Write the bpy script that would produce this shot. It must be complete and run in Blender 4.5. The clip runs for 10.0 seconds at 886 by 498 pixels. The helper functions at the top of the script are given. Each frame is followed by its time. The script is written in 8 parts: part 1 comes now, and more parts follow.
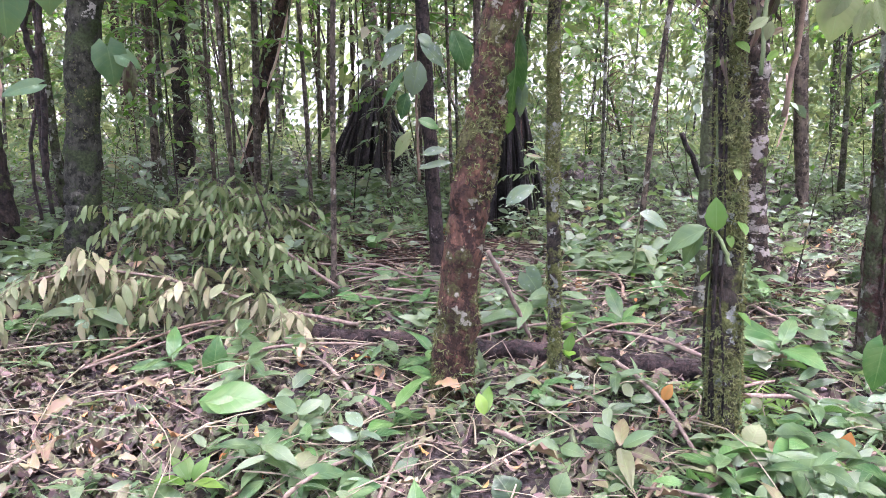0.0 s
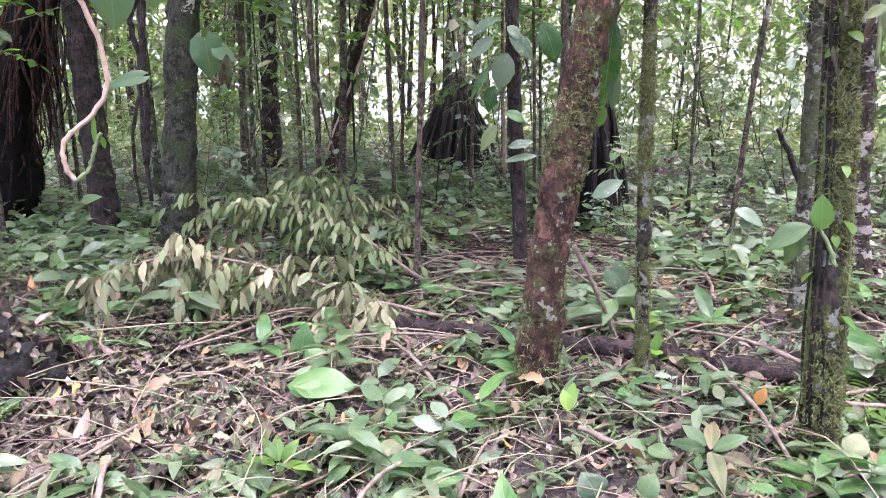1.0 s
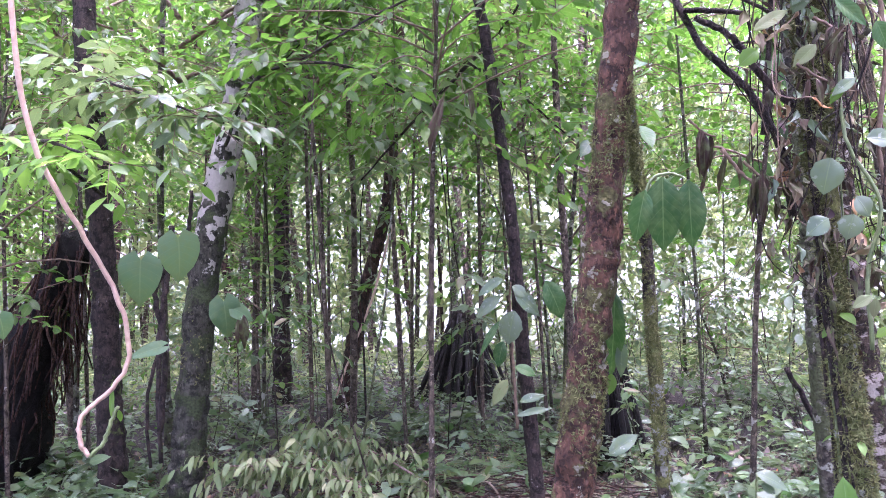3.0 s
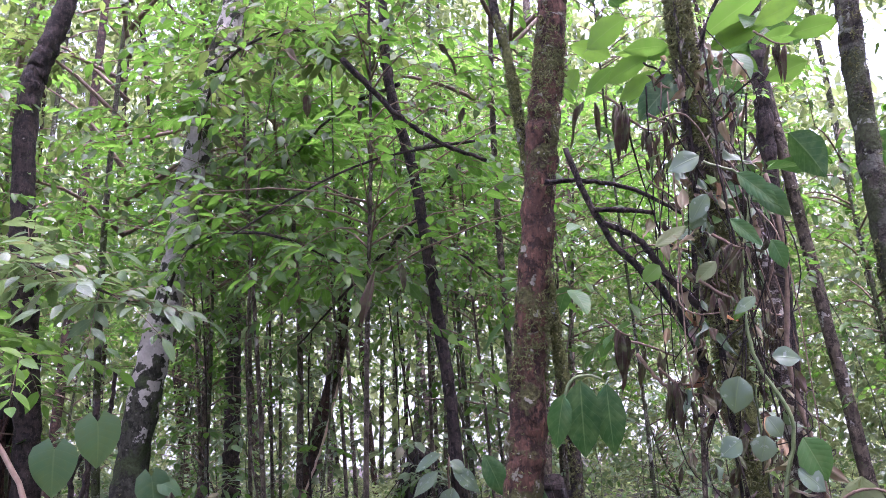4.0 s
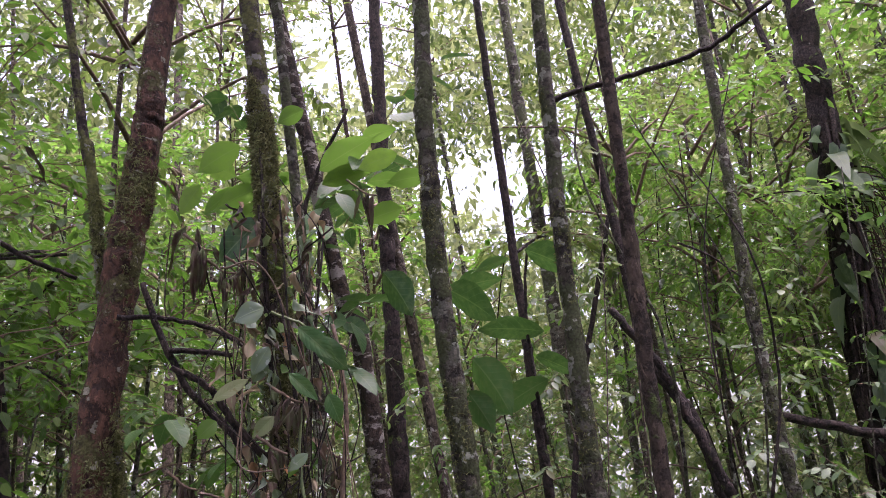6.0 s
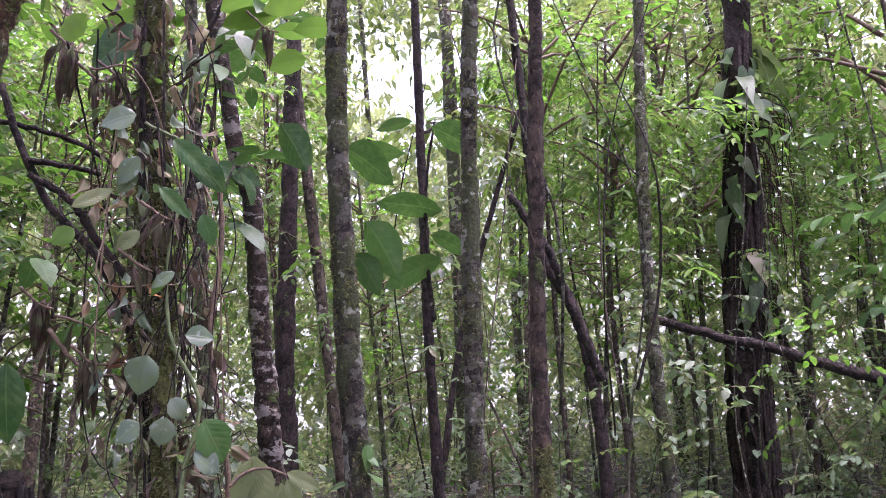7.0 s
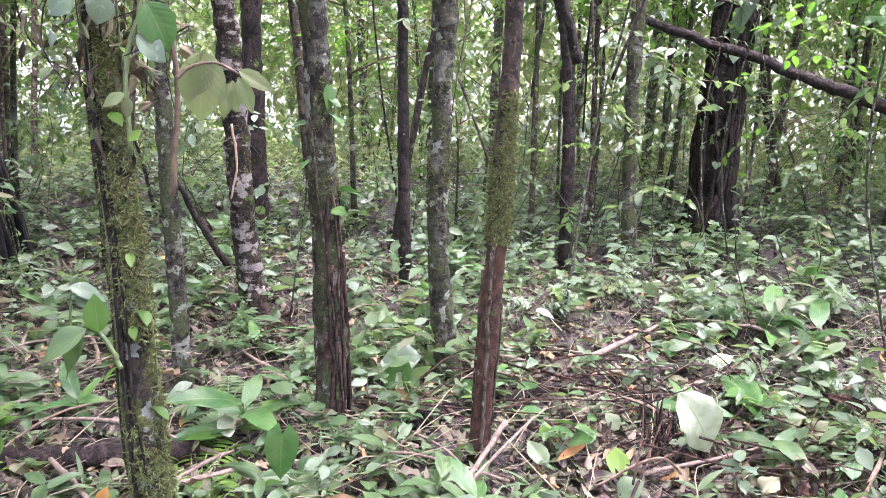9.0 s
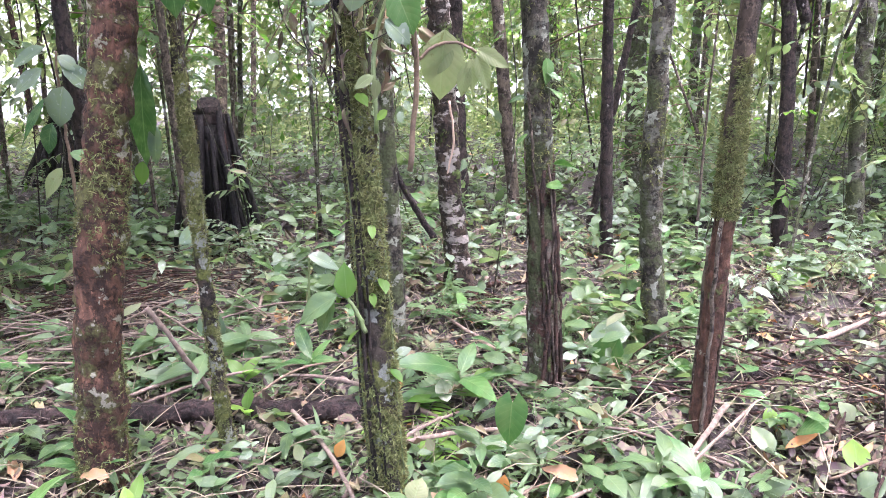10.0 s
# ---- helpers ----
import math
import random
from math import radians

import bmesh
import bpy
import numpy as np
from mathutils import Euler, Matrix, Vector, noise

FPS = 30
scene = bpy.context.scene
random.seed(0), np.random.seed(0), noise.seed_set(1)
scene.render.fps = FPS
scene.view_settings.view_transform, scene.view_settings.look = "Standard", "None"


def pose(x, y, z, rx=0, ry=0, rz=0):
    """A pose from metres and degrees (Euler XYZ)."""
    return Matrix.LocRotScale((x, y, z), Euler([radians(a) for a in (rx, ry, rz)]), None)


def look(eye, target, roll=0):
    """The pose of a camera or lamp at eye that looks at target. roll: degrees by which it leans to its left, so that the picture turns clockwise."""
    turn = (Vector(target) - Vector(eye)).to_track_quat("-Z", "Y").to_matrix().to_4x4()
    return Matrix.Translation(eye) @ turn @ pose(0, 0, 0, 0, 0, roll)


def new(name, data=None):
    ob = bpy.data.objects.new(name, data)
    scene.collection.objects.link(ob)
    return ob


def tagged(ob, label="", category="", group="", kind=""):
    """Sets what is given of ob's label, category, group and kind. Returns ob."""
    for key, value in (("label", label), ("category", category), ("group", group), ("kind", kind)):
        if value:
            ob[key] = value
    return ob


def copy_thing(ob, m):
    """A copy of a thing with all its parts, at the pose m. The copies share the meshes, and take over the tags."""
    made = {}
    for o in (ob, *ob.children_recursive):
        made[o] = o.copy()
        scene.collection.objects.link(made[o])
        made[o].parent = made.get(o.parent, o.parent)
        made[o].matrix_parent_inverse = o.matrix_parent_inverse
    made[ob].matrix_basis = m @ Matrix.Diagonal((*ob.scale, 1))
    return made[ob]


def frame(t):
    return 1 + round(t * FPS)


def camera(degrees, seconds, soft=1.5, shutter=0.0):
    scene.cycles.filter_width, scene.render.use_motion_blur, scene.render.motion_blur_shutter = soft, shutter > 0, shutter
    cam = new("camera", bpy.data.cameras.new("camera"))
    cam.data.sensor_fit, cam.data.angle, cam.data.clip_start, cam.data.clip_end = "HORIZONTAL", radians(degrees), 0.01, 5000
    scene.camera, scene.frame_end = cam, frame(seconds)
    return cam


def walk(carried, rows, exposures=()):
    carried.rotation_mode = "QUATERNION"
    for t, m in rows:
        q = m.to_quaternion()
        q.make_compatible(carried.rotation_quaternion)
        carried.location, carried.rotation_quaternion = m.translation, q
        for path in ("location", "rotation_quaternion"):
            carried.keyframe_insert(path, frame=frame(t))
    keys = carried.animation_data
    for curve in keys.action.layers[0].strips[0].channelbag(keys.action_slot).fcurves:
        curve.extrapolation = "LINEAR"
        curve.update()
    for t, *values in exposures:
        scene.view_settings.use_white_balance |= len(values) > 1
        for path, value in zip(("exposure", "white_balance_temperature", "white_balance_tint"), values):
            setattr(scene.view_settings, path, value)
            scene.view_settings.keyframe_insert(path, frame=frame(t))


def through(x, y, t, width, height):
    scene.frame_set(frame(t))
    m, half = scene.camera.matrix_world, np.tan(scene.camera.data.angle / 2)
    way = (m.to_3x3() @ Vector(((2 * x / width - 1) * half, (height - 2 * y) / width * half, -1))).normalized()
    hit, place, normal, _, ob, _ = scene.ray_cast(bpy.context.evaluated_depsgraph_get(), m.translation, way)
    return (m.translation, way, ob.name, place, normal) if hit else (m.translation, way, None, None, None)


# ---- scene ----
cam = camera(61.0, 10.0, soft=0.7)
PATH = [
    (0, (0.0, 0.0, 1.5), (0.0, 1.949, 1.05), -0.0),
    (0.5, (-0.033, 0.002, 1.495), (-0.142, 1.947, 1.04), -0.0),
    (1, (-0.05, 0.002, 1.491), (-0.251, 1.937, 1.026), 0.0),
    (1.5, (-0.061, 0.001, 1.483), (-0.34, 1.93, 1.034), -0.0),
    (2, (-0.082, -0.001, 1.488), (-0.4, 1.946, 1.155), 0.0),
    (2.5, (-0.075, -0.018, 1.609), (-0.368, 1.956, 1.479), -0.0),
    (3, (-0.063, -0.05, 1.77), (-0.281, 1.936, 1.867), -1.8),
    (3.2, (-0.038, 0.02, 1.777), (-0.232, 1.998, 2.001), -1.5),
    (4.3, (0.238, -0.012, 2.271), (0.179, 1.94, 2.702), -4.8),
    (4.5, (0.254, -0.019, 2.295), (0.291, 1.92, 2.782), -5.3),
    (5, (0.319, -0.036, 2.324), (0.631, 1.85, 2.913), -6.5),
    (5.5, (0.447, -0.025, 2.343), (1.006, 1.793, 2.96), -7.2),
    (5.7, (0.482, -0.029, 2.342), (1.127, 1.766, 2.946), -7.3),
    (6.8, (0.624, 0.057, 2.149), (1.57, 1.78, 2.52), -3.1),
    (7, (0.632, 0.105, 2.103), (1.613, 1.821, 2.405), -2.4),
    (7.5, (0.643, 0.143, 2.009), (1.69, 1.843, 2.122), -0.4),
    (8, (0.673, 0.175, 1.92), (1.766, 1.848, 1.839), 1.1),
    (8.5, (0.701, 0.194, 1.842), (1.808, 1.838, 1.572), 1.9),
    (8.7, (0.702, 0.202, 1.822), (1.801, 1.837, 1.475), 2.3),
    (9, (0.727, 0.197, 1.755), (1.751, 1.86, 1.325), 2.2),
    (9.5, (0.676, 0.221, 1.708), (1.506, 1.967, 1.196), 1.1),
    (10, (0.568, 0.246, 1.761), (1.151, 2.091, 1.254), -0.4),
]
walk(cam, [(t, look(eye, target, roll)) for t, eye, target, roll in PATH],
     exposures=[(0.0, 3.85, 5800, 39), (2.0, 3.95, 5750, 43), (3.2, 3.9, 5450, 53), (4.3, 2.95, 5700, 46), (5.7, 2.3, 6200, 44),
                (6.8, 2.8, 5900, 50), (7.5, 3.35, 5850, 47), (8.5, 3.65, 5900, 36), (10.0, 4.0, 5900, 35)])

# ---------------------------------------------------------------- sky and sun
world = bpy.data.worlds.new("overcast_sky")
scene.world = world
world.use_nodes = True
wn, wl = world.node_tree.nodes, world.node_tree.links
wn.clear()
sky = wn.new("ShaderNodeTexSky")
sky.sky_type, sky.sun_disc = "NISHITA", False
sky.sun_elevation, sky.sun_rotation = radians(80), radians(127)
sky.air_density, sky.dust_density, sky.ozone_density = 1.0, 6.0, 1.0
pale = wn.new("ShaderNodeHueSaturation")
pale.inputs["Saturation"].default_value = 0.65
bg = wn.new("ShaderNodeBackground")
bg.inputs["Strength"].default_value = 0.15
wo = wn.new("ShaderNodeOutputWorld")
wl.new(sky.outputs[0], pale.inputs["Color"])
wl.new(pale.outputs[0], bg.inputs["Color"])
wl.new(bg.outputs[0], wo.inputs["Surface"])

sun_data = bpy.data.lights.new("sun", "SUN")
sun_data.energy, sun_data.angle, sun_data.color = 2.0, radians(60), (1.0, 0.97, 0.92)
sun = new("sun", sun_data)
sun.matrix_world = look((4, -3, 30), (0, 0, 0))


# ---------------------------------------------------------------- materials
def nodes_of(name):
    mat = bpy.data.materials.new(name)
    mat.use_nodes = True
    nt = mat.node_tree
    nt.nodes.clear()
    out = nt.nodes.new("ShaderNodeOutputMaterial")
    return mat, nt, out


def put(nt, kind, **values):
    n = nt.nodes.new(kind)
    for k, v in values.items():
        n.inputs[k.replace("_", " ")].default_value = v
    return n


def noise_of(nt, vec, scale, detail=4.0, rough=0.55):
    n = put(nt, "ShaderNodeTexNoise", Scale=scale, Detail=detail, Roughness=rough)
    if vec is not None:
        nt.links.new(vec, n.inputs["Vector"])
    return n.outputs["Fac"]


def ramp(nt, fac, stops):
    n = nt.nodes.new("ShaderNodeValToRGB")
    el = n.color_ramp.elements
    while len(el) < len(stops):
        el.new(0.5)
    for e, (p, c) in zip(el, stops):
        e.position, e.color = p, (*c, 1) if len(c) == 3 else c
    nt.links.new(fac, n.inputs[0])
    return n.outputs[0]


def mix_col(nt, fac, a, b):
    n = nt.nodes.new("ShaderNodeMix")
    n.data_type = "RGBA"
    for sock, v in ((n.inputs[0], fac), (n.inputs[6], a), (n.inputs[7], b)):
        if isinstance(v, (int, float)):
            sock.default_value = v
        elif isinstance(v, tuple):
            sock.default_value = (*v, 1)
        else:
            nt.links.new(v, sock)
    return n.outputs[2]


def maths(nt, op, a, b=0.0, clamp=False):
    n = nt.nodes.new("ShaderNodeMath")
    n.operation, n.use_clamp = op, clamp
    for sock, v in ((n.inputs[0], a), (n.inputs[1], b)):
        if isinstance(v, (int, float)):
            sock.default_value = v
        else:
            nt.links.new(v, sock)
    return n.outputs[0]


def step(nt, v, lo, hi):
    n = nt.nodes.new("ShaderNodeMapRange")
    n.interpolation_type = "SMOOTHSTEP"
    n.inputs["From Min"].default_value, n.inputs["From Max"].default_value = lo, hi
    nt.links.new(v, n.inputs["Value"])
    return n.outputs[0]


def bumped(nt, height, strength, dist):
    n = put(nt, "ShaderNodeBump", Strength=strength, Distance=dist)
    nt.links.new(height, n.inputs["Height"])
    return n.outputs[0]


def leaf_material(name, stops, rough=0.42, glow=0.35, veins=0.0, spots=None, spot_at=0.62, through=(0.22, 0.33, 0.09), grey=0.2, gloss=0.3):
    """A leaf: its colour varies from leaf to leaf, with a pale midrib, side veins, blotches and light that shines through."""
    stops = [(p, tuple(v + grey * (0.3 * c[0] + 0.6 * c[1] + 0.1 * c[2] - v) for v in c)) for p, c in stops]
    mat, nt, out = nodes_of(name)
    geo = nt.nodes.new("ShaderNodeNewGeometry")
    info = nt.nodes.new("ShaderNodeObjectInfo")
    uv = nt.nodes.new("ShaderNodeUVMap")
    tc = nt.nodes.new("ShaderNodeTexCoord")
    rnd = maths(nt, "FRACT", maths(nt, "ADD", geo.outputs["Random Per Island"], info.outputs["Random"]))
    col = ramp(nt, rnd, stops)
    n1 = noise_of(nt, tc.outputs["Object"], 22.0, 3.0)
    col = mix_col(nt, step(nt, n1, 0.35, 0.75), col, mix_col(nt, 0.55, col, (0.10, 0.15, 0.05)))
    if spots:
        col = mix_col(nt, step(nt, noise_of(nt, tc.outputs["Object"], 37.0, 4.0), spot_at, spot_at + 0.08), col, spots)
    sep = nt.nodes.new("ShaderNodeSeparateXYZ")
    nt.links.new(uv.outputs[0], sep.inputs[0])
    across = maths(nt, "ABSOLUTE", maths(nt, "SUBTRACT", sep.outputs[0], 0.5))
    rib = step(nt, across, 0.035, 0.0)
    height = rib
    if veins:
        run = maths(nt, "SUBTRACT", sep.outputs[1], maths(nt, "MULTIPLY", across, 0.45))
        side = maths(nt, "ABSOLUTE", maths(nt, "SINE", maths(nt, "MULTIPLY", run, veins)))
        line = step(nt, side, 0.22, 0.0)
        col = mix_col(nt, maths(nt, "MULTIPLY", line, 0.2), col, (0.15, 0.23, 0.10))
        height = maths(nt, "SUBTRACT", side, rib)
    col = mix_col(nt, maths(nt, "MULTIPLY", rib, 0.4), col, (0.17, 0.24, 0.10))
    bs = put(nt, "ShaderNodeBsdfPrincipled", Roughness=rough)
    bs.inputs["Specular IOR Level"].default_value = gloss
    nt.links.new(col, bs.inputs["Base Color"])
    nt.links.new(bumped(nt, height, 0.22 if veins else 0.35, 0.003), bs.inputs["Normal"])
    tr = nt.nodes.new("ShaderNodeBsdfTranslucent")
    nt.links.new(mix_col(nt, 0.6, col, through), tr.inputs["Color"])
    mx = put(nt, "ShaderNodeMixShader", Fac=glow)
    nt.links.new(bs.outputs[0], mx.inputs[1])
    nt.links.new(tr.outputs[0], mx.inputs[2])
    nt.links.new(mx.outputs[0], out.inputs[0])
    return mat


def bark_material(name, dark, light, moss=(0.06, 0.09, 0.02), moss_at=0.6, lichen=(0.42, 0.42, 0.37), lichen_at=0.66,
                  lichen_scale=9.0, rough=0.85, grain=3.0, relief=0.02, bands=0.0, moss_scale=5.0, upward=None, foot=None):
    """Bark with fissures along the stem, moss and pale lichen in patches of their own."""
    mat, nt, out = nodes_of(name)
    tc = nt.nodes.new("ShaderNodeTexCoord")
    info = nt.nodes.new("ShaderNodeObjectInfo")
    shift = nt.nodes.new("ShaderNodeVectorMath")
    shift.operation = "ADD"
    nt.links.new(tc.outputs["Object"], shift.inputs[0])
    cmb = nt.nodes.new("ShaderNodeCombineXYZ")
    nt.links.new(maths(nt, "MULTIPLY", info.outputs["Random"], 37.0), cmb.inputs[2])
    nt.links.new(cmb.outputs[0], shift.inputs[1])
    mp = nt.nodes.new("ShaderNodeMapping")
    mp.inputs["Scale"].default_value = (1, 1, 0.5)
    nt.links.new(shift.outputs[0], mp.inputs[0])
    g1 = noise_of(nt, mp.outputs[0], 14.0 * grain, 6.0, 0.65)
    g2 = noise_of(nt, shift.outputs[0], 5.0, 4.0)
    g3 = noise_of(nt, shift.outputs[0], 60.0, 3.0)
    col = ramp(nt, g1, [(0.3, dark), (0.62, light)])
    blot = noise_of(nt, shift.outputs[0], 15.0, 7.0, 0.72)
    col = mix_col(nt, step(nt, blot, 0.49, 0.55), col, mix_col(nt, 0.8, col, tuple(c * 0.45 for c in dark)))
    fleck = noise_of(nt, mp.outputs[0], 38.0, 4.0, 0.7)
    col = mix_col(nt, maths(nt, "MULTIPLY", step(nt, fleck, 0.58, 0.64), 0.6), col, tuple(c * 1.9 for c in light))
    col = mix_col(nt, step(nt, g2, 0.42, 0.7), col, mix_col(nt, 0.5, col, dark))
    sep = nt.nodes.new("ShaderNodeSeparateXYZ")
    nt.links.new(tc.outputs["Object"], sep.inputs[0])
    if foot:
        edge = maths(nt, "ADD", sep.outputs[2], maths(nt, "MULTIPLY", g2, 0.9))
        col = mix_col(nt, step(nt, edge, foot[2] + 0.65, foot[2] + 0.35), col, ramp(nt, g1, [(0.3, foot[0]), (0.65, foot[1])]))
    if bands:
        mb = nt.nodes.new("ShaderNodeMapping")
        mb.inputs["Scale"].default_value = (1.3, 1.3, 2.6)
        nt.links.new(shift.outputs[0], mb.inputs[0])
        col = mix_col(nt, maths(nt, "MULTIPLY", step(nt, noise_of(nt, mb.outputs[0], 4.0, 6.0, 0.7), 0.52, 0.58), bands), col, lichen)
    m = maths(nt, "ADD", maths(nt, "MULTIPLY", g2, 0.75), maths(nt, "MULTIPLY", g3, 0.25))
    moss_mask = step(nt, noise_of(nt, shift.outputs[0], moss_scale, 7.0, 0.68), moss_at, moss_at + 0.08)
    col = mix_col(nt, moss_mask, col, ramp(nt, g3, [(0.3, tuple(c * 0.55 for c in moss)), (0.7, tuple(c * 1.5 for c in moss))]))
    spread = noise_of(nt, shift.outputs[0], lichen_scale, 5.0, 0.6)
    if upward:
        spread = maths(nt, "ADD", spread, maths(nt, "MULTIPLY", maths(nt, "SUBTRACT", step(nt, sep.outputs[2], upward[0], upward[1]), 0.55), upward[2]))
    mask = step(nt, spread, lichen_at, lichen_at + 0.035)
    col = mix_col(nt, mask, col, mix_col(nt, g3, lichen, tuple(c * 0.7 for c in lichen)))
    bs = put(nt, "ShaderNodeBsdfPrincipled", Roughness=rough)
    bs.inputs["Specular IOR Level"].default_value = 0.25
    nt.links.new(col, bs.inputs["Base Color"])
    h = maths(nt, "ADD", maths(nt, "SUBTRACT", g1, maths(nt, "MULTIPLY", step(nt, blot, 0.47, 0.57), 0.5)), maths(nt, "ADD", maths(nt, "MULTIPLY", moss_mask, maths(nt, "ADD", g3, 0.4)), maths(nt, "MULTIPLY", mask, 0.15)))
    nt.links.new(bumped(nt, h, 0.9, relief), bs.inputs["Normal"])
    nt.links.new(bs.outputs[0], out.inputs[0])
    return mat


def plain_material(name, a, b, scale=20.0, rough=0.7, relief=0.006, per_island=False):
    mat, nt, out = nodes_of(name)
    tc = nt.nodes.new("ShaderNodeTexCoord")
    g = noise_of(nt, tc.outputs["Object"], scale, 5.0, 0.65)
    col = ramp(nt, g, [(0.3, a), (0.7, b)])
    if per_island:
        geo = nt.nodes.new("ShaderNodeNewGeometry")
        col = mix_col(nt, maths(nt, "MULTIPLY", geo.outputs["Random Per Island"], 0.75), col, ramp(nt, geo.outputs["Random Per Island"], per_island))
    bs = put(nt, "ShaderNodeBsdfPrincipled", Roughness=rough)
    nt.links.new(col, bs.inputs["Base Color"])
    nt.links.new(bumped(nt, g, 0.7, relief), bs.inputs["Normal"])
    nt.links.new(bs.outputs[0], out.inputs[0])
    return mat


LEAF = leaf_material("leaf_green", [(0.0, (0.010, 0.030, 0.008)), (0.45, (0.022, 0.060, 0.013)), (0.8, (0.042, 0.095, 0.020)), (1.0, (0.09, 0.15, 0.03))], glow=0.5, through=(0.15, 0.36, 0.03), grey=0.0, gloss=0.25)
LEAF_HERB = leaf_material("leaf_herb", [(0.0, (0.010, 0.034, 0.013)), (0.3, (0.028, 0.076, 0.029)), (0.55, (0.055, 0.118, 0.038)), (0.75, (0.074, 0.124, 0.062)), (0.93, (0.115, 0.160, 0.092)), (1.0, (0.14, 0.095, 0.05))], rough=0.42, glow=0.36, grey=0.1, gloss=0.36, veins=20.0, spots=(0.12, 0.10, 0.05), spot_at=0.68)
LEAF_YOUNG = leaf_material("leaf_young", [(0.0, (0.045, 0.12, 0.018)), (0.5, (0.085, 0.18, 0.026)), (1.0, (0.16, 0.27, 0.04))], glow=0.52, through=(0.19, 0.40, 0.05), grey=0.0)
LEAF_CANOPY = leaf_material("leaf_canopy", [(0.0, (0.014, 0.036, 0.010)), (0.4, (0.034, 0.076, 0.018)), (0.75, (0.075, 0.135, 0.028)), (1.0, (0.17, 0.23, 0.04))], glow=0.45, through=(0.17, 0.25, 0.05), grey=0.0, gloss=0.25)
# Haze and brightness of the far foliage are put into this pale colour.
LEAF_FAR_LIT = leaf_material("leaf_far_lit", [(0.0, (0.035, 0.065, 0.025)), (0.35, (0.085, 0.130, 0.045)), (0.7, (0.16, 0.21, 0.075)), (1.0, (0.30, 0.34, 0.14))], glow=0.5, through=(0.34, 0.41, 0.15), grey=0.0, gloss=0.3)
# Canopy shade on the high leaves is put into this dark, barely translucent green.
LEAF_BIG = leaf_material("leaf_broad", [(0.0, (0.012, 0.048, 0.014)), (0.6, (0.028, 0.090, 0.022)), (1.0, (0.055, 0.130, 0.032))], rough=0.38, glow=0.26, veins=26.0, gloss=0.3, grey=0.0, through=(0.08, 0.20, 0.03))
# Sky sheen on these leaves is put into the grey-green base colour.
LEAF_GREY_SHEEN = leaf_material("leaf_grey_sheen", [(0.0, (0.045, 0.088, 0.052)), (0.6, (0.078, 0.132, 0.078)), (1.0, (0.125, 0.178, 0.116))], rough=0.4, glow=0.25, gloss=0.4, spots=(0.19, 0.23, 0.18), spot_at=0.6)
LEAF_PALE = leaf_material("leaf_wilted", [(0.0, (0.075, 0.105, 0.040)), (0.35, (0.150, 0.152, 0.078)), (0.75, (0.250, 0.218, 0.138)), (1.0, (0.10, 0.14, 0.06))], rough=0.55, glow=0.2, through=(0.24, 0.22, 0.14), grey=0.0)
LEAF_OLIVE = leaf_material("leaf_olive", [(0.0, (0.060, 0.105, 0.040)), (0.5, (0.115, 0.150, 0.065)), (1.0, (0.19, 0.20, 0.105))], rough=0.5, glow=0.3, gloss=0.3, grey=0.0)
LEAF_WAN = leaf_material("leaf_wan", [(0.0, (0.25, 0.30, 0.16)), (1.0, (0.34, 0.38, 0.24))], rough=0.5, glow=0.2)
LEAF_SICK = leaf_material("leaf_mottled", [(0.0, (0.08, 0.11, 0.035)), (0.6, (0.14, 0.165, 0.055)), (1.0, (0.20, 0.215, 0.08))], rough=0.5, glow=0.3, veins=30.0, spots=(0.10, 0.09, 0.03), spot_at=0.63)
LEAF_DEAD = leaf_material("leaf_dead", [(0.0, (0.010, 0.007, 0.008)), (0.45, (0.036, 0.021, 0.024)), (0.8, (0.085, 0.052, 0.052)), (0.95, (0.18, 0.125, 0.110)), (0.985, (0.30, 0.15, 0.06)), (1.0, (0.40, 0.14, 0.04))], rough=0.45, glow=0.06, gloss=0.18, through=(0.2, 0.12, 0.08), grey=0.0)
LEAF_DRY = leaf_material("leaf_hanging_dry", [(0.0, (0.016, 0.009, 0.007)), (0.6, (0.042, 0.025, 0.020)), (1.0, (0.085, 0.055, 0.045))], rough=0.7, glow=0.12, through=(0.16, 0.08, 0.05), grey=0.0)
LEAF_ORANGE = leaf_material("leaf_orange", [(0.0, (0.30, 0.10, 0.04)), (1.0, (0.42, 0.20, 0.05))], rough=0.5, glow=0.3, through=(0.5, 0.25, 0.05), grey=0.0)
MOSS_TUFT = leaf_material("moss_tuft", [(0.0, (0.024, 0.022, 0.009)), (0.4, (0.075, 0.076, 0.026)), (0.75, (0.14, 0.145, 0.048)), (1.0, (0.23, 0.235, 0.10))], rough=0.85, glow=0.2, through=(0.2, 0.18, 0.07), grey=0.0)
BARK_MOSSY = bark_material("bark_mossy", (0.024, 0.012, 0.008), (0.105, 0.052, 0.032), moss=(0.066, 0.066, 0.022), moss_at=0.50, lichen_at=0.605, lichen=(0.24, 0.235, 0.18), lichen_scale=14.0, moss_scale=7.0)
BARK_SHAGGY = bark_material("bark_shaggy", (0.012, 0.010, 0.008), (0.060, 0.046, 0.034), moss=(0.075, 0.085, 0.022), moss_at=0.46, lichen_at=0.56, lichen=(0.22, 0.23, 0.20), lichen_scale=11.0, moss_scale=6.0)
BARK_LICHEN = bark_material("bark_lichen", (0.015, 0.016, 0.011), (0.060, 0.060, 0.044), moss=(0.036, 0.050, 0.020), moss_at=0.49, lichen_at=0.57, lichen=(0.40, 0.38, 0.34), upward=(1.2, 3.0, 0.26))
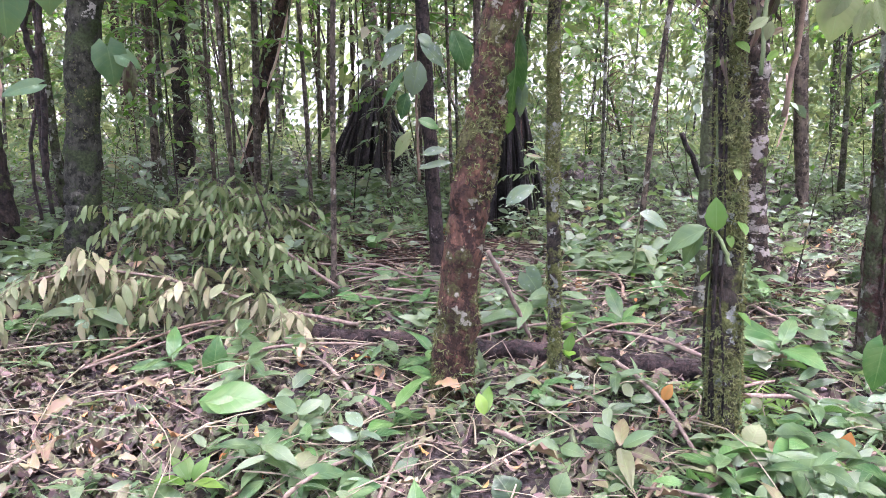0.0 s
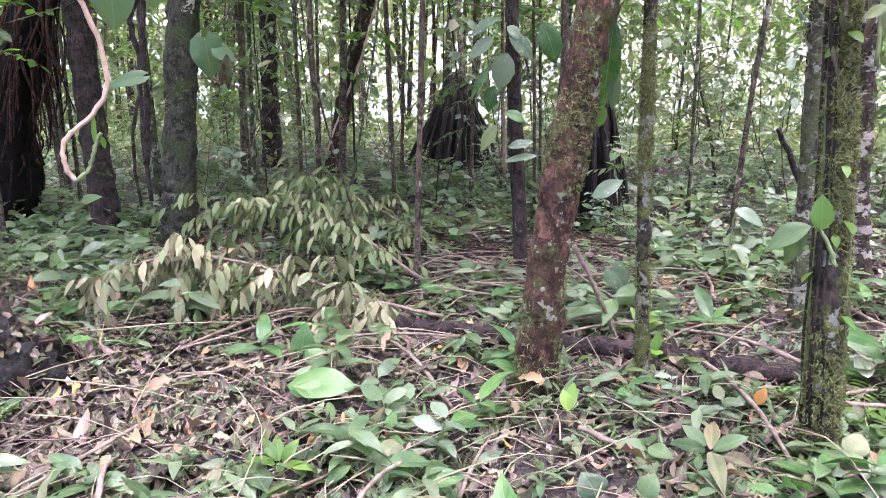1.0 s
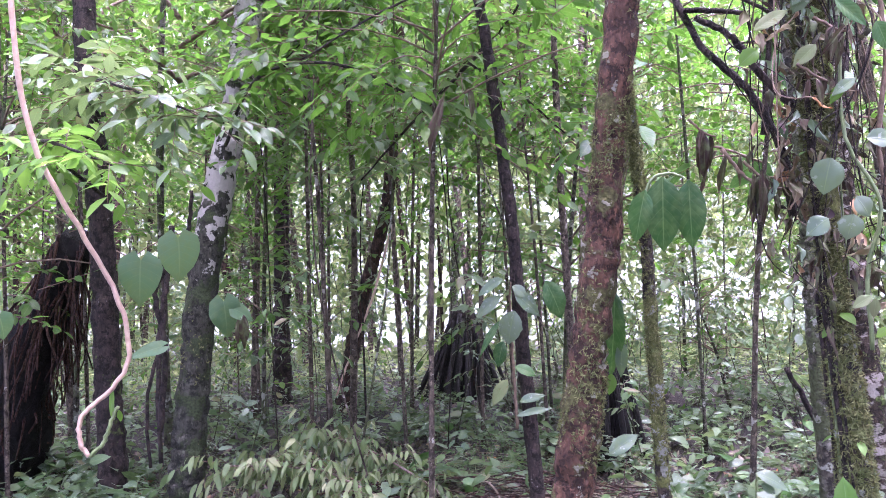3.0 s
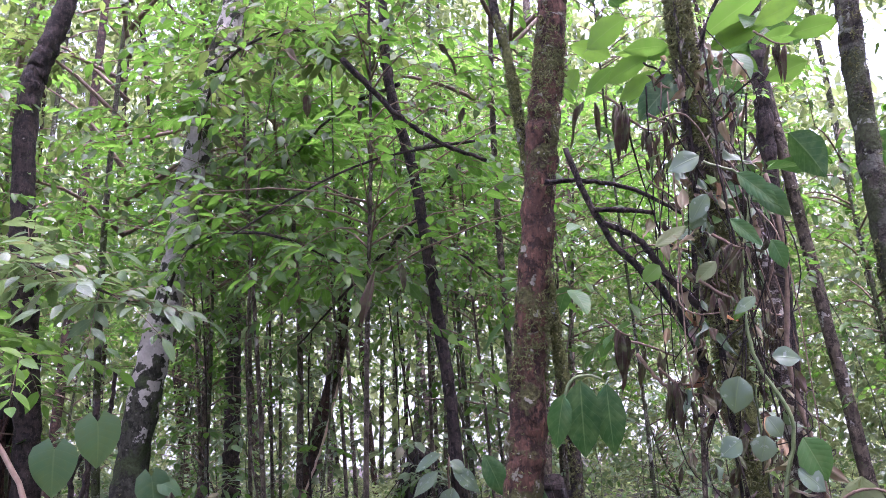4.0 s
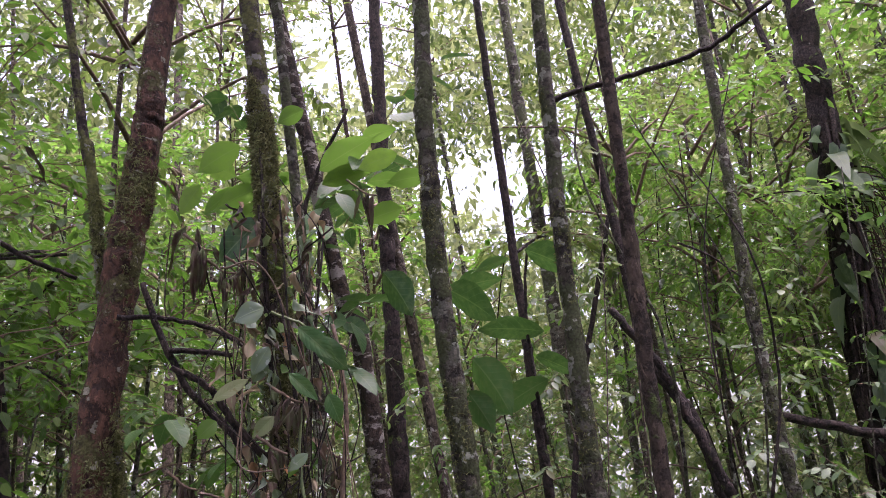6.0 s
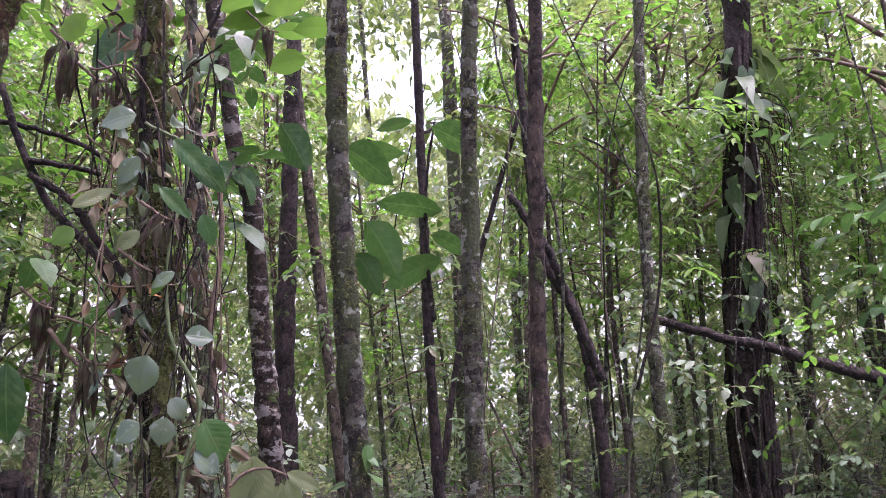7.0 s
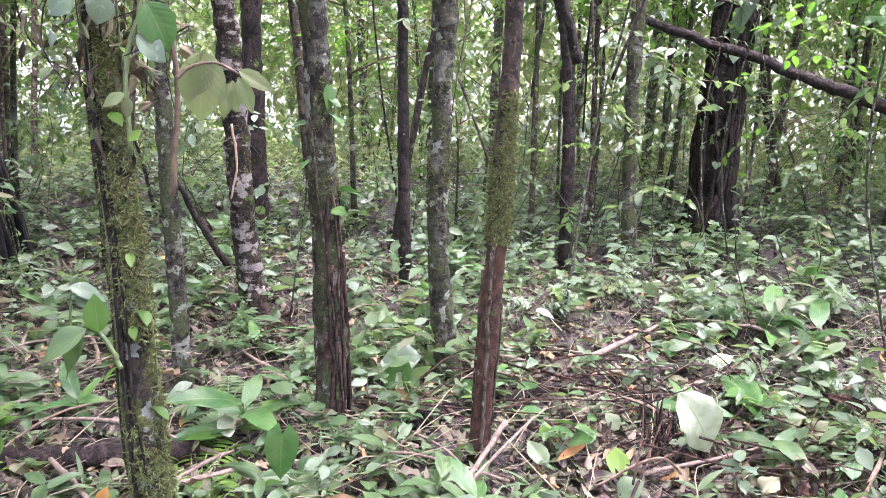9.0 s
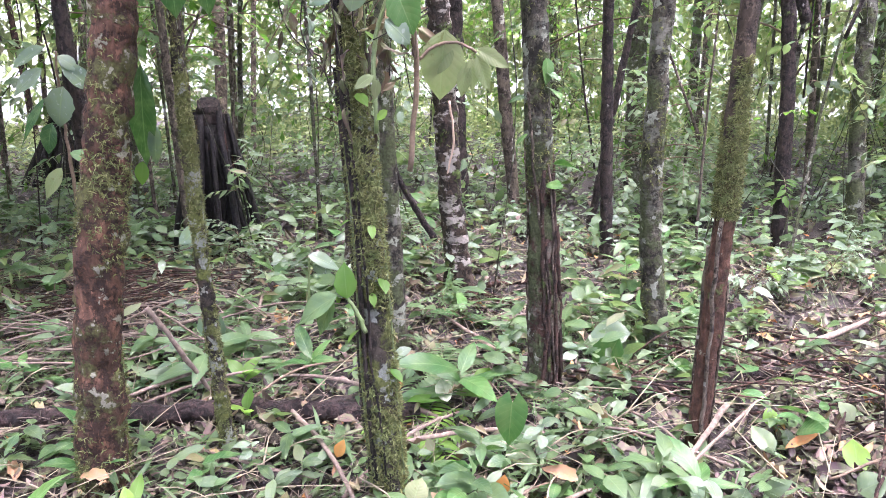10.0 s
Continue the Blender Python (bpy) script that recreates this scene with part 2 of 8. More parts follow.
BARK_BANDED = bark_material("bark_banded", (0.0165, 0.0120, 0.0083), (0.0562, 0.0390, 0.0270), moss_at=0.58, lichen_at=0.64, lichen=(0.30, 0.275, 0.24), bands=0.75)
BARK_GREEN = bark_material("bark_green", (0.014, 0.012, 0.009), (0.074, 0.066, 0.047), moss=(0.050, 0.060, 0.026), moss_at=0.46, lichen_at=0.585, bands=0.3, lichen=(0.25, 0.265, 0.21))
BARK_FOOT = bark_material("bark_red_foot", (0.014, 0.012, 0.009), (0.072, 0.064, 0.046), moss=(0.050, 0.060, 0.026), moss_at=0.46, lichen_at=0.59, bands=0.28, lichen=(0.24, 0.26, 0.205), foot=((0.011, 0.006, 0.005), (0.075, 0.034, 0.025), 1.15))
BARK_PEEL = bark_material("bark_peeling", (0.0225, 0.0165, 0.0120), (0.0750, 0.0540, 0.0390), moss_at=0.6, lichen_at=0.68, lichen=(0.24, 0.22, 0.18), foot=((0.018, 0.009, 0.006), (0.098, 0.048, 0.030), 1.3))
BARK_RED = bark_material("bark_red", (0.014, 0.0075, 0.0055), (0.055, 0.031, 0.022), moss_at=0.6, lichen_at=0.7)
BARK_DARK = bark_material("bark_dark", (0.010, 0.0075, 0.0068), (0.042, 0.030, 0.025), moss_at=0.6, lichen_at=0.68, lichen=(0.20, 0.19, 0.17))
BARK_PALE = bark_material("bark_pale", (0.0375, 0.0285, 0.0210), (0.1162, 0.0938, 0.0690), moss_at=0.62, lichen_at=0.62, lichen=(0.30, 0.29, 0.25))
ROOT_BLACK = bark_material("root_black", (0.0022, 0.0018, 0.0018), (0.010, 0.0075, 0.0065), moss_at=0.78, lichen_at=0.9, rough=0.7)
ROOT_BROWN = bark_material("root_brown", (0.018, 0.009, 0.007), (0.075, 0.038, 0.026), moss_at=0.74, lichen_at=0.9)
BARK_WET = bark_material("bark_wet", (0.010, 0.007, 0.007), (0.052, 0.032, 0.028), moss_at=0.66, lichen_at=0.74, rough=0.6, relief=0.03)
LITTER_HEAP = leaf_material("leaf_litter_brown", [(0.0, (0.016, 0.009, 0.009)), (0.5, (0.046, 0.027, 0.025)), (1.0, (0.110, 0.070, 0.062))], rough=0.6, glow=0.05, gloss=0.15, through=(0.2, 0.12, 0.08), grey=0.0)
VINE_TAN = plain_material("vine_tan", (0.28, 0.18, 0.125), (0.40, 0.29, 0.22), 30.0, 0.55)
VINE_GREEN = plain_material("vine_green", (0.055, 0.085, 0.03), (0.13, 0.17, 0.06), 30.0, 0.5)
TWIG = plain_material("twig", (0.05, 0.032, 0.02), (0.16, 0.11, 0.07), 40.0, 0.8)
STEM_PALE = plain_material("stem_pale", (0.10, 0.085, 0.05), (0.27, 0.23, 0.15), 30.0, 0.75)
LEAF_TAN = leaf_material("leaf_tan", [(0.0, (0.07, 0.045, 0.035)), (0.5, (0.15, 0.10, 0.07)), (0.85, (0.24, 0.19, 0.12)), (1.0, (0.28, 0.13, 0.07))], rough=0.55, glow=0.15, through=(0.25, 0.17, 0.08), grey=0.0, gloss=0.2)
LEAF_HEART = leaf_material("leaf_heart", [(0.0, (0.040, 0.100, 0.045)), (1.0, (0.080, 0.160, 0.075))], rough=0.36, glow=0.3, veins=24.0, gloss=0.4, grey=0.0)
STICK = plain_material("stick", (0.065, 0.045, 0.034), (0.19, 0.145, 0.11), 40.0, 0.8)
SOIL = plain_material("soil", (0.006, 0.004, 0.004), (0.030, 0.019, 0.017), 34.0, 0.9, 0.05)

# ---------------------------------------------------------------- geometry helpers
RNG = np.random.default_rng(7)


class Geo:
    """Gathers pieces of mesh, and links them as one object."""

    def __init__(self):
        self.v, self.i, self.n, self.uv, self.m, self.count = [], [], [], [], [], 0

    def add(self, verts, faces, uv, slot=0):
        idx = np.concatenate([np.asarray(f) for f in faces])
        self.v.append(np.asarray(verts, float))
        self.i.append(idx + self.count)
        self.n.append(np.array([len(f) for f in faces]))
        self.m.append(np.full(len(faces), slot))
        self.uv.append(np.asarray(uv, float)[idx])
        self.count += len(verts)

    def scatter(self, template, mats, places):
        """Copies of a template (verts, faces, uv), one for each 3 x 3 matrix and place."""
        verts, faces, uv = template
        k, n = len(mats), len(verts)
        if not k:
            return
        idx = np.concatenate([np.asarray(f) for f in faces])
        size = np.array([len(f) for f in faces])
        v = np.einsum("kij,nj->kni", mats, np.asarray(verts)) + np.asarray(places)[:, None, :]
        self.v.append(v.reshape(-1, 3))
        self.i.append((idx[None, :] + (np.arange(k) * n)[:, None]).ravel() + self.count)
        self.n.append(np.tile(size, k))
        self.m.append(np.full(len(size) * k, 0))
        self.uv.append(np.tile(np.asarray(uv)[idx], (k, 1)))
        self.count += k * n

    def mesh(self, name, mat):
        v, i, n, uv = np.concatenate(self.v), np.concatenate(self.i), np.concatenate(self.n), np.concatenate(self.uv)
        me = bpy.data.meshes.new(name)
        me.vertices.add(len(v))
        me.vertices.foreach_set("co", v.astype(np.float32).ravel())
        me.loops.add(len(i))
        me.loops.foreach_set("vertex_index", i.astype(np.int32))
        me.polygons.add(len(n))
        me.polygons.foreach_set("loop_start", np.concatenate(([0], np.cumsum(n)[:-1])).astype(np.int32))
        me.polygons.foreach_set("use_smooth", np.ones(len(n), bool))
        me.uv_layers.new(name="UVMap").data.foreach_set("uv", uv.astype(np.float32).ravel())
        me.update(calc_edges=True)
        for one in mat if isinstance(mat, (list, tuple)) else (mat,):
            me.materials.append(one)
        me.polygons.foreach_set("material_index", np.concatenate(self.m).astype(np.int32))
        return me

    def part(self, name, mat, parent=None, label="", at=None):
        ob = new(name, self.mesh(name, mat))
        if parent is not None:
            ob.parent = parent
        if at is not None:
            ob.matrix_basis = at
        if label:
            tagged(ob, label)
        return ob


def thing(name, label, category, group="", at=(0, 0, 0), kind=""):
    ob = new(name)
    ob.empty_display_size = 0.1
    ob.location = at
    return tagged(ob, label, category, group, kind)


def spline(points, n):
    """n points along a smooth line through the given points."""
    p = np.asarray(points, float)
    if len(p) == 2:
        return p[0] + (p[1] - p[0]) * np.linspace(0, 1, n)[:, None]
    q = np.vstack((2 * p[0] - p[1], p, 2 * p[-1] - p[-2]))
    s = np.linspace(0, len(p) - 1 - 1e-6, n)
    k = s.astype(int)
    u = (s - k)[:, None]
    a, b, c, d = q[k], q[k + 1], q[k + 2], q[k + 3]
    return 0.5 * (2 * b + (c - a) * u + (2 * a - 5 * b + 4 * c - d) * u ** 2 + (3 * b - a - 3 * c + d) * u ** 3)


def tube(points, radii, sides=8, rough=0.0, rng=RNG, flute=0.0):
    """A stem along points: rings of an uneven outline, with closed ends."""
    p, m = np.asarray(points, float), len(points)
    r = np.broadcast_to(np.asarray(radii, float), (m,))
    d = np.gradient(p, axis=0)
    d /= np.linalg.norm(d, axis=1)[:, None] + 1e-9
    side = np.cross(d, (0.31, 0.95, 0.05))
    side /= np.linalg.norm(side, axis=1)[:, None] + 1e-9
    up = np.cross(side, d)
    a = np.linspace(0, 2 * np.pi, sides, endpoint=False)
    rr = np.repeat(r[:, None], sides, 1)
    if rough:
        w = rng.normal(0, 1, (m, sides))
        w = (w + np.roll(w, 1, 1) + np.roll(w, 1, 0)) / 1.7
        rr = rr * (1 + rough * w)
    if flute:
        rr = rr * (1 + flute * np.sin(5 * a + 1.3)[None, :] * np.linspace(1, 0.2, m)[:, None])
    v = p[:, None] + rr[..., None] * (np.cos(a)[None, :, None] * side[:, None] + np.sin(a)[None, :, None] * up[:, None])
    v = np.vstack((v.reshape(-1, 3), p[0], p[-1]))
    faces = []
    for k in range(m - 1):
        for j in range(sides):
            j2 = (j + 1) % sides
            faces.append((k * sides + j, k * sides + j2, (k + 1) * sides + j2, (k + 1) * sides + j))
    for j in range(sides):
        j2 = (j + 1) % sides
        faces.append((m * sides, j2, j))
        faces.append((m * sides + 1, (m - 1) * sides + j, (m - 1) * sides + j2))
    return v, faces, np.zeros((len(v), 2)) + 0.2


def leaf_shape(width=0.4, segs=4, fold=0.15, droop=0.2, peak=0.45, heart=0.0, wave=0.0):
    """A leaf blade one unit long along +y, face up, folded along its midrib."""
    s = np.linspace(0, 1, segs + 1)
    w = width * 0.5 * (np.sin(np.pi * s ** (np.log(0.5) / np.log(peak)))) ** 0.85
    w[0], w[-1] = width * 0.02, 0.0
    y = s.copy()
    z = -droop * s ** 2
    v, uv = [], []
    for k in range(segs + 1):
        back = heart * (1 - s[k]) ** 4
        dz = wave * np.sin(k * 2.4)
        v += [(-w[k] - 0.35 * heart * (1 - s[k]) ** 3, y[k] - back, z[k] + fold * w[k] + dz), (0, y[k], z[k]), (w[k] + 0.35 * heart * (1 - s[k]) ** 3, y[k] - back, z[k] + fold * w[k] - dz)]
        uv += [(0, s[k]), (0.5, s[k]), (1, s[k])]
    faces = []
    for k in range(segs):
        a, b = 3 * k, 3 * k + 3
        if k == segs - 1:
            faces += [(a, a + 1, b + 1), (a + 1, a + 2, b + 1)]
        else:
            faces += [(a, a + 1, b + 1, b), (a + 1, a + 2, b + 2, b + 1)]
    v = np.array(v)
    if heart == 0:
        v[0], v[2] = v[1], v[1]
        faces[0], faces[1] = (1, 4, 3), (1, 5, 4)
    return v, faces, np.array(uv)


SMALL = (np.array([(0, 0, 0), (-0.2, 0.42, 0.04), (0, 0.45, -0.02), (0.2, 0.42, 0.04), (0, 1, -0.14)]),
         [(0, 2, 1), (0, 3, 2), (1, 2, 4), (2, 3, 4)], np.array([(0.5, 0), (0, 0.45), (0.5, 0.45), (1, 0.45), (0.5, 1)]))
MEDIUM = leaf_shape(0.42, 4, 0.2, 0.22)
SLIM = leaf_shape(0.30, 4, 0.3, 0.35, 0.4, wave=0.015)
WAVY = leaf_shape(0.46, 5, 0.25, 0.4, 0.42, wave=0.03)
TORN = leaf_shape(0.36, 5, -0.15, 0.15, 0.55, wave=0.05)
BROAD = leaf_shape(0.58, 6, 0.18, 0.25, 0.42)
LONG = leaf_shape(0.26, 6, 0.2, 0.3, 0.45)
BLADE = leaf_shape(0.12, 5, 0.3, 0.45, 0.35)
HEART = leaf_shape(0.62, 7, 0.15, 0.2, 0.33, heart=0.22)
STRAND = (np.array([(-0.08, 0, 0), (0.08, 0, 0), (0.11, 0.5, -0.02), (-0.08, 0.55, -0.1), (0.05, 1, -0.4)]), [(0, 1, 2, 3), (3, 2, 4)], np.array([(0.2, 0), (0.8, 0), (0.8, 0.5), (0.2, 0.5), (0.5, 1)]))
CURLED = leaf_shape(0.42, 8, 0.9, 0.4, 0.45, wave=0.085)
OVAL = leaf_shape(0.6, 4, 0.16, 0.2, 0.47)
HOODED = leaf_shape(0.5, 5, 0.35, 0.5, 0.5, wave=0.03)
SCRAP = leaf_shape(0.5, 3, 0.35, 0.45, 0.5, wave=0.04)


def plain_leaf(w, droop):
    """A simple leaf for crowns: six faces round a point on the midrib."""
    v = [(0, 0, 0), (-w * 0.9, 0.3, 0.03), (w * 0.9, 0.3, 0.03), (-w * 0.85, 0.64, -droop * 0.3), (w * 0.85, 0.64, -droop * 0.3), (0, 1, -droop), (0, 0.45, -0.05)]
    return np.array(v), [(0, 2, 6), (2, 4, 6), (4, 5, 6), (5, 3, 6), (3, 1, 6), (1, 0, 6)], np.array([(0.5, 0), (0, 0.3), (1, 0.3), (0, 0.64), (1, 0.64), (0.5, 1), (0.5, 0.45)])


CROWN, CROWN_OVAL, CROWN_SLIM = plain_leaf(0.21, 0.2), plain_leaf(0.28, 0.15), plain_leaf(0.14, 0.3)


def turns(fwd, up, size):
    """Matrices that lay a leaf along fwd with its face towards up."""
    f = fwd / (np.linalg.norm(fwd, axis=1)[:, None] + 1e-9)
    s = np.cross(f, up)
    s /= np.linalg.norm(s, axis=1)[:, None] + 1e-9
    u = np.cross(s, f)
    return np.stack((s, f, u), axis=2) * np.asarray(size)[:, None, None]


def unit(v):
    return v / (np.linalg.norm(v, axis=-1, keepdims=True) + 1e-9)


def sprays(leaves, twigs, rng, starts, ways, lengths, per=12, size=0.1, droop=0.5, shape=MEDIUM, thick=0.004, hang=0.0):
    """Leafy twigs: leaves set alternately along each twig, with drooping tips."""
    n = len(starts)
    ways = unit(np.asarray(ways, float))
    sag = np.asarray(lengths)[:, None] * droop
    sidew = unit(np.cross(ways, (0, 0, 1.0)))
    fw, upv, ps, sz = [], [], [], []
    for k in range(per):
        f = (k + 1.0) / per
        q = starts + ways * (np.asarray(lengths)[:, None] * f)
        q[:, 2] -= (sag[:, 0] * f ** 2) * 0.5
        s = 1 if k % 2 else -1
        d = ways * 0.75 + sidew * s * (0.95 if k < per - 1 else 0.1) + rng.normal(0, 0.28, (n, 3))
        d[:, 2] -= 0.25 + 0.35 * f + hang
        fw.append(d), ps.append(q)
        upv.append(np.array((0, 0, 1.0)) + rng.normal(0, 0.35, (n, 3)))
        sz.append(size * rng.uniform(0.6, 1.25, n))
    leaves.scatter(shape, turns(np.concatenate(fw), np.concatenate(upv), np.concatenate(sz)), np.concatenate(ps))
    if twigs is not None:
        for a, w, l in zip(starts, ways, lengths):
            f = np.linspace(0, 1, 3)[:, None]
            q = a + w * l * f
            q[:, 2] -= (l * droop * f[:, 0] ** 2) * 0.5
            twigs.add(*tube(q, np.linspace(thick, thick * 0.4, 3), 3), slot=1)


def ground_height(x, y):
    x, y = np.asarray(x, float), np.asarray(y, float)
    r = np.hypot(x, y)
    far = np.clip((r - 13.0) / 32.0, 0, None)
    h = 0.035 * np.sin(1.7 * x + 0.4) * np.sin(1.3 * y + 1.1) + 0.02 * np.sin(4.1 * x - 2.2 * y) + 0.012 * np.sin(9.0 * x + 5.0 * y) * np.sin(7.3 * y - 3 * x)
    return h - 2.6 * np.minimum(far, 1.0) ** 1.2 - 0.02

# ---------------------------------------------------------------- ground and distance
def build_ground():
    radii = np.concatenate((np.linspace(0.06, 9, 72), np.linspace(9.4, 20, 36), np.linspace(21, 60, 26), (90, 150, 300, 600)))
    na = 180
    a = np.linspace(0, 2 * np.pi, na, endpoint=False)
    x, y = np.outer(radii, np.cos(a)), np.outer(radii, np.sin(a))
    z = ground_height(x, y)
    v = np.vstack((np.stack((x, y, z), -1).reshape(-1, 3), (0, 0, ground_height(0, 0))))
    faces = [(k * na + j, (k + 1) * na + j, (k + 1) * na + (j + 1) % na, k * na + (j + 1) % na) for k in range(len(radii) - 1) for j in range(na)]
    faces += [(len(v) - 1, j, (j + 1) % na) for j in range(na)]
    g = Geo()
    g.add(v, faces, np.zeros((len(v), 2)))
    tagged(g.part("ground", SOIL), "dark damp forest soil under leaf litter", "ground", kind="structure")


build_ground()


def build_backdrop():
    # An added ring that glows evenly for the bright distance between the trunks.
    mat, nt, out = nodes_of("clearing_glow")
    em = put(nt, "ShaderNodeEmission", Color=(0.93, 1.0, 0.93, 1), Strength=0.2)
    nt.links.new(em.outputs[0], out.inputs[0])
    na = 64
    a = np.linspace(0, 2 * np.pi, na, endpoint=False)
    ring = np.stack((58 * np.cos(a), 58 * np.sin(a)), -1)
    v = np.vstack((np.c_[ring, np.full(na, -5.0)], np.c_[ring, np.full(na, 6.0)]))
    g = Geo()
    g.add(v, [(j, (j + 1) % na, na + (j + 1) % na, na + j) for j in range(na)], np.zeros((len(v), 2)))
    tagged(g.part("backdrop", mat), "glowing backdrop for the bright clearing far behind the trees", "backdrop", kind="structure")


build_backdrop()


# ---------------------------------------------------------------- the trees that stand near
def crown_of(parent, top, rng, spread=2.2, n=40, size=0.13, mat=LEAF, low=-1.8, limbs=6, per=12):
    """Limbs and a leafy crown round the top of a stem."""
    leaves = Geo()
    top = np.asarray(top, float)
    tips = []
    for k in range(limbs):
        ang = k * 2.4 + rng.uniform(0, 0.8)
        out_ = np.array((np.cos(ang), np.sin(ang), rng.uniform(0.1, 0.9))) * spread * rng.uniform(0.6, 1.0)
        a = top + (0, 0, rng.uniform(low, 0))
        line = spline([a, a + out_ * 0.5 + (0, 0, 0.15), a + out_], 6)
        wood = Geo()
        wood.add(*tube(line, np.linspace(0.03, 0.008, 6), 5))
        wood.part("limb", TWIG, parent)
        tips += [line[2], line[3], line[4], line[5]]
    tips = np.array(tips)
    pick = rng.integers(0, len(tips), n)
    starts = tips[pick] + rng.normal(0, 0.12, (n, 3))
    ways = unit(starts - top - (0, 0, low * 0.5)) + rng.normal(0, 0.6, (n, 3))
    ways[:, 2] *= 0.5
    sprays(leaves, leaves, rng, starts, ways, rng.uniform(0.45, 1.0, n), per, size, shape=CROWN)
    leaves.part("crown", [mat, TWIG], parent)


def stem(points, r0, r1, sides=14, rough=0.055, flare=1.35, flare_h=0.45, flute=0.0, rng=RNG, seg=0.09):
    p = np.asarray(points, float)
    n = max(10, int(np.linalg.norm(np.diff(p, axis=0), axis=1).sum() / seg))
    line = spline(p, n)
    line += np.c_[rng.normal(0, r0 * 0.05, n), rng.normal(0, r0 * 0.05, n), np.zeros(n)]
    f = np.linspace(0, 1, n)
    rad = r0 + (r1 - r0) * f
    rad *= 1 + (flare - 1) * np.exp(-np.clip(line[:, 2] - line[0, 2], 0, None) / flare_h * 3)
    rad *= 1 + 0.03 * np.sin(line[:, 2] * 3.1 + r0 * 90) + 0.02 * np.sin(line[:, 2] * 7.7 + r0 * 50)
    return line, rad, tube(line, rad, sides, rough, rng, flute)


def tufts(line, rad, rng, n, z0, z1, length, cover_at, mat, parent, puff=1.02, name="moss"):
    """Moss that hangs in small tufts from a stem."""
    g = Geo()
    z = line[:, 2]
    pick = rng.uniform(z0, z1, n)
    # moss keeps to patches
    patch = 1.3 * np.sin(pick * 5.3 + 0.6) + 0.6 * np.sin(pick * 9.7 + 2) + rng.normal(0, 0.5, n)
    a = rng.uniform(0, 2 * np.pi, n)
    keep = patch + 0.9 * np.sin(2 * a + pick * 3) > cover_at
    pick, a = pick[keep], a[keep]
    n = len(pick)
    c = np.stack([np.interp(pick, z, line[:, k]) for k in range(3)], -1)
    r = np.interp(pick, z, rad)
    o = np.stack((np.cos(a), np.sin(a), np.zeros(n)), -1)
    base = c + o * (r * rng.uniform(0.92, puff, n))[:, None]
    for k in range(9):
        d = o * 0.45 + rng.normal(0, 0.9, (n, 3))
        d[:, 2] -= 0.3
        g.scatter(STRAND, turns(d, o + rng.normal(0, 0.5, (n, 3)), length * rng.uniform(0.4, 1.2, n)), base)
    return g.part(name, mat, parent, "hanging tufts of olive moss")


def main_tree(name, label, pts, r, mat, top=11.5, r_top=0.6, crown=True, rng_seed=1, flare=1.35, flute=0.0, moss=None, group="forest trees", n=36, size=0.15, sides=14, leafmat=None):
    rng = np.random.default_rng(rng_seed)
    p = np.asarray(pts, float)
    p[0, 2] = ground_height(p[0, 0], p[0, 1]) - 0.06
    if top > p[-1, 2] + 0.5:
        d = (p[-1] - p[-2]) / max(p[-1, 2] - p[-2, 2], 0.2)
        d[:2] = np.clip(d[:2], -0.12, 0.12)
        p = np.vstack((p, p[-1] + d * (top - p[-1, 2])))
    tree = thing(name, label, "tree", group, at=tuple(p[0]))
    off = p[0].copy()
    line, rad, geo = stem(p - off, r, r * r_top, sides, flare=flare, flute=flute, rng=rng)
    g = Geo()
    g.add(*geo)
    trunk = g.part("trunk", mat, tree)
    if crown:
        crown_of(tree, line[-1], rng, n=n, size=size, mat=leafmat or LEAF_CANOPY)
    if moss:
        tufts(line, rad, rng, *moss[:5], MOSS_TUFT, trunk, *moss[5:])
    return tree, line + off, rad


mossy, mossy_line, mossy_rad = main_tree("mossy_tree", "leaning reddish trunk overgrown with olive moss", [(0.035, 3.44, 0), (0.105, 3.45, 0.77), (0.21, 3.46, 1.44), (0.31, 3.48, 2.12), (0.46, 3.47, 3.3), (0.56, 3.49, 3.96), (0.67, 3.53, 5.0)], 0.1, BARK_MOSSY, rng_seed=3, flare=1.2, moss=(11000, 0.0, 4.5, 0.018, 0.35, 1.05))
main_tree("slender_mossy_tree", "slender stem sheathed in yellow-green moss", [(0.565, 3.5, 0), (0.525, 3.51, 0.8), (0.505, 3.52, 1.5), (0.485, 3.53, 2.08), (0.38, 3.53, 3.32), (0.32, 3.53, 3.93), (0.22, 3.54, 4.6)], 0.034, BARK_SHAGGY, rng_seed=4, flare=1.1, moss=(5600, 0.02, 3.8, 0.014, -0.7, 1.08), sides=10, n=20)
shaggy, shaggy_line, shaggy_rad = main_tree("shaggy_moss_tree", "dark trunk shaggy with moss and climbing plants", [(1.19, 2.93, 0), (1.15, 2.94, 0.6), (1.13, 2.945, 1.1), (1.09, 2.95, 1.7), (1.06, 2.96, 2.6), (1.04, 2.97, 3.4), (1.0, 2.98, 4.45)], 0.066, BARK_SHAGGY, rng_seed=5, flare=1.2, moss=(15000, 0.0, 4.2, 0.022, -0.75, 1.1))
main_tree("lichen_tree", "dark green trunk with white lichen patches", [(-2.98, 5.99, 0), (-2.9, 6.03, 0.6), (-2.78, 6.09, 2.0), (-2.5, 6.23, 3.6), (-2.33, 6.31, 4.81), (-1.95, 6.5, 6.7)], 0.15, BARK_LICHEN, rng_seed=6, flare=1.15, moss=(1500, 0.0, 2.2, 0.02, 0.9))
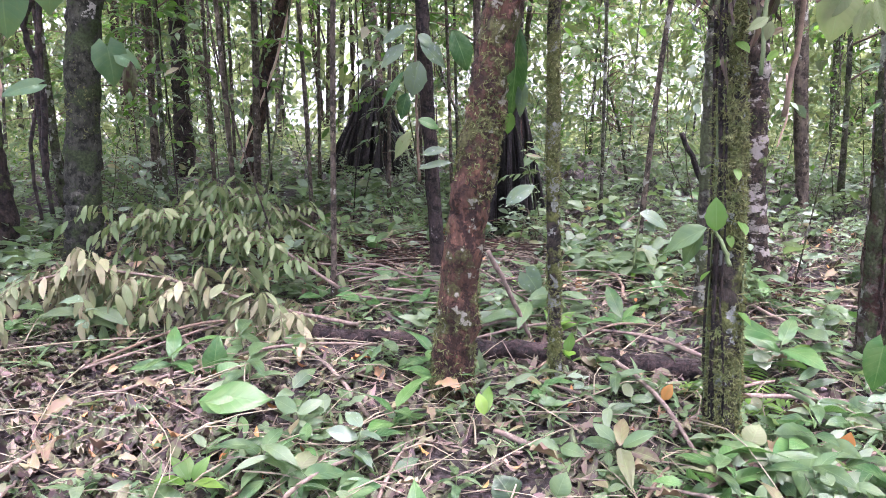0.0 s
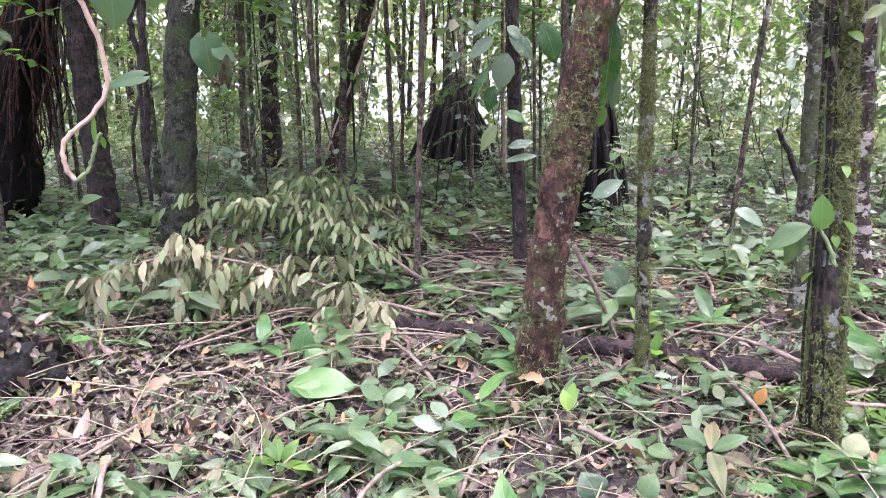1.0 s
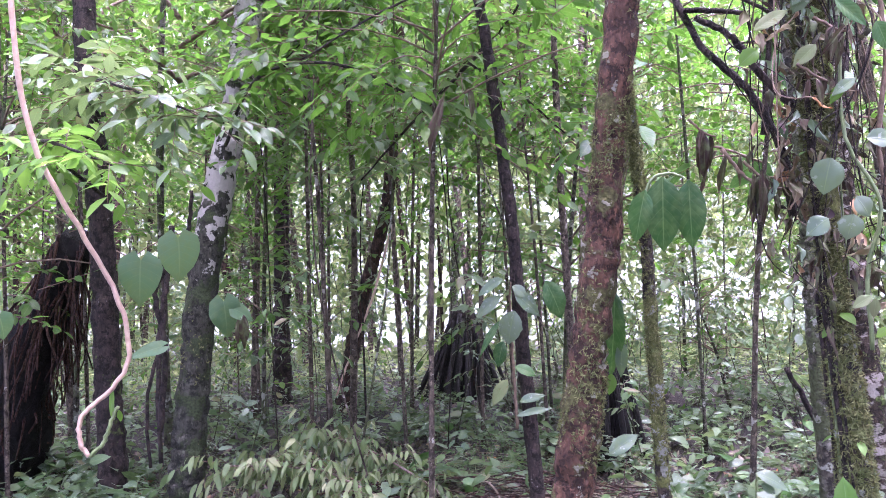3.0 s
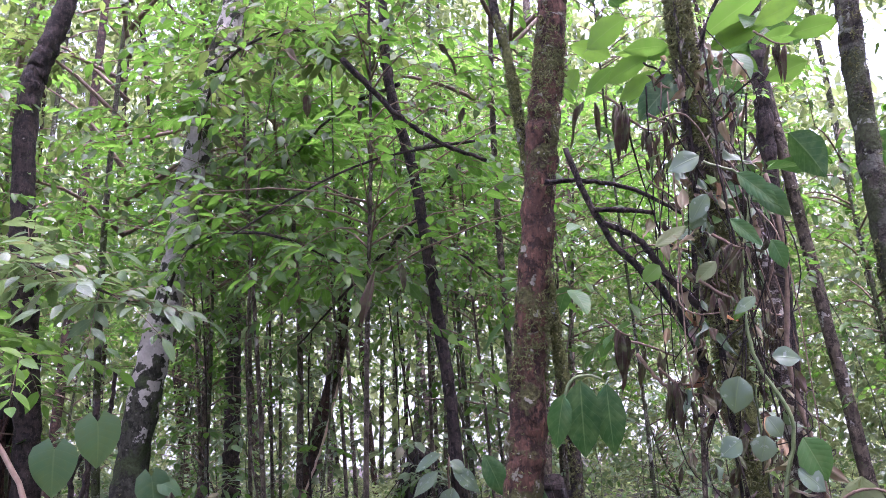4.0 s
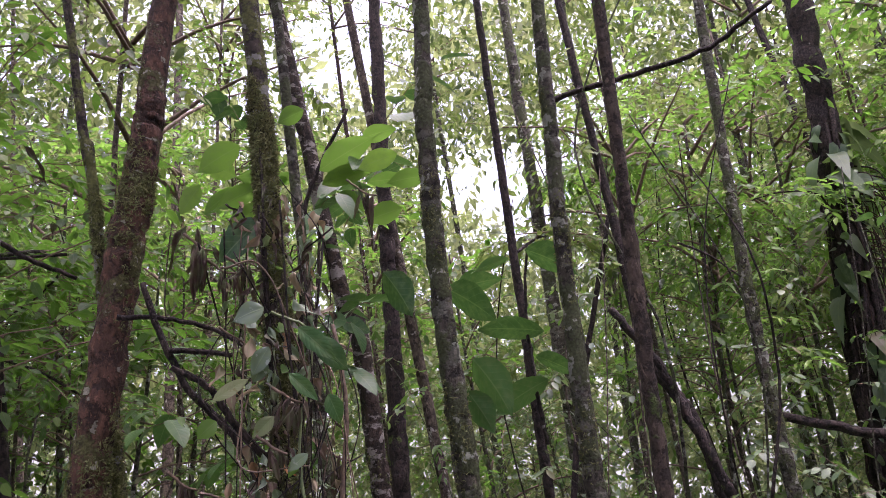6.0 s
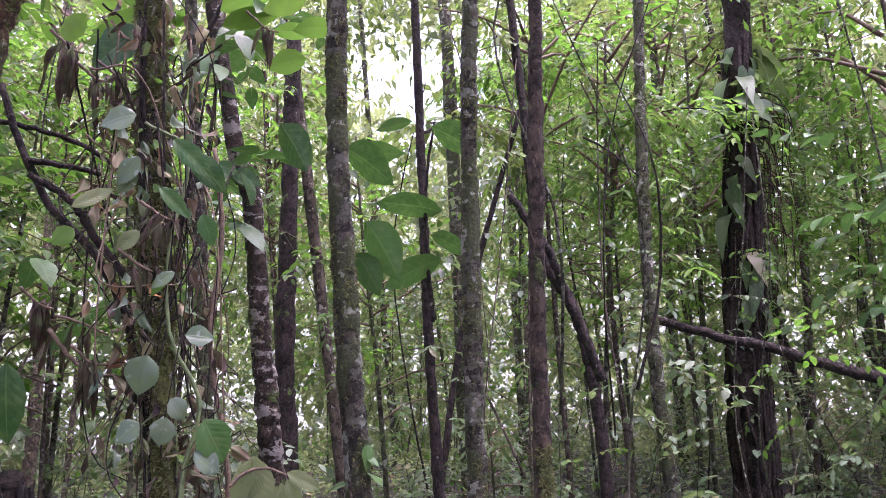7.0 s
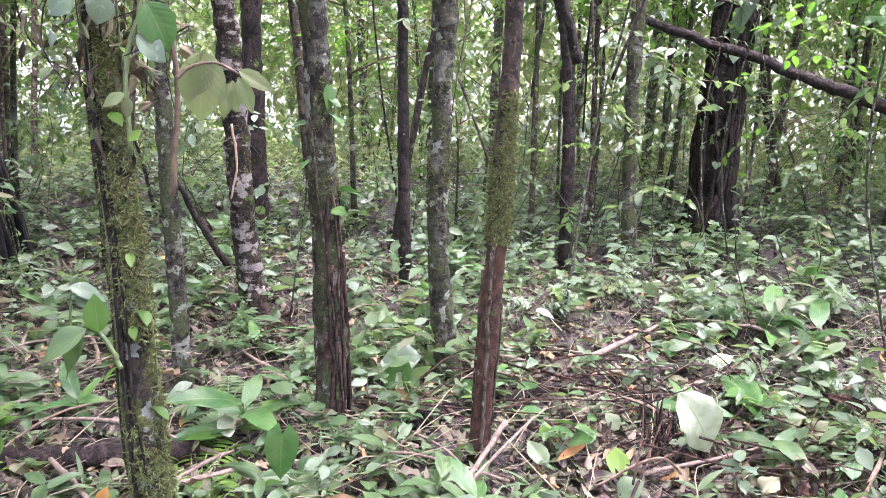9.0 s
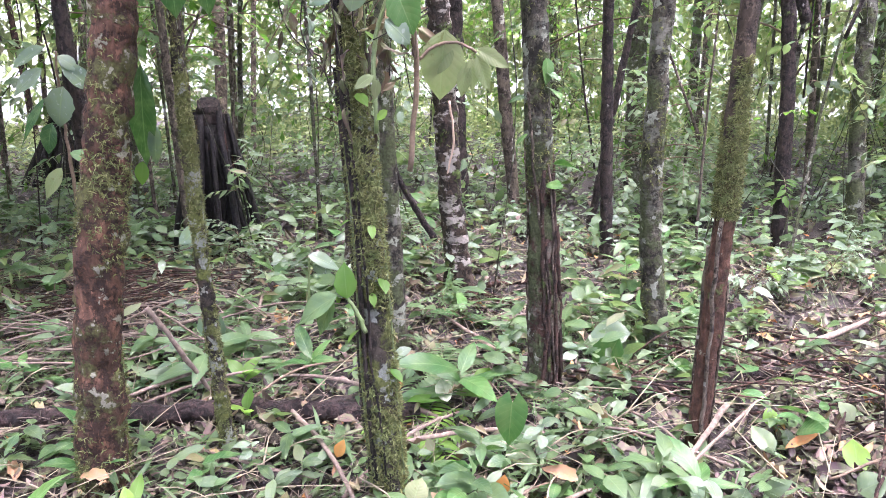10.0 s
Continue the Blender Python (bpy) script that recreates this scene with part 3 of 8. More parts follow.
main_tree("liana_tree", "dark brown trunk beside a root mass", [(-3.53, 5.93, 0), (-3.58, 5.9, 2.02), (-3.7, 5.84, 4.69), (-3.4, 6.0, 6.2)], 0.115, BARK_DARK, rng_seed=7)
main_tree("dark_tree", "dark straight trunk with ferns round its foot", [(-3.97, 11.59, 0), (-3.94, 11.6, 2.1), (-3.9, 11.6, 5)], 0.145, BARK_DARK, rng_seed=8)
main_tree("leaning_red_tree", "leaning red-brown trunk hung with lianas", [(-2.74, 10.37, 0), (-2.4, 10.46, 1.55), (-2.0, 10.5, 3.0), (-1.8, 10.5, 5)], 0.11, BARK_RED, rng_seed=9)
epi, epi_line, epi_rad = main_tree("epiphyte_tree", "thin dark stem bearing broad-leaved epiphytes", [(-0.02, 5.1, 0), (-0.12, 5.1, 1.62), (-0.16, 5.1, 2.3), (-0.3, 5.1, 3.6), (-0.47, 5.07, 4.46), (-0.5, 5.07, 5.62)], 0.05, BARK_DARK, rng_seed=10, sides=10)
main_tree("brown_tree", "pale brown stem with hanging dry fronds", [(1.63, 4.52, 0), (1.58, 4.53, 1.54), (1.57, 4.54, 2.2), (1.5, 4.56, 4)], 0.052, BARK_GREEN, rng_seed=11, sides=10, n=24)
main_tree("banded_tree", "trunk banded with pale lichen above red surface roots", [(2.40, 5.5, 0), (2.31, 5.52, 0.6), (2.26, 5.54, 1.5), (2.2, 5.56, 2.3), (2.12, 5.58, 3.5), (1.95, 5.65, 4.3)], 0.096, BARK_BANDED, rng_seed=12, flare=1.6, flute=0.1, moss=(1200, 0.0, 3.6, 0.022, 1.2))
main_tree("dark_tree", "dark straight trunk standing in undergrowth", [(3.2, 7.98, 0), (3.15, 8.0, 2.2), (3.23, 7.98, 4.5), (3.31, 7.95, 6.8)], 0.115, BARK_DARK, rng_seed=13)
red, red_line, red_rad = main_tree("green_red_tree", "trunk green above with a bare red foot", [(2.19, 3.6, 0), (2.16, 3.62, 0.9), (2.09, 3.65, 2.2), (2.06, 3.66, 3.3), (2.08, 3.65, 4.3), (2.14, 3.62, 5.2)], 0.072, BARK_FOOT, rng_seed=14, flute=0.1, moss=(2200, 1.0, 4.6, 0.02, 0.5))
main_tree("green_tree", "straight grey-green trunk with old leaf scars", [(3.06, 3.87, 0), (2.98, 3.92, 0.93), (2.99, 3.92, 2.3), (3.03, 3.89, 3.8), (3.11, 3.84, 5.44)], 0.068, BARK_GREEN, rng_seed=15, moss=(2600, 0.1, 4.8, 0.02, 0.5))
peel, peel_line, peel_rad = main_tree("peeling_tree", "red-brown trunk with peeling bark and a collar of moss", [(2.59, 2.85, 0), (2.62, 2.82, 1.16), (2.64, 2.81, 2.1), (2.68, 2.78, 3.2), (2.74, 2.73, 4.58)], 0.046, BARK_PEEL, rng_seed=16, flare=1.25, moss=(3600, 1.15, 1.8, 0.02, 0.0, 1.15))
main_tree("bent_tree", "thin brown trunk with a bend", [(5.68, 5.86, 0), (5.61, 5.92, 1.75), (5.5, 6.02, 2.57), (5.25, 6.2, 3.3), (5.2, 6.3, 5)], 0.07, BARK_DARK, rng_seed=17, sides=10)
main_tree("slim_tree", "slim grey trunk in the undergrowth", [(3.87, 5.92, 0), (3.8, 5.96, 2.2), (3.79, 5.96, 4.62)], 0.055, BARK_DARK, rng_seed=18, sides=10)
main_tree("slim_tree", "slim mossy green trunk with small climbers", [(6.45, 5.76, 0), (6.37, 5.84, 1.9), (6.38, 5.83, 3.8), (6.48, 5.74, 6.3)], 0.082, BARK_GREEN, rng_seed=19, sides=10, moss=(1200, 0.1, 5.0, 0.03, 0.6))
big, big_line, big_rad = main_tree("stout_tree", "stout dark tree wrapped in roots and climbers", [(8.44, 6.4, 0), (8.44, 6.4, 1.5), (8.47, 6.36, 2.85), (8.56, 6.25, 4.7), (8.64, 6.15, 7.0)], 0.25, BARK_DARK, rng_seed=20, flare=1.7, flute=0.12, top=11)
main_tree("slanting_tree", "thin black stem slanting between upright trunks", [(4.26, 6.98, 0), (4.63, 6.78, 2.4), (5.28, 6.44, 4.78)], 0.042, BARK_DARK, rng_seed=21, sides=8, crown=False, top=5)
main_tree("far_slim_tree", "slim brown trunk far among shrubs", [(12.1, 7.94, 0), (11.85, 8.31, 1.93), (11.7, 8.5, 4)], 0.09, BARK_DARK, rng_seed=22, sides=10)


LONG2 = leaf_shape(0.34, 5, 0.25, 0.25)


# ---------------------------------------------------------------- saplings, copied
def sapling(name, label, height, rng_seed, crown_low=0.35, spread=1.0, n=60, size=0.11, mat=LEAF, shape=CROWN, per=13, r=0.022):
    rng = np.random.default_rng(rng_seed)
    tree = thing(name, label, "sapling", "understorey saplings")
    bend = rng.normal(0, 0.34, 2)
    pts = [(0, 0, -0.05), (bend[0] * 0.4, bend[1] * 0.4, height * 0.4), (bend[0], bend[1], height * 0.75), (bend[0] * 1.2, bend[1] * 1.4, height)]
    line, rad, geo = stem(pts, r, r * 0.35, 8, rng=rng, seg=0.25)
    leaves, g = Geo(), Geo()
    g.add(*geo)
    g.part("trunk", BARK_PALE if rng_seed % 3 == 1 else BARK_GREEN, tree)
    f = rng.uniform(crown_low, 1.0, n)
    starts0 = np.stack([np.interp(f, np.linspace(0, 1, len(line)), line[:, k]) for k in range(3)], -1)
    ang = rng.uniform(0, 2 * np.pi, n)
    reach = spread * rng.uniform(0.1, 1.0, n) * (1.15 - 0.6 * (f - crown_low) / (1 - crown_low))
    ways = np.stack((np.cos(ang), np.sin(ang), rng.uniform(-0.1, 0.6, n)), -1)
    starts = starts0 + ways * reach[:, None]
    for k in range(0, n, 3):
        leaves.add(*tube(spline([starts0[k], (starts0[k] + starts[k]) / 2 + (0, 0, 0.06), starts[k]], 4), np.linspace(0.009, 0.004, 4), 4), slot=1)
    sprays(leaves, leaves, rng, starts, ways + rng.normal(0, 0.45, (n, 3)), rng.uniform(0.35, 0.8, n), per, size, shape=shape)
    leaves.part("crown", [mat, TWIG], tree)
    return tree


SAPLINGS = [
    sapling("sapling", "leafy understorey sapling with drooping dark green leaves", 5.2, 31, 0.45, 1.15, 92, 0.12, shape=CROWN, per=12),
    sapling("sapling", "tall thin sapling with bright young leaves", 7.0, 32, 0.5, 1.3, 70, 0.105, LEAF_YOUNG),
    sapling("sapling", "bushy sapling with small green leaves", 3.2, 33, 0.22, 0.9, 60, 0.085, shape=CROWN_OVAL),
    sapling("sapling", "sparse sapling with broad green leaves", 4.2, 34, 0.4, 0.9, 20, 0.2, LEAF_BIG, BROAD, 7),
    sapling("sapling", "low bushy shrub with pale green leaves", 1.7, 35, 0.08, 0.75, 62, 0.1, LEAF_HERB, CROWN_OVAL),
    sapling("sapling", "dense sapling with long bright green leaves", 3.6, 36, 0.43, 0.95, 74, 0.13, LEAF_YOUNG, CROWN_SLIM, 10),
    sapling("shrub", "low leafy shrub with dull green leaves", 0.85, 37, 0.2, 0.42, 30, 0.11, LEAF_HERB, CROWN_OVAL, 9, 0.01),
    sapling("shrub", "low leafy shrub with grey-sheened green leaves", 0.7, 38, 0.15, 0.4, 26, 0.13, LEAF_GREY_SHEEN, CROWN, 8, 0.01),
]


def place(kind, x, y, turn, scale=1.0, first={}):
    m = Matrix.Translation((x, y, float(ground_height(x, y)))) @ pose(0, 0, 0, 0, 0, turn) @ Matrix.Scale(scale, 4)
    if kind not in first:
        first[kind] = True
        SAPLINGS[kind].matrix_basis = m
        return SAPLINGS[kind]
    return copy_thing(SAPLINGS[kind], m)


for k, x, y, turn, s in [(0, -0.75, 4.95, 200, 0.98), (0, -1.75, 6.3, 50, 1.1), (0, -0.6, 8.3, 280, 1.15), (0, -3.6, 9.6, 40, 1.1), (0, -2.5, 8.9, 130, 1.05), (0, -1.7, 10.3, 210, 1.2), (0, -4.5, 9.9, 300, 1.1), (0, -0.3, 10.6, 80, 1.2), (0, -3.1, 11.2, 170, 1.2), (0, 0.9, 9.4, 250, 1.1), (0, -1.3, 7.4, 20, 1.0), (0, -4.3, 5.7, 0, 0.95), (5, -4.9, 5.4, 90, 1.0), (5, 7.6, 7.6, 30, 1.3), (5, 9.9, 8.6, 200, 1.4), (0, 0.1, 7.6, 20, 0.9), (0, -2.2, 7.2, 140, 1.1), (2, -4.6, 5.6, 60, 1.25), (0, -4.4, 7.0, 10, 1.0), (1, 0.2, 9.6, 80, 1.0),
                         (1, 1.6, 7.5, 200, 0.9), (3, 1.55, 5.9, 30, 1.15), (0, 3.5, 9.2, 0, 1.15), (1, 6.5, 8.6, 250, 1.0),
                         (2, -5.3, 8.2, 10, 1.2), (1, 8.0, 8.8, 60, 1.1), (0, 10.2, 7.2, 95, 1.1), (2, 6.9, 7.4, 40, 1.3), (2, 0.3, 8.9, 70, 1.3), (2, 1.0, 10.5, 20, 1.4), (2, 4.6, 8.6, 160, 1.3), (2, -3.2, 8.6, 0, 1.1), (4, 9.4, 5.6, 0, 1.0), (4, 5.2, 7.2, 90, 0.9), (2, 10.5, 5.0, 0, 1.2),
                         (0, 11.5, 4.2, 300, 1.0), (5, 10.8, 8.6, 40, 1.5), (0, 12.2, 7.0, 100, 1.2), (1, 13.2, 9.4, 10, 1.2), (2, 11.8, 6.0, 70, 1.6), (0, 14.2, 6.2, 310, 1.3), (5, 12.8, 5.0, 160, 1.5), (2, 13.8, 4.2, 20, 1.6), (3, 7.6, 3.3, 240, 0.8), (1, 12.5, 3.5, 15, 1.0), (4, -5.0, 10.0, 0, 1.0), (4, 2.6, 10.5, 70, 1.1)]:
    place(k, x, y, turn, s)
rng = np.random.default_rng(50)
made = 0
while made < 84:
    ang, r = rng.uniform(-100, 70), np.sqrt(rng.uniform(12.0 ** 2, 27 ** 2))
    if (2.5 < ang < 9 and r < 13) or (5 < ang < 14 and r > 9 and rng.random() < 0.6):
        continue
    x, y = -r * np.sin(radians(ang)), r * np.cos(radians(ang))
    place(int(rng.choice([0, 1, 2, 3, 4, 5], p=[0.2, 0.17, 0.25, 0.05, 0.22, 0.11])), x, y, rng.uniform(0, 360), rng.uniform(0.8, 1.35))
    made += 1
made = 0
while made < 64:
    ang, r = rng.uniform(-75, 52), np.sqrt(rng.uniform(4.6 ** 2, 12.5 ** 2))
    x, y = -r * np.sin(radians(ang)), r * np.cos(radians(ang))
    if -3.2 < x < 1.2 and y < 6.4:
        continue
    place(6 + made % 2, x, y, rng.uniform(0, 360), rng.uniform(0.4, 0.85))
    made += 1


# taller leafy trees of the middle storey
MIDDLE = []
for k, (h, sp, sz, m_) in enumerate([(7.4, 1.7, 0.16, LEAF_CANOPY), (8.6, 1.9, 0.145, LEAF_CANOPY), (6.6, 1.5, 0.17, LEAF)]):
    rng = np.random.default_rng(44 + k)
    t_ = thing("middle_storey_tree", "slender tree with a light green leafy crown", "tree", "middle storey trees")
    line, rad, geo = stem([(0, 0, -0.1), (0.1, 0.1, h * 0.5), (-0.1, 0.15, h)], 0.045, 0.02, 8, rng=rng, seg=0.3)
    gg = Geo()
    gg.add(*geo)
    gg.part("trunk", (BARK_GREEN, BARK_PALE, BARK_PALE)[k], t_)
    crown_of(t_, line[-1], rng, spread=sp, n=85, size=sz, mat=m_, low=-h * 0.45, limbs=12, per=11)
    MIDDLE.append(t_)
# The last twelve are added out of view, to shade the near ground.
for k, (a, r) in enumerate([(48, 9), (40, 7.5), (33, 10), (27, 8.2), (21, 11), (14, 8.0), (1, 9.5), (-3, 7.3), (-5, 11.5), (-20, 12.5), (-41, 9.6), (-45, 10.5),
                            (-50, 11.5), (-56, 13.5), (-64, 11.0), (-74, 10), (-82, 8), (55, 7), (62, 10), (-49, 13.5), (10, 13),
                            (100, 2.6), (135, 2.2), (175, 2.9), (215, 2.3), (250, 3.0), (115, 4.8), (155, 5.0), (195, 4.6), (235, 5.2), (75, 3.6), (-95, 4.2), (270, 6.5)]):
    m = Matrix.Translation((-r * math.sin(radians(a)), r * math.cos(radians(a)), float(ground_height(-r * math.sin(radians(a)), r * math.cos(radians(a)))))) @ pose(0, 0, 0, 0, 0, k * 77) @ Matrix.Scale(0.9 + 0.06 * (k % 5), 4)
    if k < 3:
        MIDDLE[k].matrix_basis = m
    else:
        copy_thing(MIDDLE[k % 3], m)


# ---------------------------------------------------------------- farther forest trees, copied
def far_tree(label, height, r, seed, mat, leafmat):
    rng = np.random.default_rng(seed)
    tree = thing("forest_tree", label, "tree", "forest trees")
    b = rng.normal(0, 0.45, 2)
    line, rad, geo = stem([(0, 0, -0.3), (b[0] * 0.3, b[1] * 0.5, height * 0.4), (b[0], b[1], height)], r, r * 0.5, 8, rng=rng, seg=0.4)
    g = Geo()
    g.add(*geo)
    g.part("trunk", mat, tree)
    crown_of(tree, line[-1], rng, spread=2.5, n=42, size=0.16, mat=leafmat, low=-3.5, limbs=9, per=10)
    return tree


# Pale bark on some far trunks stands for the haze in front of them.
FAR = [far_tree("slim trunk of the farther forest with bark paled for haze", 15.5, 0.08, 61, BARK_PALE, LEAF_CANOPY),
       far_tree("grey-brown trunk of the farther forest", 17.0, 0.11, 62, BARK_GREEN, LEAF_CANOPY),
       far_tree("pale slender trunk of the farther forest", 14.0, 0.055, 63, BARK_PALE, LEAF_CANOPY),
       far_tree("reddish trunk of the farther forest", 16.0, 0.07, 64, BARK_RED, LEAF_CANOPY)]
rng = np.random.default_rng(70)
spots, tries = [], 0
while len(spots) < 165 and tries < 5000:
    tries += 1
    # About three in ten are unseen trees behind, added to dim the near ground.
    behind = rng.random() < 0.3
    ang = rng.uniform(90, 250) if behind else rng.uniform(-110, 90)
    r = np.sqrt(rng.uniform(2.5 ** 2, 16 ** 2)) if behind else np.sqrt(rng.uniform(8.0 ** 2, 34 ** 2))
    x, y = -r * np.sin(radians(ang)), r * np.cos(radians(ang))
    if (r < 19 or not 0 < -ang < 42) and all((x - a) ** 2 + (y - b) ** 2 > 0.6 for a, b in spots):
        spots.append((x, y))
for k, (x, y) in enumerate(spots):
    kind = k % 4
    m = Matrix.Translation((x, y, float(ground_height(x, y)))) @ pose(0, 0, 0, rng.normal(0, 2.5), rng.normal(0, 2.5), rng.uniform(0, 360)) @ Matrix.Scale(rng.uniform(0.8, 1.25), 4)
    if k < 4:
        FAR[k].matrix_basis = m
    else:
        copy_thing(FAR[kind], m)

# ---------------------------------------------------------------- undergrowth and leaf litter
def sector(rng, n, r0, r1, a0=-85, a1=65, power=1.0):
    ang = np.radians(rng.uniform(a0, a1, n))
    r = r0 + (r1 - r0) * rng.uniform(0, 1, n) ** power
    return -r * np.sin(ang), r * np.cos(ang)


def litter(rng, n, r0, r1, size, name, label, mat, shape=CURLED, a0=-85, a1=65):
    g = Geo()
    x, y = sector(rng, n, r0, r1, a0, a1, power=0.8)
    z = ground_height(x, y) + rng.uniform(0.0, 0.025, n)
    fw = np.stack((rng.normal(0, 1, n), rng.normal(0, 1, n), rng.normal(0, 0.22, n)), -1)
    up = np.stack((rng.normal(0, 0.3, n), rng.normal(0, 0.3, n), rng.choice((1, -1), n)), -1)
    g.scatter(shape, turns(fw, up, size * rng.uniform(0.5, 1.3, n)), np.stack((x, y, z + 0.01), -1))
    tagged(g.part(name, mat), label, "leaf litter", kind="stuff")


rng = np.random.default_rng(80)
litter(rng, 2600, 2.6, 5.6, 0.075, "leaf_litter", "crumpled red-brown leaves heaped beside a broken stump", LEAF_DEAD, SCRAP, -82, -46)
litter(rng, 2200, 2.2, 4.8, 0.085, "leaf_litter", "dark purplish leaves heaped on bare damp soil", LEAF_DEAD, CURLED, 14, 56)
litter(rng, 30000, 0.2, 8.0, 0.06, "leaf_litter", "small brown dead leaves and scraps on the soil", LEAF_DEAD, SCRAP)
litter(rng, 5200, 1.2, 9.0, 0.12, "leaf_litter", "brown and purplish dead leaves covering the soil", LEAF_DEAD)
litter(rng, 2600, 1.4, 9.0, 0.09, "leaf_litter", "pale brown dead leaves lying on top of the litter", LITTER_HEAP, SCRAP)
litter(rng, 7500, 1.2, 7.0, 0.038, "leaf_litter", "pale crumbs of dead leaves on the litter", LITTER_HEAP, SCRAP)
litter(rng, 9000, 6.0, 18.0, 0.14, "leaf_litter", "brown dead leaves covering the soil farther off", LEAF_DEAD, SCRAP)
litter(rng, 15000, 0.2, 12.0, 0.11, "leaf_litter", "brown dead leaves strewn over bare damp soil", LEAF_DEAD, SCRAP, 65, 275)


def cover(x, y):
    """How thickly herbs grow: bare soil in front of the wilted branch, dense towards the trees."""
    bare = 0.85 * np.exp(-(np.hypot((x + 2.0) / 1.5, (y - 3.1) / 0.9)) ** 2) + 0.75 * np.exp(-(np.hypot(x - 3.6, y - 2.2) / 0.85) ** 2) + 0.6 * np.exp(-(np.hypot((x - 1.9) / 0.9, (y - 4.6) / 0.6)) ** 2) + 0.6 * np.exp(-(np.hypot((x - 4.2) / 1.3, (y - 3.2) / 0.5)) ** 2)
    bare = bare + 0.9 * np.exp(-(np.hypot(x + 1.0, y - 3.4) / 0.3) ** 2) + 0.6 * np.exp(-(np.hypot((x + 1.4) / 0.7, (y - 2.8) / 0.6)) ** 2)
    f = np.clip((x + 0.75) / 2.25, 0, 1)
    log = np.hypot(x + 0.75 - 2.25 * f, y - 4.15 + 0.55 * f)
    bare = bare + 0.85 * np.exp(-((log - 0.05) / 0.24) ** 2) + 0.6 * np.exp(-(np.hypot((x + 0.4) / 1.2, (y - 5.7) / 0.7)) ** 2)
    patch = np.sin(2.3 * x + 1) * np.sin(1.9 * y) + 0.8 * np.sin(5.3 * x - 2.2 * y + 0.5) * np.sin(4.4 * y + 1.7 * x) + 0.6 * np.sin(9.1 * x + 3.0 * y) * np.sin(8.3 * y - 4.0 * x + 1.0)
    return np.clip(1.0 - bare, 0.04, 1) * np.clip(0.55 + 0.7 * patch, 0.04, 1)


def herbs(rng, n, r0, r1, height, size, name, label, mat, per=6, shape=MEDIUM, power=0.9, flat=0.3, a0=-85, a1=65):
    leaves, stalks = Geo(), Geo()
    x, y = sector(rng, n, r0, r1, a0, a1, power=power)
    keep = rng.random(n) < cover(x, y)
    x, y = x[keep], y[keep]
    n = len(x)
    z = ground_height(x, y)
    h = height * rng.uniform(0.35, 1.2, n)
    lean = rng.normal(0, 0.3, (n, 2))
    fw, up, ps, sz = [], [], [], []
    a0 = rng.uniform(0, 6.28, n)
    for k in range(per):
        f = 0.35 + 0.65 * (k + 1) / per
        a = a0 + k * 2.4 + rng.normal(0, 0.3, n)
        fw.append(np.stack((np.cos(a), np.sin(a), rng.normal(flat * 0.6, 0.35, n)), -1))
        up.append(np.stack((rng.normal(0, 0.5, n), rng.normal(0, 0.5, n), np.ones(n)), -1))
        ps.append(np.stack((x + lean[:, 0] * h * f, y + lean[:, 1] * h * f, z + h * f), -1))
        sz.append(size * np.clip(rng.lognormal(-0.15, 0.48, n), 0.3, min(2.1, 0.17 / size)))
    mats, places = turns(np.concatenate(fw), np.concatenate(up), np.concatenate(sz)), np.concatenate(ps)
    shapes = shape if isinstance(shape, list) else [shape]
    which = np.tile(rng.integers(0, len(shapes), n), per)
    for k, one in enumerate(shapes):
        leaves.scatter(one, mats[which == k], places[which == k])
    # stalks: thin three-sided rods
    rod = (np.array([(-0.5, 0, -0.3), (0.5, 0, -0.3), (0, 0, 0.6), (0, 1, 0)]), [(0, 1, 3), (1, 2, 3), (2, 0, 3)], np.full((4, 2), 0.2))
    d = np.stack((lean[:, 0] * h, lean[:, 1] * h, h), -1)
    m = turns(d, np.tile((1.0, 0.2, 0), (n, 1)), np.ones(n))
    m = m * np.stack((np.full(n, 0.005), h * 1.02, np.full(n, 0.005)), -1)[:, None, :]
    stalks.scatter(rod, m, np.stack((x, y, z), -1))
    bed = thing(name, label, "undergrowth", kind="stuff")
    leaves.part("leaves", mat, bed)
    stalks.part("stalks", VINE_GREEN, bed)


def sky_gap(ang, up):
    """Openings in the canopy, each with its bearing, height and width in degrees."""
    gap = np.zeros_like(ang)
    for a, u, w in ((17.5, 33.0, 3.2), (31.0, 20.0, 3.8), (36.8, 24.5, 2.4), (11.4, 30.5, 1.8), (-8.0, 31.0, 1.6), (-23.0, 31.0, 2.8), (26.5, 21.0, 2.2), (35.8, 19.8, 2.0), (14.7, 13.5, 1.6)):
        gap = np.maximum(gap, 1.15 * np.exp(-(((ang - a) / (w * 1.3)) ** 2 + ((up - u) / (w * 1.4)) ** 2) ** 1.5))
    return gap


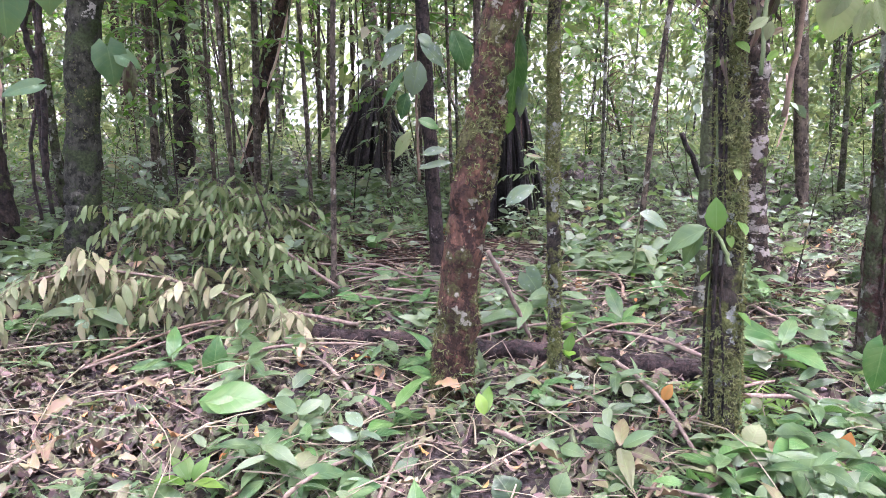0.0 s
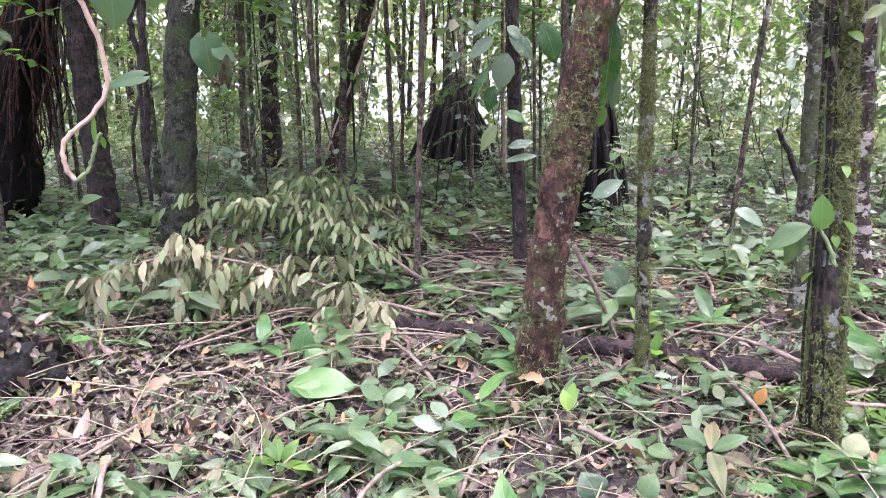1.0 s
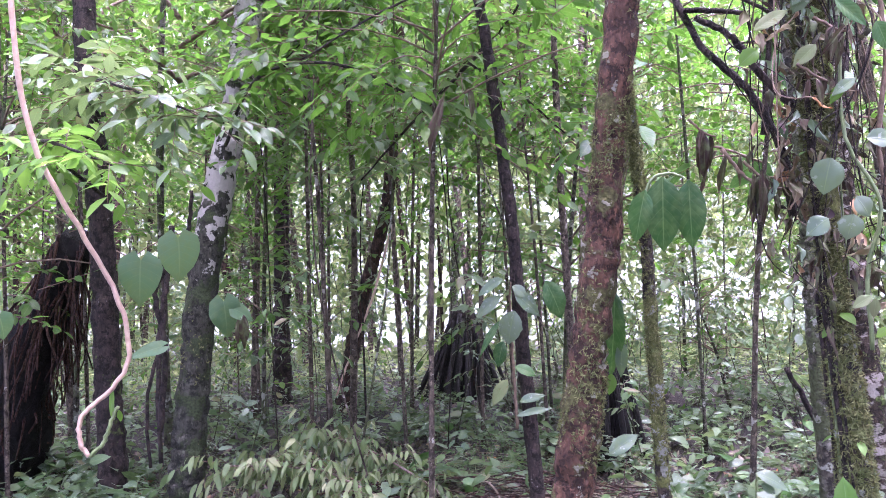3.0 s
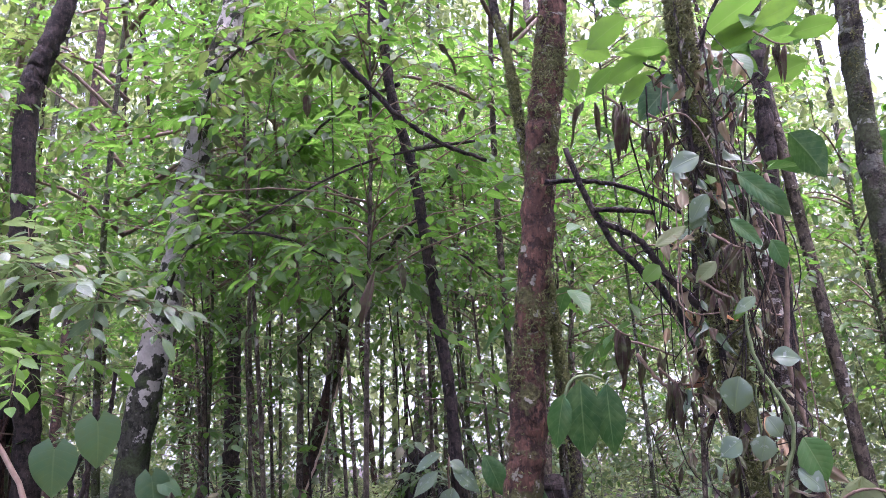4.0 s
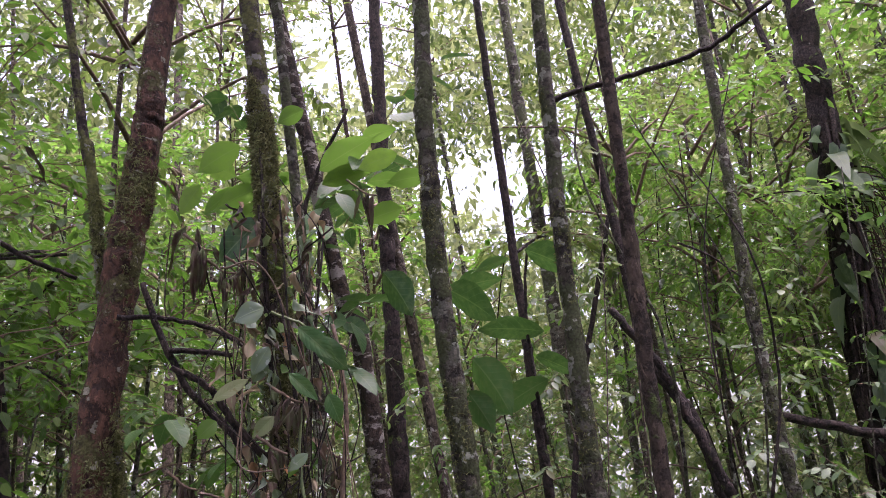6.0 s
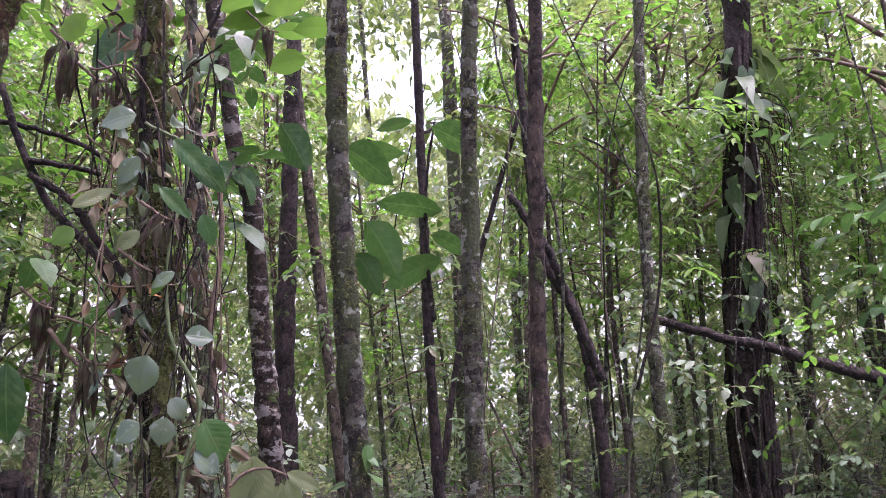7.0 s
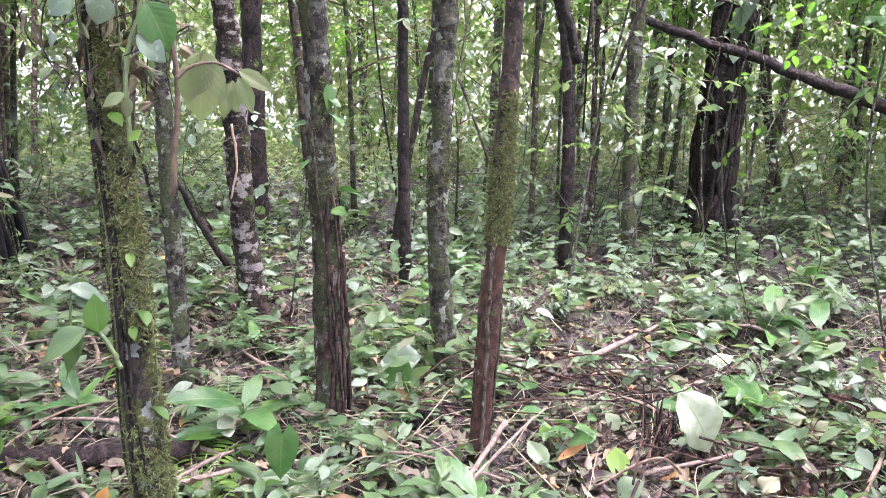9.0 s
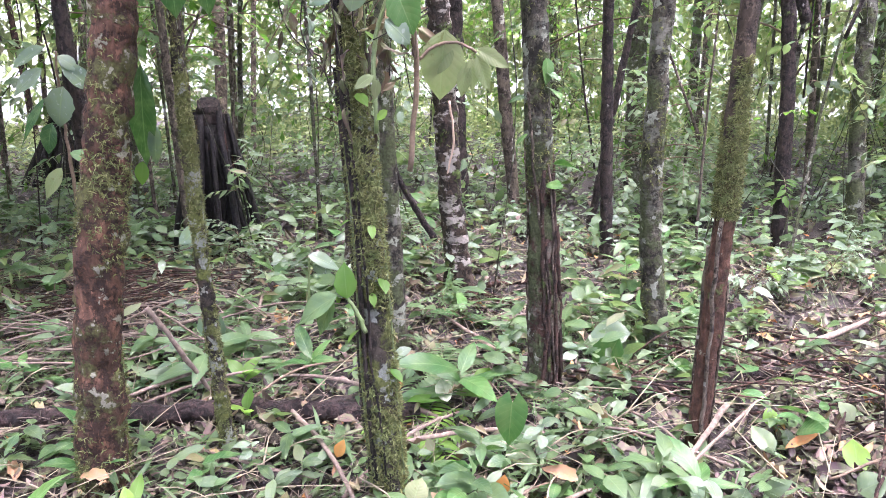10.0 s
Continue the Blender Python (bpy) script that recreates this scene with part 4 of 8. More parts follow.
def distant_woods():
    """The farther woods, a mass of foliage with gaps."""
    rng = np.random.default_rng(95)
    g = Geo()
    n = 8200
    x, y = sector(rng, n - 900, 22, 50, -98, 66)
    # Clusters out of view behind, kept to close off light from that side.
    xb, yb = sector(rng, 900, 22, 50, 66, 262)
    x, y = np.concatenate((x, xb)), np.concatenate((y, yb))
    z = rng.uniform(0, 1, n) ** 1.2 * 21 - 2.0
    ang = np.degrees(np.arctan2(-x, y))
    gap = (z < 2.6) & ((np.abs(ang + 1.0) < 13) | (np.sin(ang * 0.35 + 1.2) + 0.6 * np.sin(ang * 0.9) > 0.75))
    keep = ~(gap & (rng.random(n) < 0.5)) & (rng.random(n) > sky_gap(-ang, np.degrees(np.arctan2(z - 2.0, np.hypot(x, y)))))
    c = np.stack((x, y, z), -1)[keep]
    per = 18
    p = np.repeat(c, per, 0) + rng.normal(0, 1, (len(c) * per, 3)) * (0.9, 0.9, 0.6)
    fw = rng.normal(0, 1, p.shape) - (0, 0, 0.4)
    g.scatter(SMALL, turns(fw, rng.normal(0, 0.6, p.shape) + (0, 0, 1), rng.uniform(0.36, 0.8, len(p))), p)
    tagged(g.part("distant_woods", LEAF_FAR_LIT), "distant mass of forest foliage coloured pale as by haze", "woods", kind="stuff")


distant_woods()


def shrub_layer():
    """Head-high foliage between the farther trunks."""
    rng = np.random.default_rng(96)
    for name, mat, r0, r1, n, h in (("shrub_layer", LEAF_HERB, 9.5, 20, 950, 4.5), ("shrub_layer", LEAF_FAR_LIT, 13, 27, 2100, 6.5), ("shrub_layer", LEAF, 9, 18, 650, 6.5)):
        g = Geo()
        x, y = sector(rng, n, r0, r1, -95, 72, power=0.8)
        z = rng.uniform(0, 1, n) ** 1.2 * h + ground_height(x, y)
        ang = np.degrees(np.arctan2(-x, y))
        wave = np.sin(ang * 0.5 + 1.0) * np.sin(np.hypot(x, y) * 0.7) + 0.5 * np.sin(ang * 1.7)
        keep = (rng.random(n) < 0.62 + 0.35 * wave) & ~((ang > 3) & (ang < 12) & (z < 2.5) & (rng.random(n) < 0.75))
        c = np.stack((x, y, z), -1)[keep]
        per = 34
        p = np.repeat(c, per, 0) + rng.normal(0, 1, (len(c) * per, 3)) * (0.5, 0.5, 0.38)
        fw = rng.normal(0, 1, p.shape) - (0, 0, 0.5)
        g.scatter(SMALL, turns(fw, rng.normal(0, 0.6, p.shape) + (0, 0, 1), rng.uniform(0.07, 0.15, len(p))), p)
        tagged(g.part(name, mat), "head-high green foliage between farther trunks", "shrubs", kind="stuff")


def high_foliage():
    """The outer twigs of crowns high between the trees, with gaps of sky."""
    rng = np.random.default_rng(98)
    for mat, n in ((LEAF_FAR_LIT, 2500), (LEAF_CANOPY, 2600)):
        g = Geo()
        x, y = sector(rng, n, 15, 29, -100, 75)
        z = rng.uniform(4.0, 20.0, n)
        ang, up = np.degrees(np.arctan2(x, y)), np.degrees(np.arctan2(z - 2.0, np.hypot(x, y)))
        wave = np.sin(ang * 0.21 + 0.6) * np.sin(up * 0.3 + 0.4) + 0.6 * np.sin(ang * 0.55 + up * 0.4)
        keep = (rng.random(n) < 0.92 - 0.2 * wave) & (rng.random(n) > sky_gap(ang, up))
        c = np.stack((x, y, z), -1)[keep]
        per = 34
        p = np.repeat(c, per, 0) + rng.normal(0, 1, (len(c) * per, 3)) * (0.6, 0.6, 0.42)
        fw = rng.normal(0, 1, p.shape) - (0, 0, 0.5)
        g.scatter(SMALL, turns(fw, rng.normal(0, 0.6, p.shape) + (0, 0, 1), rng.uniform(0.18, 0.36, len(p))), p)
        tagged(g.part("canopy_foliage", mat), "high green leaves of crowns between the trees", "foliage", kind="stuff")
    # a crown whose light is put into its bright yellow-green leaf colour
    g = Geo()
    x, y = sector(rng, 170, 11, 20, -62, -37)
    c = np.stack((x, y, rng.uniform(3.0, 8.5, 170)), -1)
    p = np.repeat(c, 34, 0) + rng.normal(0, 1, (170 * 34, 3)) * (0.55, 0.55, 0.35)
    g.scatter(SMALL, turns(rng.normal(0, 1, p.shape) - (0, 0, 0.5), rng.normal(0, 0.6, p.shape) + (0, 0, 1), rng.uniform(0.1, 0.22, len(p))), p)
    tagged(g.part("canopy_foliage", LEAF_YOUNG), "crown leaves coloured bright yellow-green as if lit", "foliage", kind="stuff")
    # a second crown, its lit look again given by yellow-green leaves
    g = Geo()
    x, y = sector(rng, 170, 10, 13, 10, 22)
    c = np.stack((x, y, rng.uniform(7.2, 10.0, 170)), -1)
    p = np.repeat(c, 34, 0) + rng.normal(0, 1, (170 * 34, 3)) * (0.5, 0.5, 0.35)
    g.scatter(SMALL, turns(rng.normal(0, 1, p.shape) - (0, 0, 0.5), rng.normal(0, 0.6, p.shape) + (0, 0, 1), rng.uniform(0.1, 0.2, len(p))), p)
    tagged(g.part("canopy_foliage", LEAF_YOUNG), "yellow-green crown with light put into its leaf colour", "foliage", kind="stuff")
    # leaves added overhead, out of view, to shade the near ground
    g = Geo()
    x, y = sector(rng, 420, 0.3, 7.0, -180, 180, 0.6)
    c = np.stack((x, y, rng.uniform(9.0, 12.5, 420)), -1)
    p = np.repeat(c, 34, 0) + rng.normal(0, 1, (420 * 34, 3)) * (0.6, 0.6, 0.3)
    g.scatter(SMALL, turns(rng.normal(0, 1, p.shape) - (0, 0, 0.5), rng.normal(0, 0.6, p.shape) + (0, 0, 1), rng.uniform(0.14, 0.3, len(p))), p)
    tagged(g.part("canopy_foliage", LEAF_CANOPY), "unseen green leaves overhead that shade the near ground", "foliage", kind="stuff")


high_foliage()


shrub_layer()
rng = np.random.default_rng(90)
MIXED = [MEDIUM, SLIM, WAVY, TORN, OVAL]
herbs(rng, 4200, 1.2, 5.5, 0.085, 0.058, "undergrowth", "small green herbs sprouting through leaf litter", LEAF_HERB, 6, MIXED)
herbs(rng, 850, 1.4, 6.5, 0.15, 0.095, "undergrowth", "low broad-leaved green herbs", LEAF_HERB, 5, [BROAD, WAVY, OVAL])
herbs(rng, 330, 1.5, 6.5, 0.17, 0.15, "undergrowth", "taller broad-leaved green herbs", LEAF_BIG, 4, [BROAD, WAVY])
herbs(rng, 260, 1.4, 6.0, 0.12, 0.17, "undergrowth", "long-leaved green herbs on the forest floor", LEAF_HERB, 5, [LONG, SLIM], flat=0.8)
herbs(rng, 1300, 1.4, 5.0, 0.05, 0.16, "undergrowth", "grassy blades among fallen leaves", LEAF_HERB, 5, BLADE, flat=1.0)
herbs(rng, 3400, 4.5, 13.0, 0.26, 0.095, "undergrowth", "dense low shrubs between the trunks", LEAF_HERB, 8, [CROWN, CROWN_OVAL, CROWN_SLIM], 0.8)
herbs(rng, 3600, 5.5, 16.0, 0.34, 0.11, "undergrowth", "dense pale green shrubs between the trunks", LEAF_GREY_SHEEN, 8, [CROWN, CROWN_OVAL, CROWN_SLIM], 0.8)
herbs(rng, 700, 3.8, 10.0, 0.28, 0.09, "undergrowth", "rounded pale green shrubs between the trunks", LEAF_HERB, 6, [OVAL, WAVY], 1.0)
herbs(rng, 900, 5.0, 14.0, 0.40, 0.15, "undergrowth", "broad-leaved shrubs between the trunks", LEAF_HERB, 6, [BROAD, WAVY])
herbs(rng, 300, 4.0, 10.0, 0.33, 0.12, "undergrowth", "grey-sheened green shrubs between the trunks", LEAF_GREY_SHEEN, 5, [OVAL, WAVY])
# The bright leaf colour makes up for light missing on the farther floor.
herbs(rng, 9000, 12.0, 34.0, 0.7, 0.16, "undergrowth", "shrubs of the farther forest floor", LEAF_FAR_LIT, 9, SMALL)
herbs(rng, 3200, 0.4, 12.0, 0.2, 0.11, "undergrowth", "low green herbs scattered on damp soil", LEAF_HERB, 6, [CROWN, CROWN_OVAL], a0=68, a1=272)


def leafy_shoots(seed, n, mat, label, size):
    """Thin shoots with a few leafy twigs, scattered between the trunks."""
    rng = np.random.default_rng(seed)
    leaves, stalks = Geo(), Geo()
    x, y = sector(rng, n, 5.6, 14.0, -78, 55, 0.8)
    for k in range(n):
        h = rng.uniform(0.9, 4.2)
        z0 = float(ground_height(x[k], y[k]))
        b = rng.normal(0, 0.14, (3, 2)) * h
        line = spline([(x[k], y[k], z0 - 0.02), (x[k] + b[0, 0], y[k] + b[0, 1], z0 + h * 0.4), (x[k] + b[1, 0], y[k] + b[1, 1], z0 + h * 0.75), (x[k] + b[1, 0] + b[2, 0], y[k] + b[1, 1] + b[2, 1], z0 + h)], 10)
        stalks.add(*tube(line, np.linspace(0.006, 0.002, 10), 4))
        m = int(3 + h * 1.5)
        starts = line[rng.integers(3, 10, m)]
        ways = rng.normal(0, 1, (m, 3)) * (1, 1, 0.35) + (0, 0, 0.1)
        sprays(leaves, leaves, rng, starts, ways, rng.uniform(0.25, 0.6, m), 9, size, shape=CROWN if k % 2 else CROWN_OVAL, thick=0.003)
    bed = thing("leafy_shoots", label, "undergrowth", kind="stuff")
    leaves.part("leaves", [mat, TWIG], bed)
    stalks.part("stalks", BARK_GREEN, bed)


leafy_shoots(171, 62, LEAF_HERB, "thin leafy shoots with dull green leaves", 0.11)
leafy_shoots(172, 30, LEAF, "thin leafy shoots with deep green leaves", 0.10)
leafy_shoots(173, 30, LEAF_GREY_SHEEN, "thin leafy shoots with grey-sheened green leaves", 0.12)


def fallen_twigs():
    rng = np.random.default_rng(97)
    g = Geo()
    n = 2600
    x, y = sector(rng, n, 1.4, 8.0, power=0.8)
    z = ground_height(x, y)
    for k in range(n):
        l, a = rng.uniform(0.1, 0.75), rng.uniform(0, 6.28)
        d = np.array((np.cos(a), np.sin(a), rng.normal(0.05, 0.15))) * l
        p = np.array((x[k], y[k], z[k] + rng.uniform(0.01, 0.07)))
        g.add(*tube(spline([p - d / 2, p + rng.normal(0, 0.03, 3) * l, p + d / 2], 5), rng.uniform(0.0012, 0.0045) * np.linspace(1, 0.5, 5), 3))
    tagged(g.part("fallen_twigs", STICK), "thin dry twigs lying across the leaf litter", "twigs", kind="stuff")


fallen_twigs()


def dry_stems():
    """Pale dry stems and tan leaves caught on top of the herbs."""
    rng = np.random.default_rng(99)
    g = Geo()
    n = 900
    x, y = sector(rng, n, 1.7, 7.5, power=0.9)
    z = ground_height(x, y)
    for k in range(n):
        l, a = rng.uniform(0.2, 0.9), rng.normal(0.2, 0.9)
        d = np.array((np.cos(a), np.sin(a), rng.normal(0.0, 0.12))) * l
        p = np.array((x[k], y[k], z[k] + rng.uniform(0.05, 0.16)))
        g.add(*tube(spline([p - d / 2 - (0, 0, 0.04), p + rng.normal(0, 0.05, 3) * l, p + d / 2 - (0, 0, 0.04)], 6), rng.uniform(0.0016, 0.005) * np.linspace(1, 0.5, 6), 4))
    tagged(g.part("dry_stems", STEM_PALE), "pale dry stems lying across low herbs", "twigs", kind="stuff")
    g = Geo()
    n = 380
    x, y = sector(rng, n, 1.7, 6.5, power=0.9)
    z = ground_height(x, y) + rng.uniform(0.05, 0.14, n)
    g.scatter(CURLED, turns(rng.normal(0, 1, (n, 3)) * (1, 1, 0.4), np.stack((rng.normal(0, 0.4, n), rng.normal(0, 0.4, n), np.ones(n)), -1), rng.uniform(0.05, 0.16, n)), np.stack((x, y, z), -1))
    tagged(g.part("caught_leaves", LEAF_TAN), "tan and pinkish dead leaves caught on low herbs", "leaf litter", kind="stuff")


dry_stems()

# ---------------------------------------------------------------- single leaves, stems and small things
SHAPE_WIDTH = {id(BROAD): 0.58, id(LONG): 0.26, id(HEART): 0.76, id(CURLED): 0.45, id(MEDIUM): 0.42, id(BLADE): 0.12, id(OVAL): 0.6, id(HOODED): 0.5}


def fine_leaf(width, seed, segs=10, cols=3, fold=0.2, droop=0.25, peak=0.45, heart=0.0, ribs=9, quilt=0.012, wave=0.02, tip=0.12, nibbled=0.0):
    """A large leaf: two halves folded along the midrib, swollen between the side veins, with an uneven edge and a drawn-out tip."""
    rng = np.random.default_rng(seed)
    s = np.linspace(0, 1, segs + 1)
    body = np.clip(s / (1 - tip), 0, 1)
    w = 0.5 * width * np.sin(np.pi * body ** (np.log(0.5) / np.log(peak))) ** 0.8
    w = np.maximum(w, 0.035 * width * (1 - s) * (s > 0.4))
    w[0], w[-1] = 0.012 * width, 0.0
    bend, twist, ph = rng.normal(0, 0.06), rng.normal(0, 0.12), rng.uniform(0, 6.28)
    u = np.linspace(-1, 1, 2 * cols + 1)
    v, uv = [], []
    for k in range(segs + 1):
        edge = w[k] * (1 + rng.normal(0, 0.035)) - (nibbled * width * max(0.0, rng.normal(-0.6, 1)) if 1 < k < segs - 1 else 0)
        for c in u:
            lobe = heart * (1 - s[k]) ** 3
            x = c * max(edge, 0.0) + c * 0.45 * lobe
            y = s[k] - heart * abs(c) * (1 - s[k]) ** 4
            z = -droop * s[k] ** 2 + fold * abs(c) * w[k] - 0.35 * fold * c * c * w[k] + twist * c * w[k] * s[k]
            z += quilt * abs(np.sin(np.pi * (ribs * (s[k] - 0.2 * abs(c))))) * (1 - (2 * abs(abs(c) - 0.5)) ** 2)
            z += wave * abs(c) ** 2 * np.sin(9 * s[k] + ph + (1.7 if c > 0 else 0))
            v.append((x + bend * s[k] ** 2, y, z))
            uv.append((0.5 + 0.5 * c, s[k]))
    n = len(u)
    faces = [(k * n + j, k * n + j + 1, (k + 1) * n + j + 1, (k + 1) * n + j) for k in range(segs) for j in range(n - 1)]
    return np.array(v), faces, np.array(uv)


FINE = {id(BROAD): [fine_leaf(0.58, 300 + k, nibbled=0.02 * (k % 3 == 2), fold=0.1 + 0.08 * k) for k in range(5)],
        id(LONG): [fine_leaf(0.26, 310 + k, fold=0.3, droop=0.35, wave=0.012, quilt=0.006) for k in range(4)],
        id(HEART): [fine_leaf(0.62, 320 + k, heart=0.2, peak=0.33, ribs=6, quilt=0.02) for k in range(3)],
        id(OVAL): [fine_leaf(0.6, 330 + k, peak=0.48, tip=0.06) for k in range(3)],
        id(HOODED): [fine_leaf(0.5, 340 + k, fold=0.4, droop=0.5, wave=0.05, nibbled=0.03) for k in range(3)],
        id(CURLED): [fine_leaf(0.42, 350 + k, fold=0.9, droop=0.4, wave=0.09, quilt=0.03, nibbled=0.04) for k in range(4)]}


def settle(owner, place_):
    """A thing's origin goes to its first part."""
    if not owner.children:
        owner.location = place_
    return np.array(owner.location)


def leaf_on(owner, base, tip, width, mat, shape, facing):
    base, tip = np.array(base, float), np.array(tip, float)
    o = settle(owner, base)
    length = np.linalg.norm(tip - base)
    if mat is LEAF_DRY:
        width *= 0.62
    m = turns((tip - base)[None], np.array(facing, float)[None], np.ones(1))[0]
    k = width / SHAPE_WIDTH[id(shape)]
    m = m * np.array((k, length * 1.04, (k + length) * 0.5))
    g = Geo()
    kinds = FINE.get(id(shape), [shape])
    g.scatter(kinds[int(abs(base[0] * 131 + base[2] * 717 + tip[1] * 53)) % len(kinds)], m[None], (base - o)[None])
    return g.part("leaf", mat, owner)


def rod(owner, name, points, r0, r1, mat, label="", sides=8, rough=0.05):
    o = settle(owner, points[0])
    line = spline(points, max(8, 6 * len(points))) - o
    n = len(line)
    line[1:-1] += np.random.default_rng(n).normal(0, r0 * 0.18, (n - 2, 3))
    g = Geo()
    g.add(*tube(line, np.linspace(r0, r1, n), sides, rough))
    return g.part(name, mat, owner, label)


def root_cone(label, x, y, height, r, n, mat, trunk_r, trunk_top, seed, lean=(0, 0), thick=0.035, head_r=0.1):
    """A palm on stilt roots: a cone of dark roots below a slender trunk."""
    rng = np.random.default_rng(seed)
    z0 = float(ground_height(x, y))
    palm = thing("stilt_root_tree", label, "tree", "forest trees", at=(x, y, z0))
    top = np.array((lean[0], lean[1], height))
    for k in range(n):
        a = 2 * np.pi * k / n + rng.normal(0, 0.12)
        rr = r * rng.uniform(0.7, 1.3)
        foot = np.array((np.cos(a) * rr, np.sin(a) * rr, -0.08))
        head = top + (np.cos(a) * head_r, np.sin(a) * head_r, rng.uniform(-0.22, 0.1) * height)
        mid = (foot * 0.55 + head * 0.45) + np.array((np.cos(a), np.sin(a), 0)) * r * rng.uniform(0.0, 0.14)
        g = Geo()
        g.add(*tube(spline([foot, mid, head], 9), np.linspace(thick * 1.1, thick * 0.8, 9) * rng.uniform(0.7, 1.25), 7, 0.08))
        g.part("root", mat, palm)
    core = Geo()
    core.add(*tube(spline([(0, 0, -0.1), top * 0.5, top * 0.97], 12), np.linspace(r * 0.6, head_r, 12), 20, 0.12, rng, 0.15))
    core.part("root_core", mat, palm)
    for k in range(n):
        a = 2 * np.pi * (k + 0.5) / n + rng.normal(0, 0.15)
        way = np.array((np.cos(a), np.sin(a), 0))
        f0, f1 = rng.uniform(0.75, 1.05), rng.uniform(0.0, 0.35)
        edge = lambda f: top * f + way * (r * 0.74 + (head_r * 1.1 - r * 0.74) * f)
        strand = Geo()
        strand.add(*tube(spline([edge(f0), edge((f0 + f1) / 2) + rng.normal(0, 0.03, 3), edge(f1) + rng.normal(0, 0.05, 3)], 7), np.linspace(0.4, 0.25, 7) * thick * rng.uniform(0.6, 1.4), 5, 0.05))
        strand.part("rootlet", mat if k % 4 else ROOT_BROWN, palm)
    line, rad, geo = stem([top - (0, 0, 0.25 * height), top * 1.02, (top[0] * 1.1, top[1], trunk_top)], trunk_r, trunk_r * 0.8, 10, rng=rng, flare=1.0)
    g = Geo()
    g.add(*geo)
    g.part("trunk", BARK_DARK, palm)
    return palm


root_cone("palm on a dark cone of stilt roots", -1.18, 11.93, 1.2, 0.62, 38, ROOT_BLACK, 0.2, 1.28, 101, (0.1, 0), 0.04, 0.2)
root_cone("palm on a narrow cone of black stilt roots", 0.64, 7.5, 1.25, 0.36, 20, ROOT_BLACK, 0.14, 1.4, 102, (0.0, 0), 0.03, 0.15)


def root_mass(label, base, top, r, n, seed):
    """A leaning, rotting stem covered with a fringe of fine roots."""
    rng = np.random.default_rng(seed)
    base, top = np.array(base, float), np.array(top, float)
    mass = thing("root_mass", label, "root mass", at=tuple(base))
    d = top - base
    line = spline([(0, 0, -0.1), d * 0.5 + (-0.1, 0, 0.05), d], 16)
    g = Geo()
    g.add(*tube(line, np.linspace(r, r * 0.38, 16), 14, 0.14, rng))
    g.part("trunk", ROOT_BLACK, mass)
    for k in range(n):
        f = rng.uniform(0.25, 1.0)
        a = rng.uniform(0, 2 * np.pi)
        c = np.array([np.interp(f, np.linspace(0, 1, 16), line[:, j]) for j in range(3)])
        s = c + np.array((np.cos(a), np.sin(a), 0.2)) * r * (1 - 0.55 * f)
        e = s + np.array((np.cos(a) * 0.12 - 0.12, np.sin(a) * 0.12, -rng.uniform(0.3, 0.9) * (0.3 + f)))
        e[2] = max(e[2], -0.05)
        g = Geo()
        g.add(*tube(spline([s, (s + e) / 2 + rng.normal(0, 0.06, 3), e], 7), np.linspace(1, 0.6, 7) * rng.uniform(0.006, 0.017), 5))
        g.part("root", ROOT_BROWN, mass)


root_mass("leaning dark root mass fringed with hanging rootlets", (-5.15, 6.7, 0), (-3.95, 6.15, 2.3), 0.36, 150, 103)


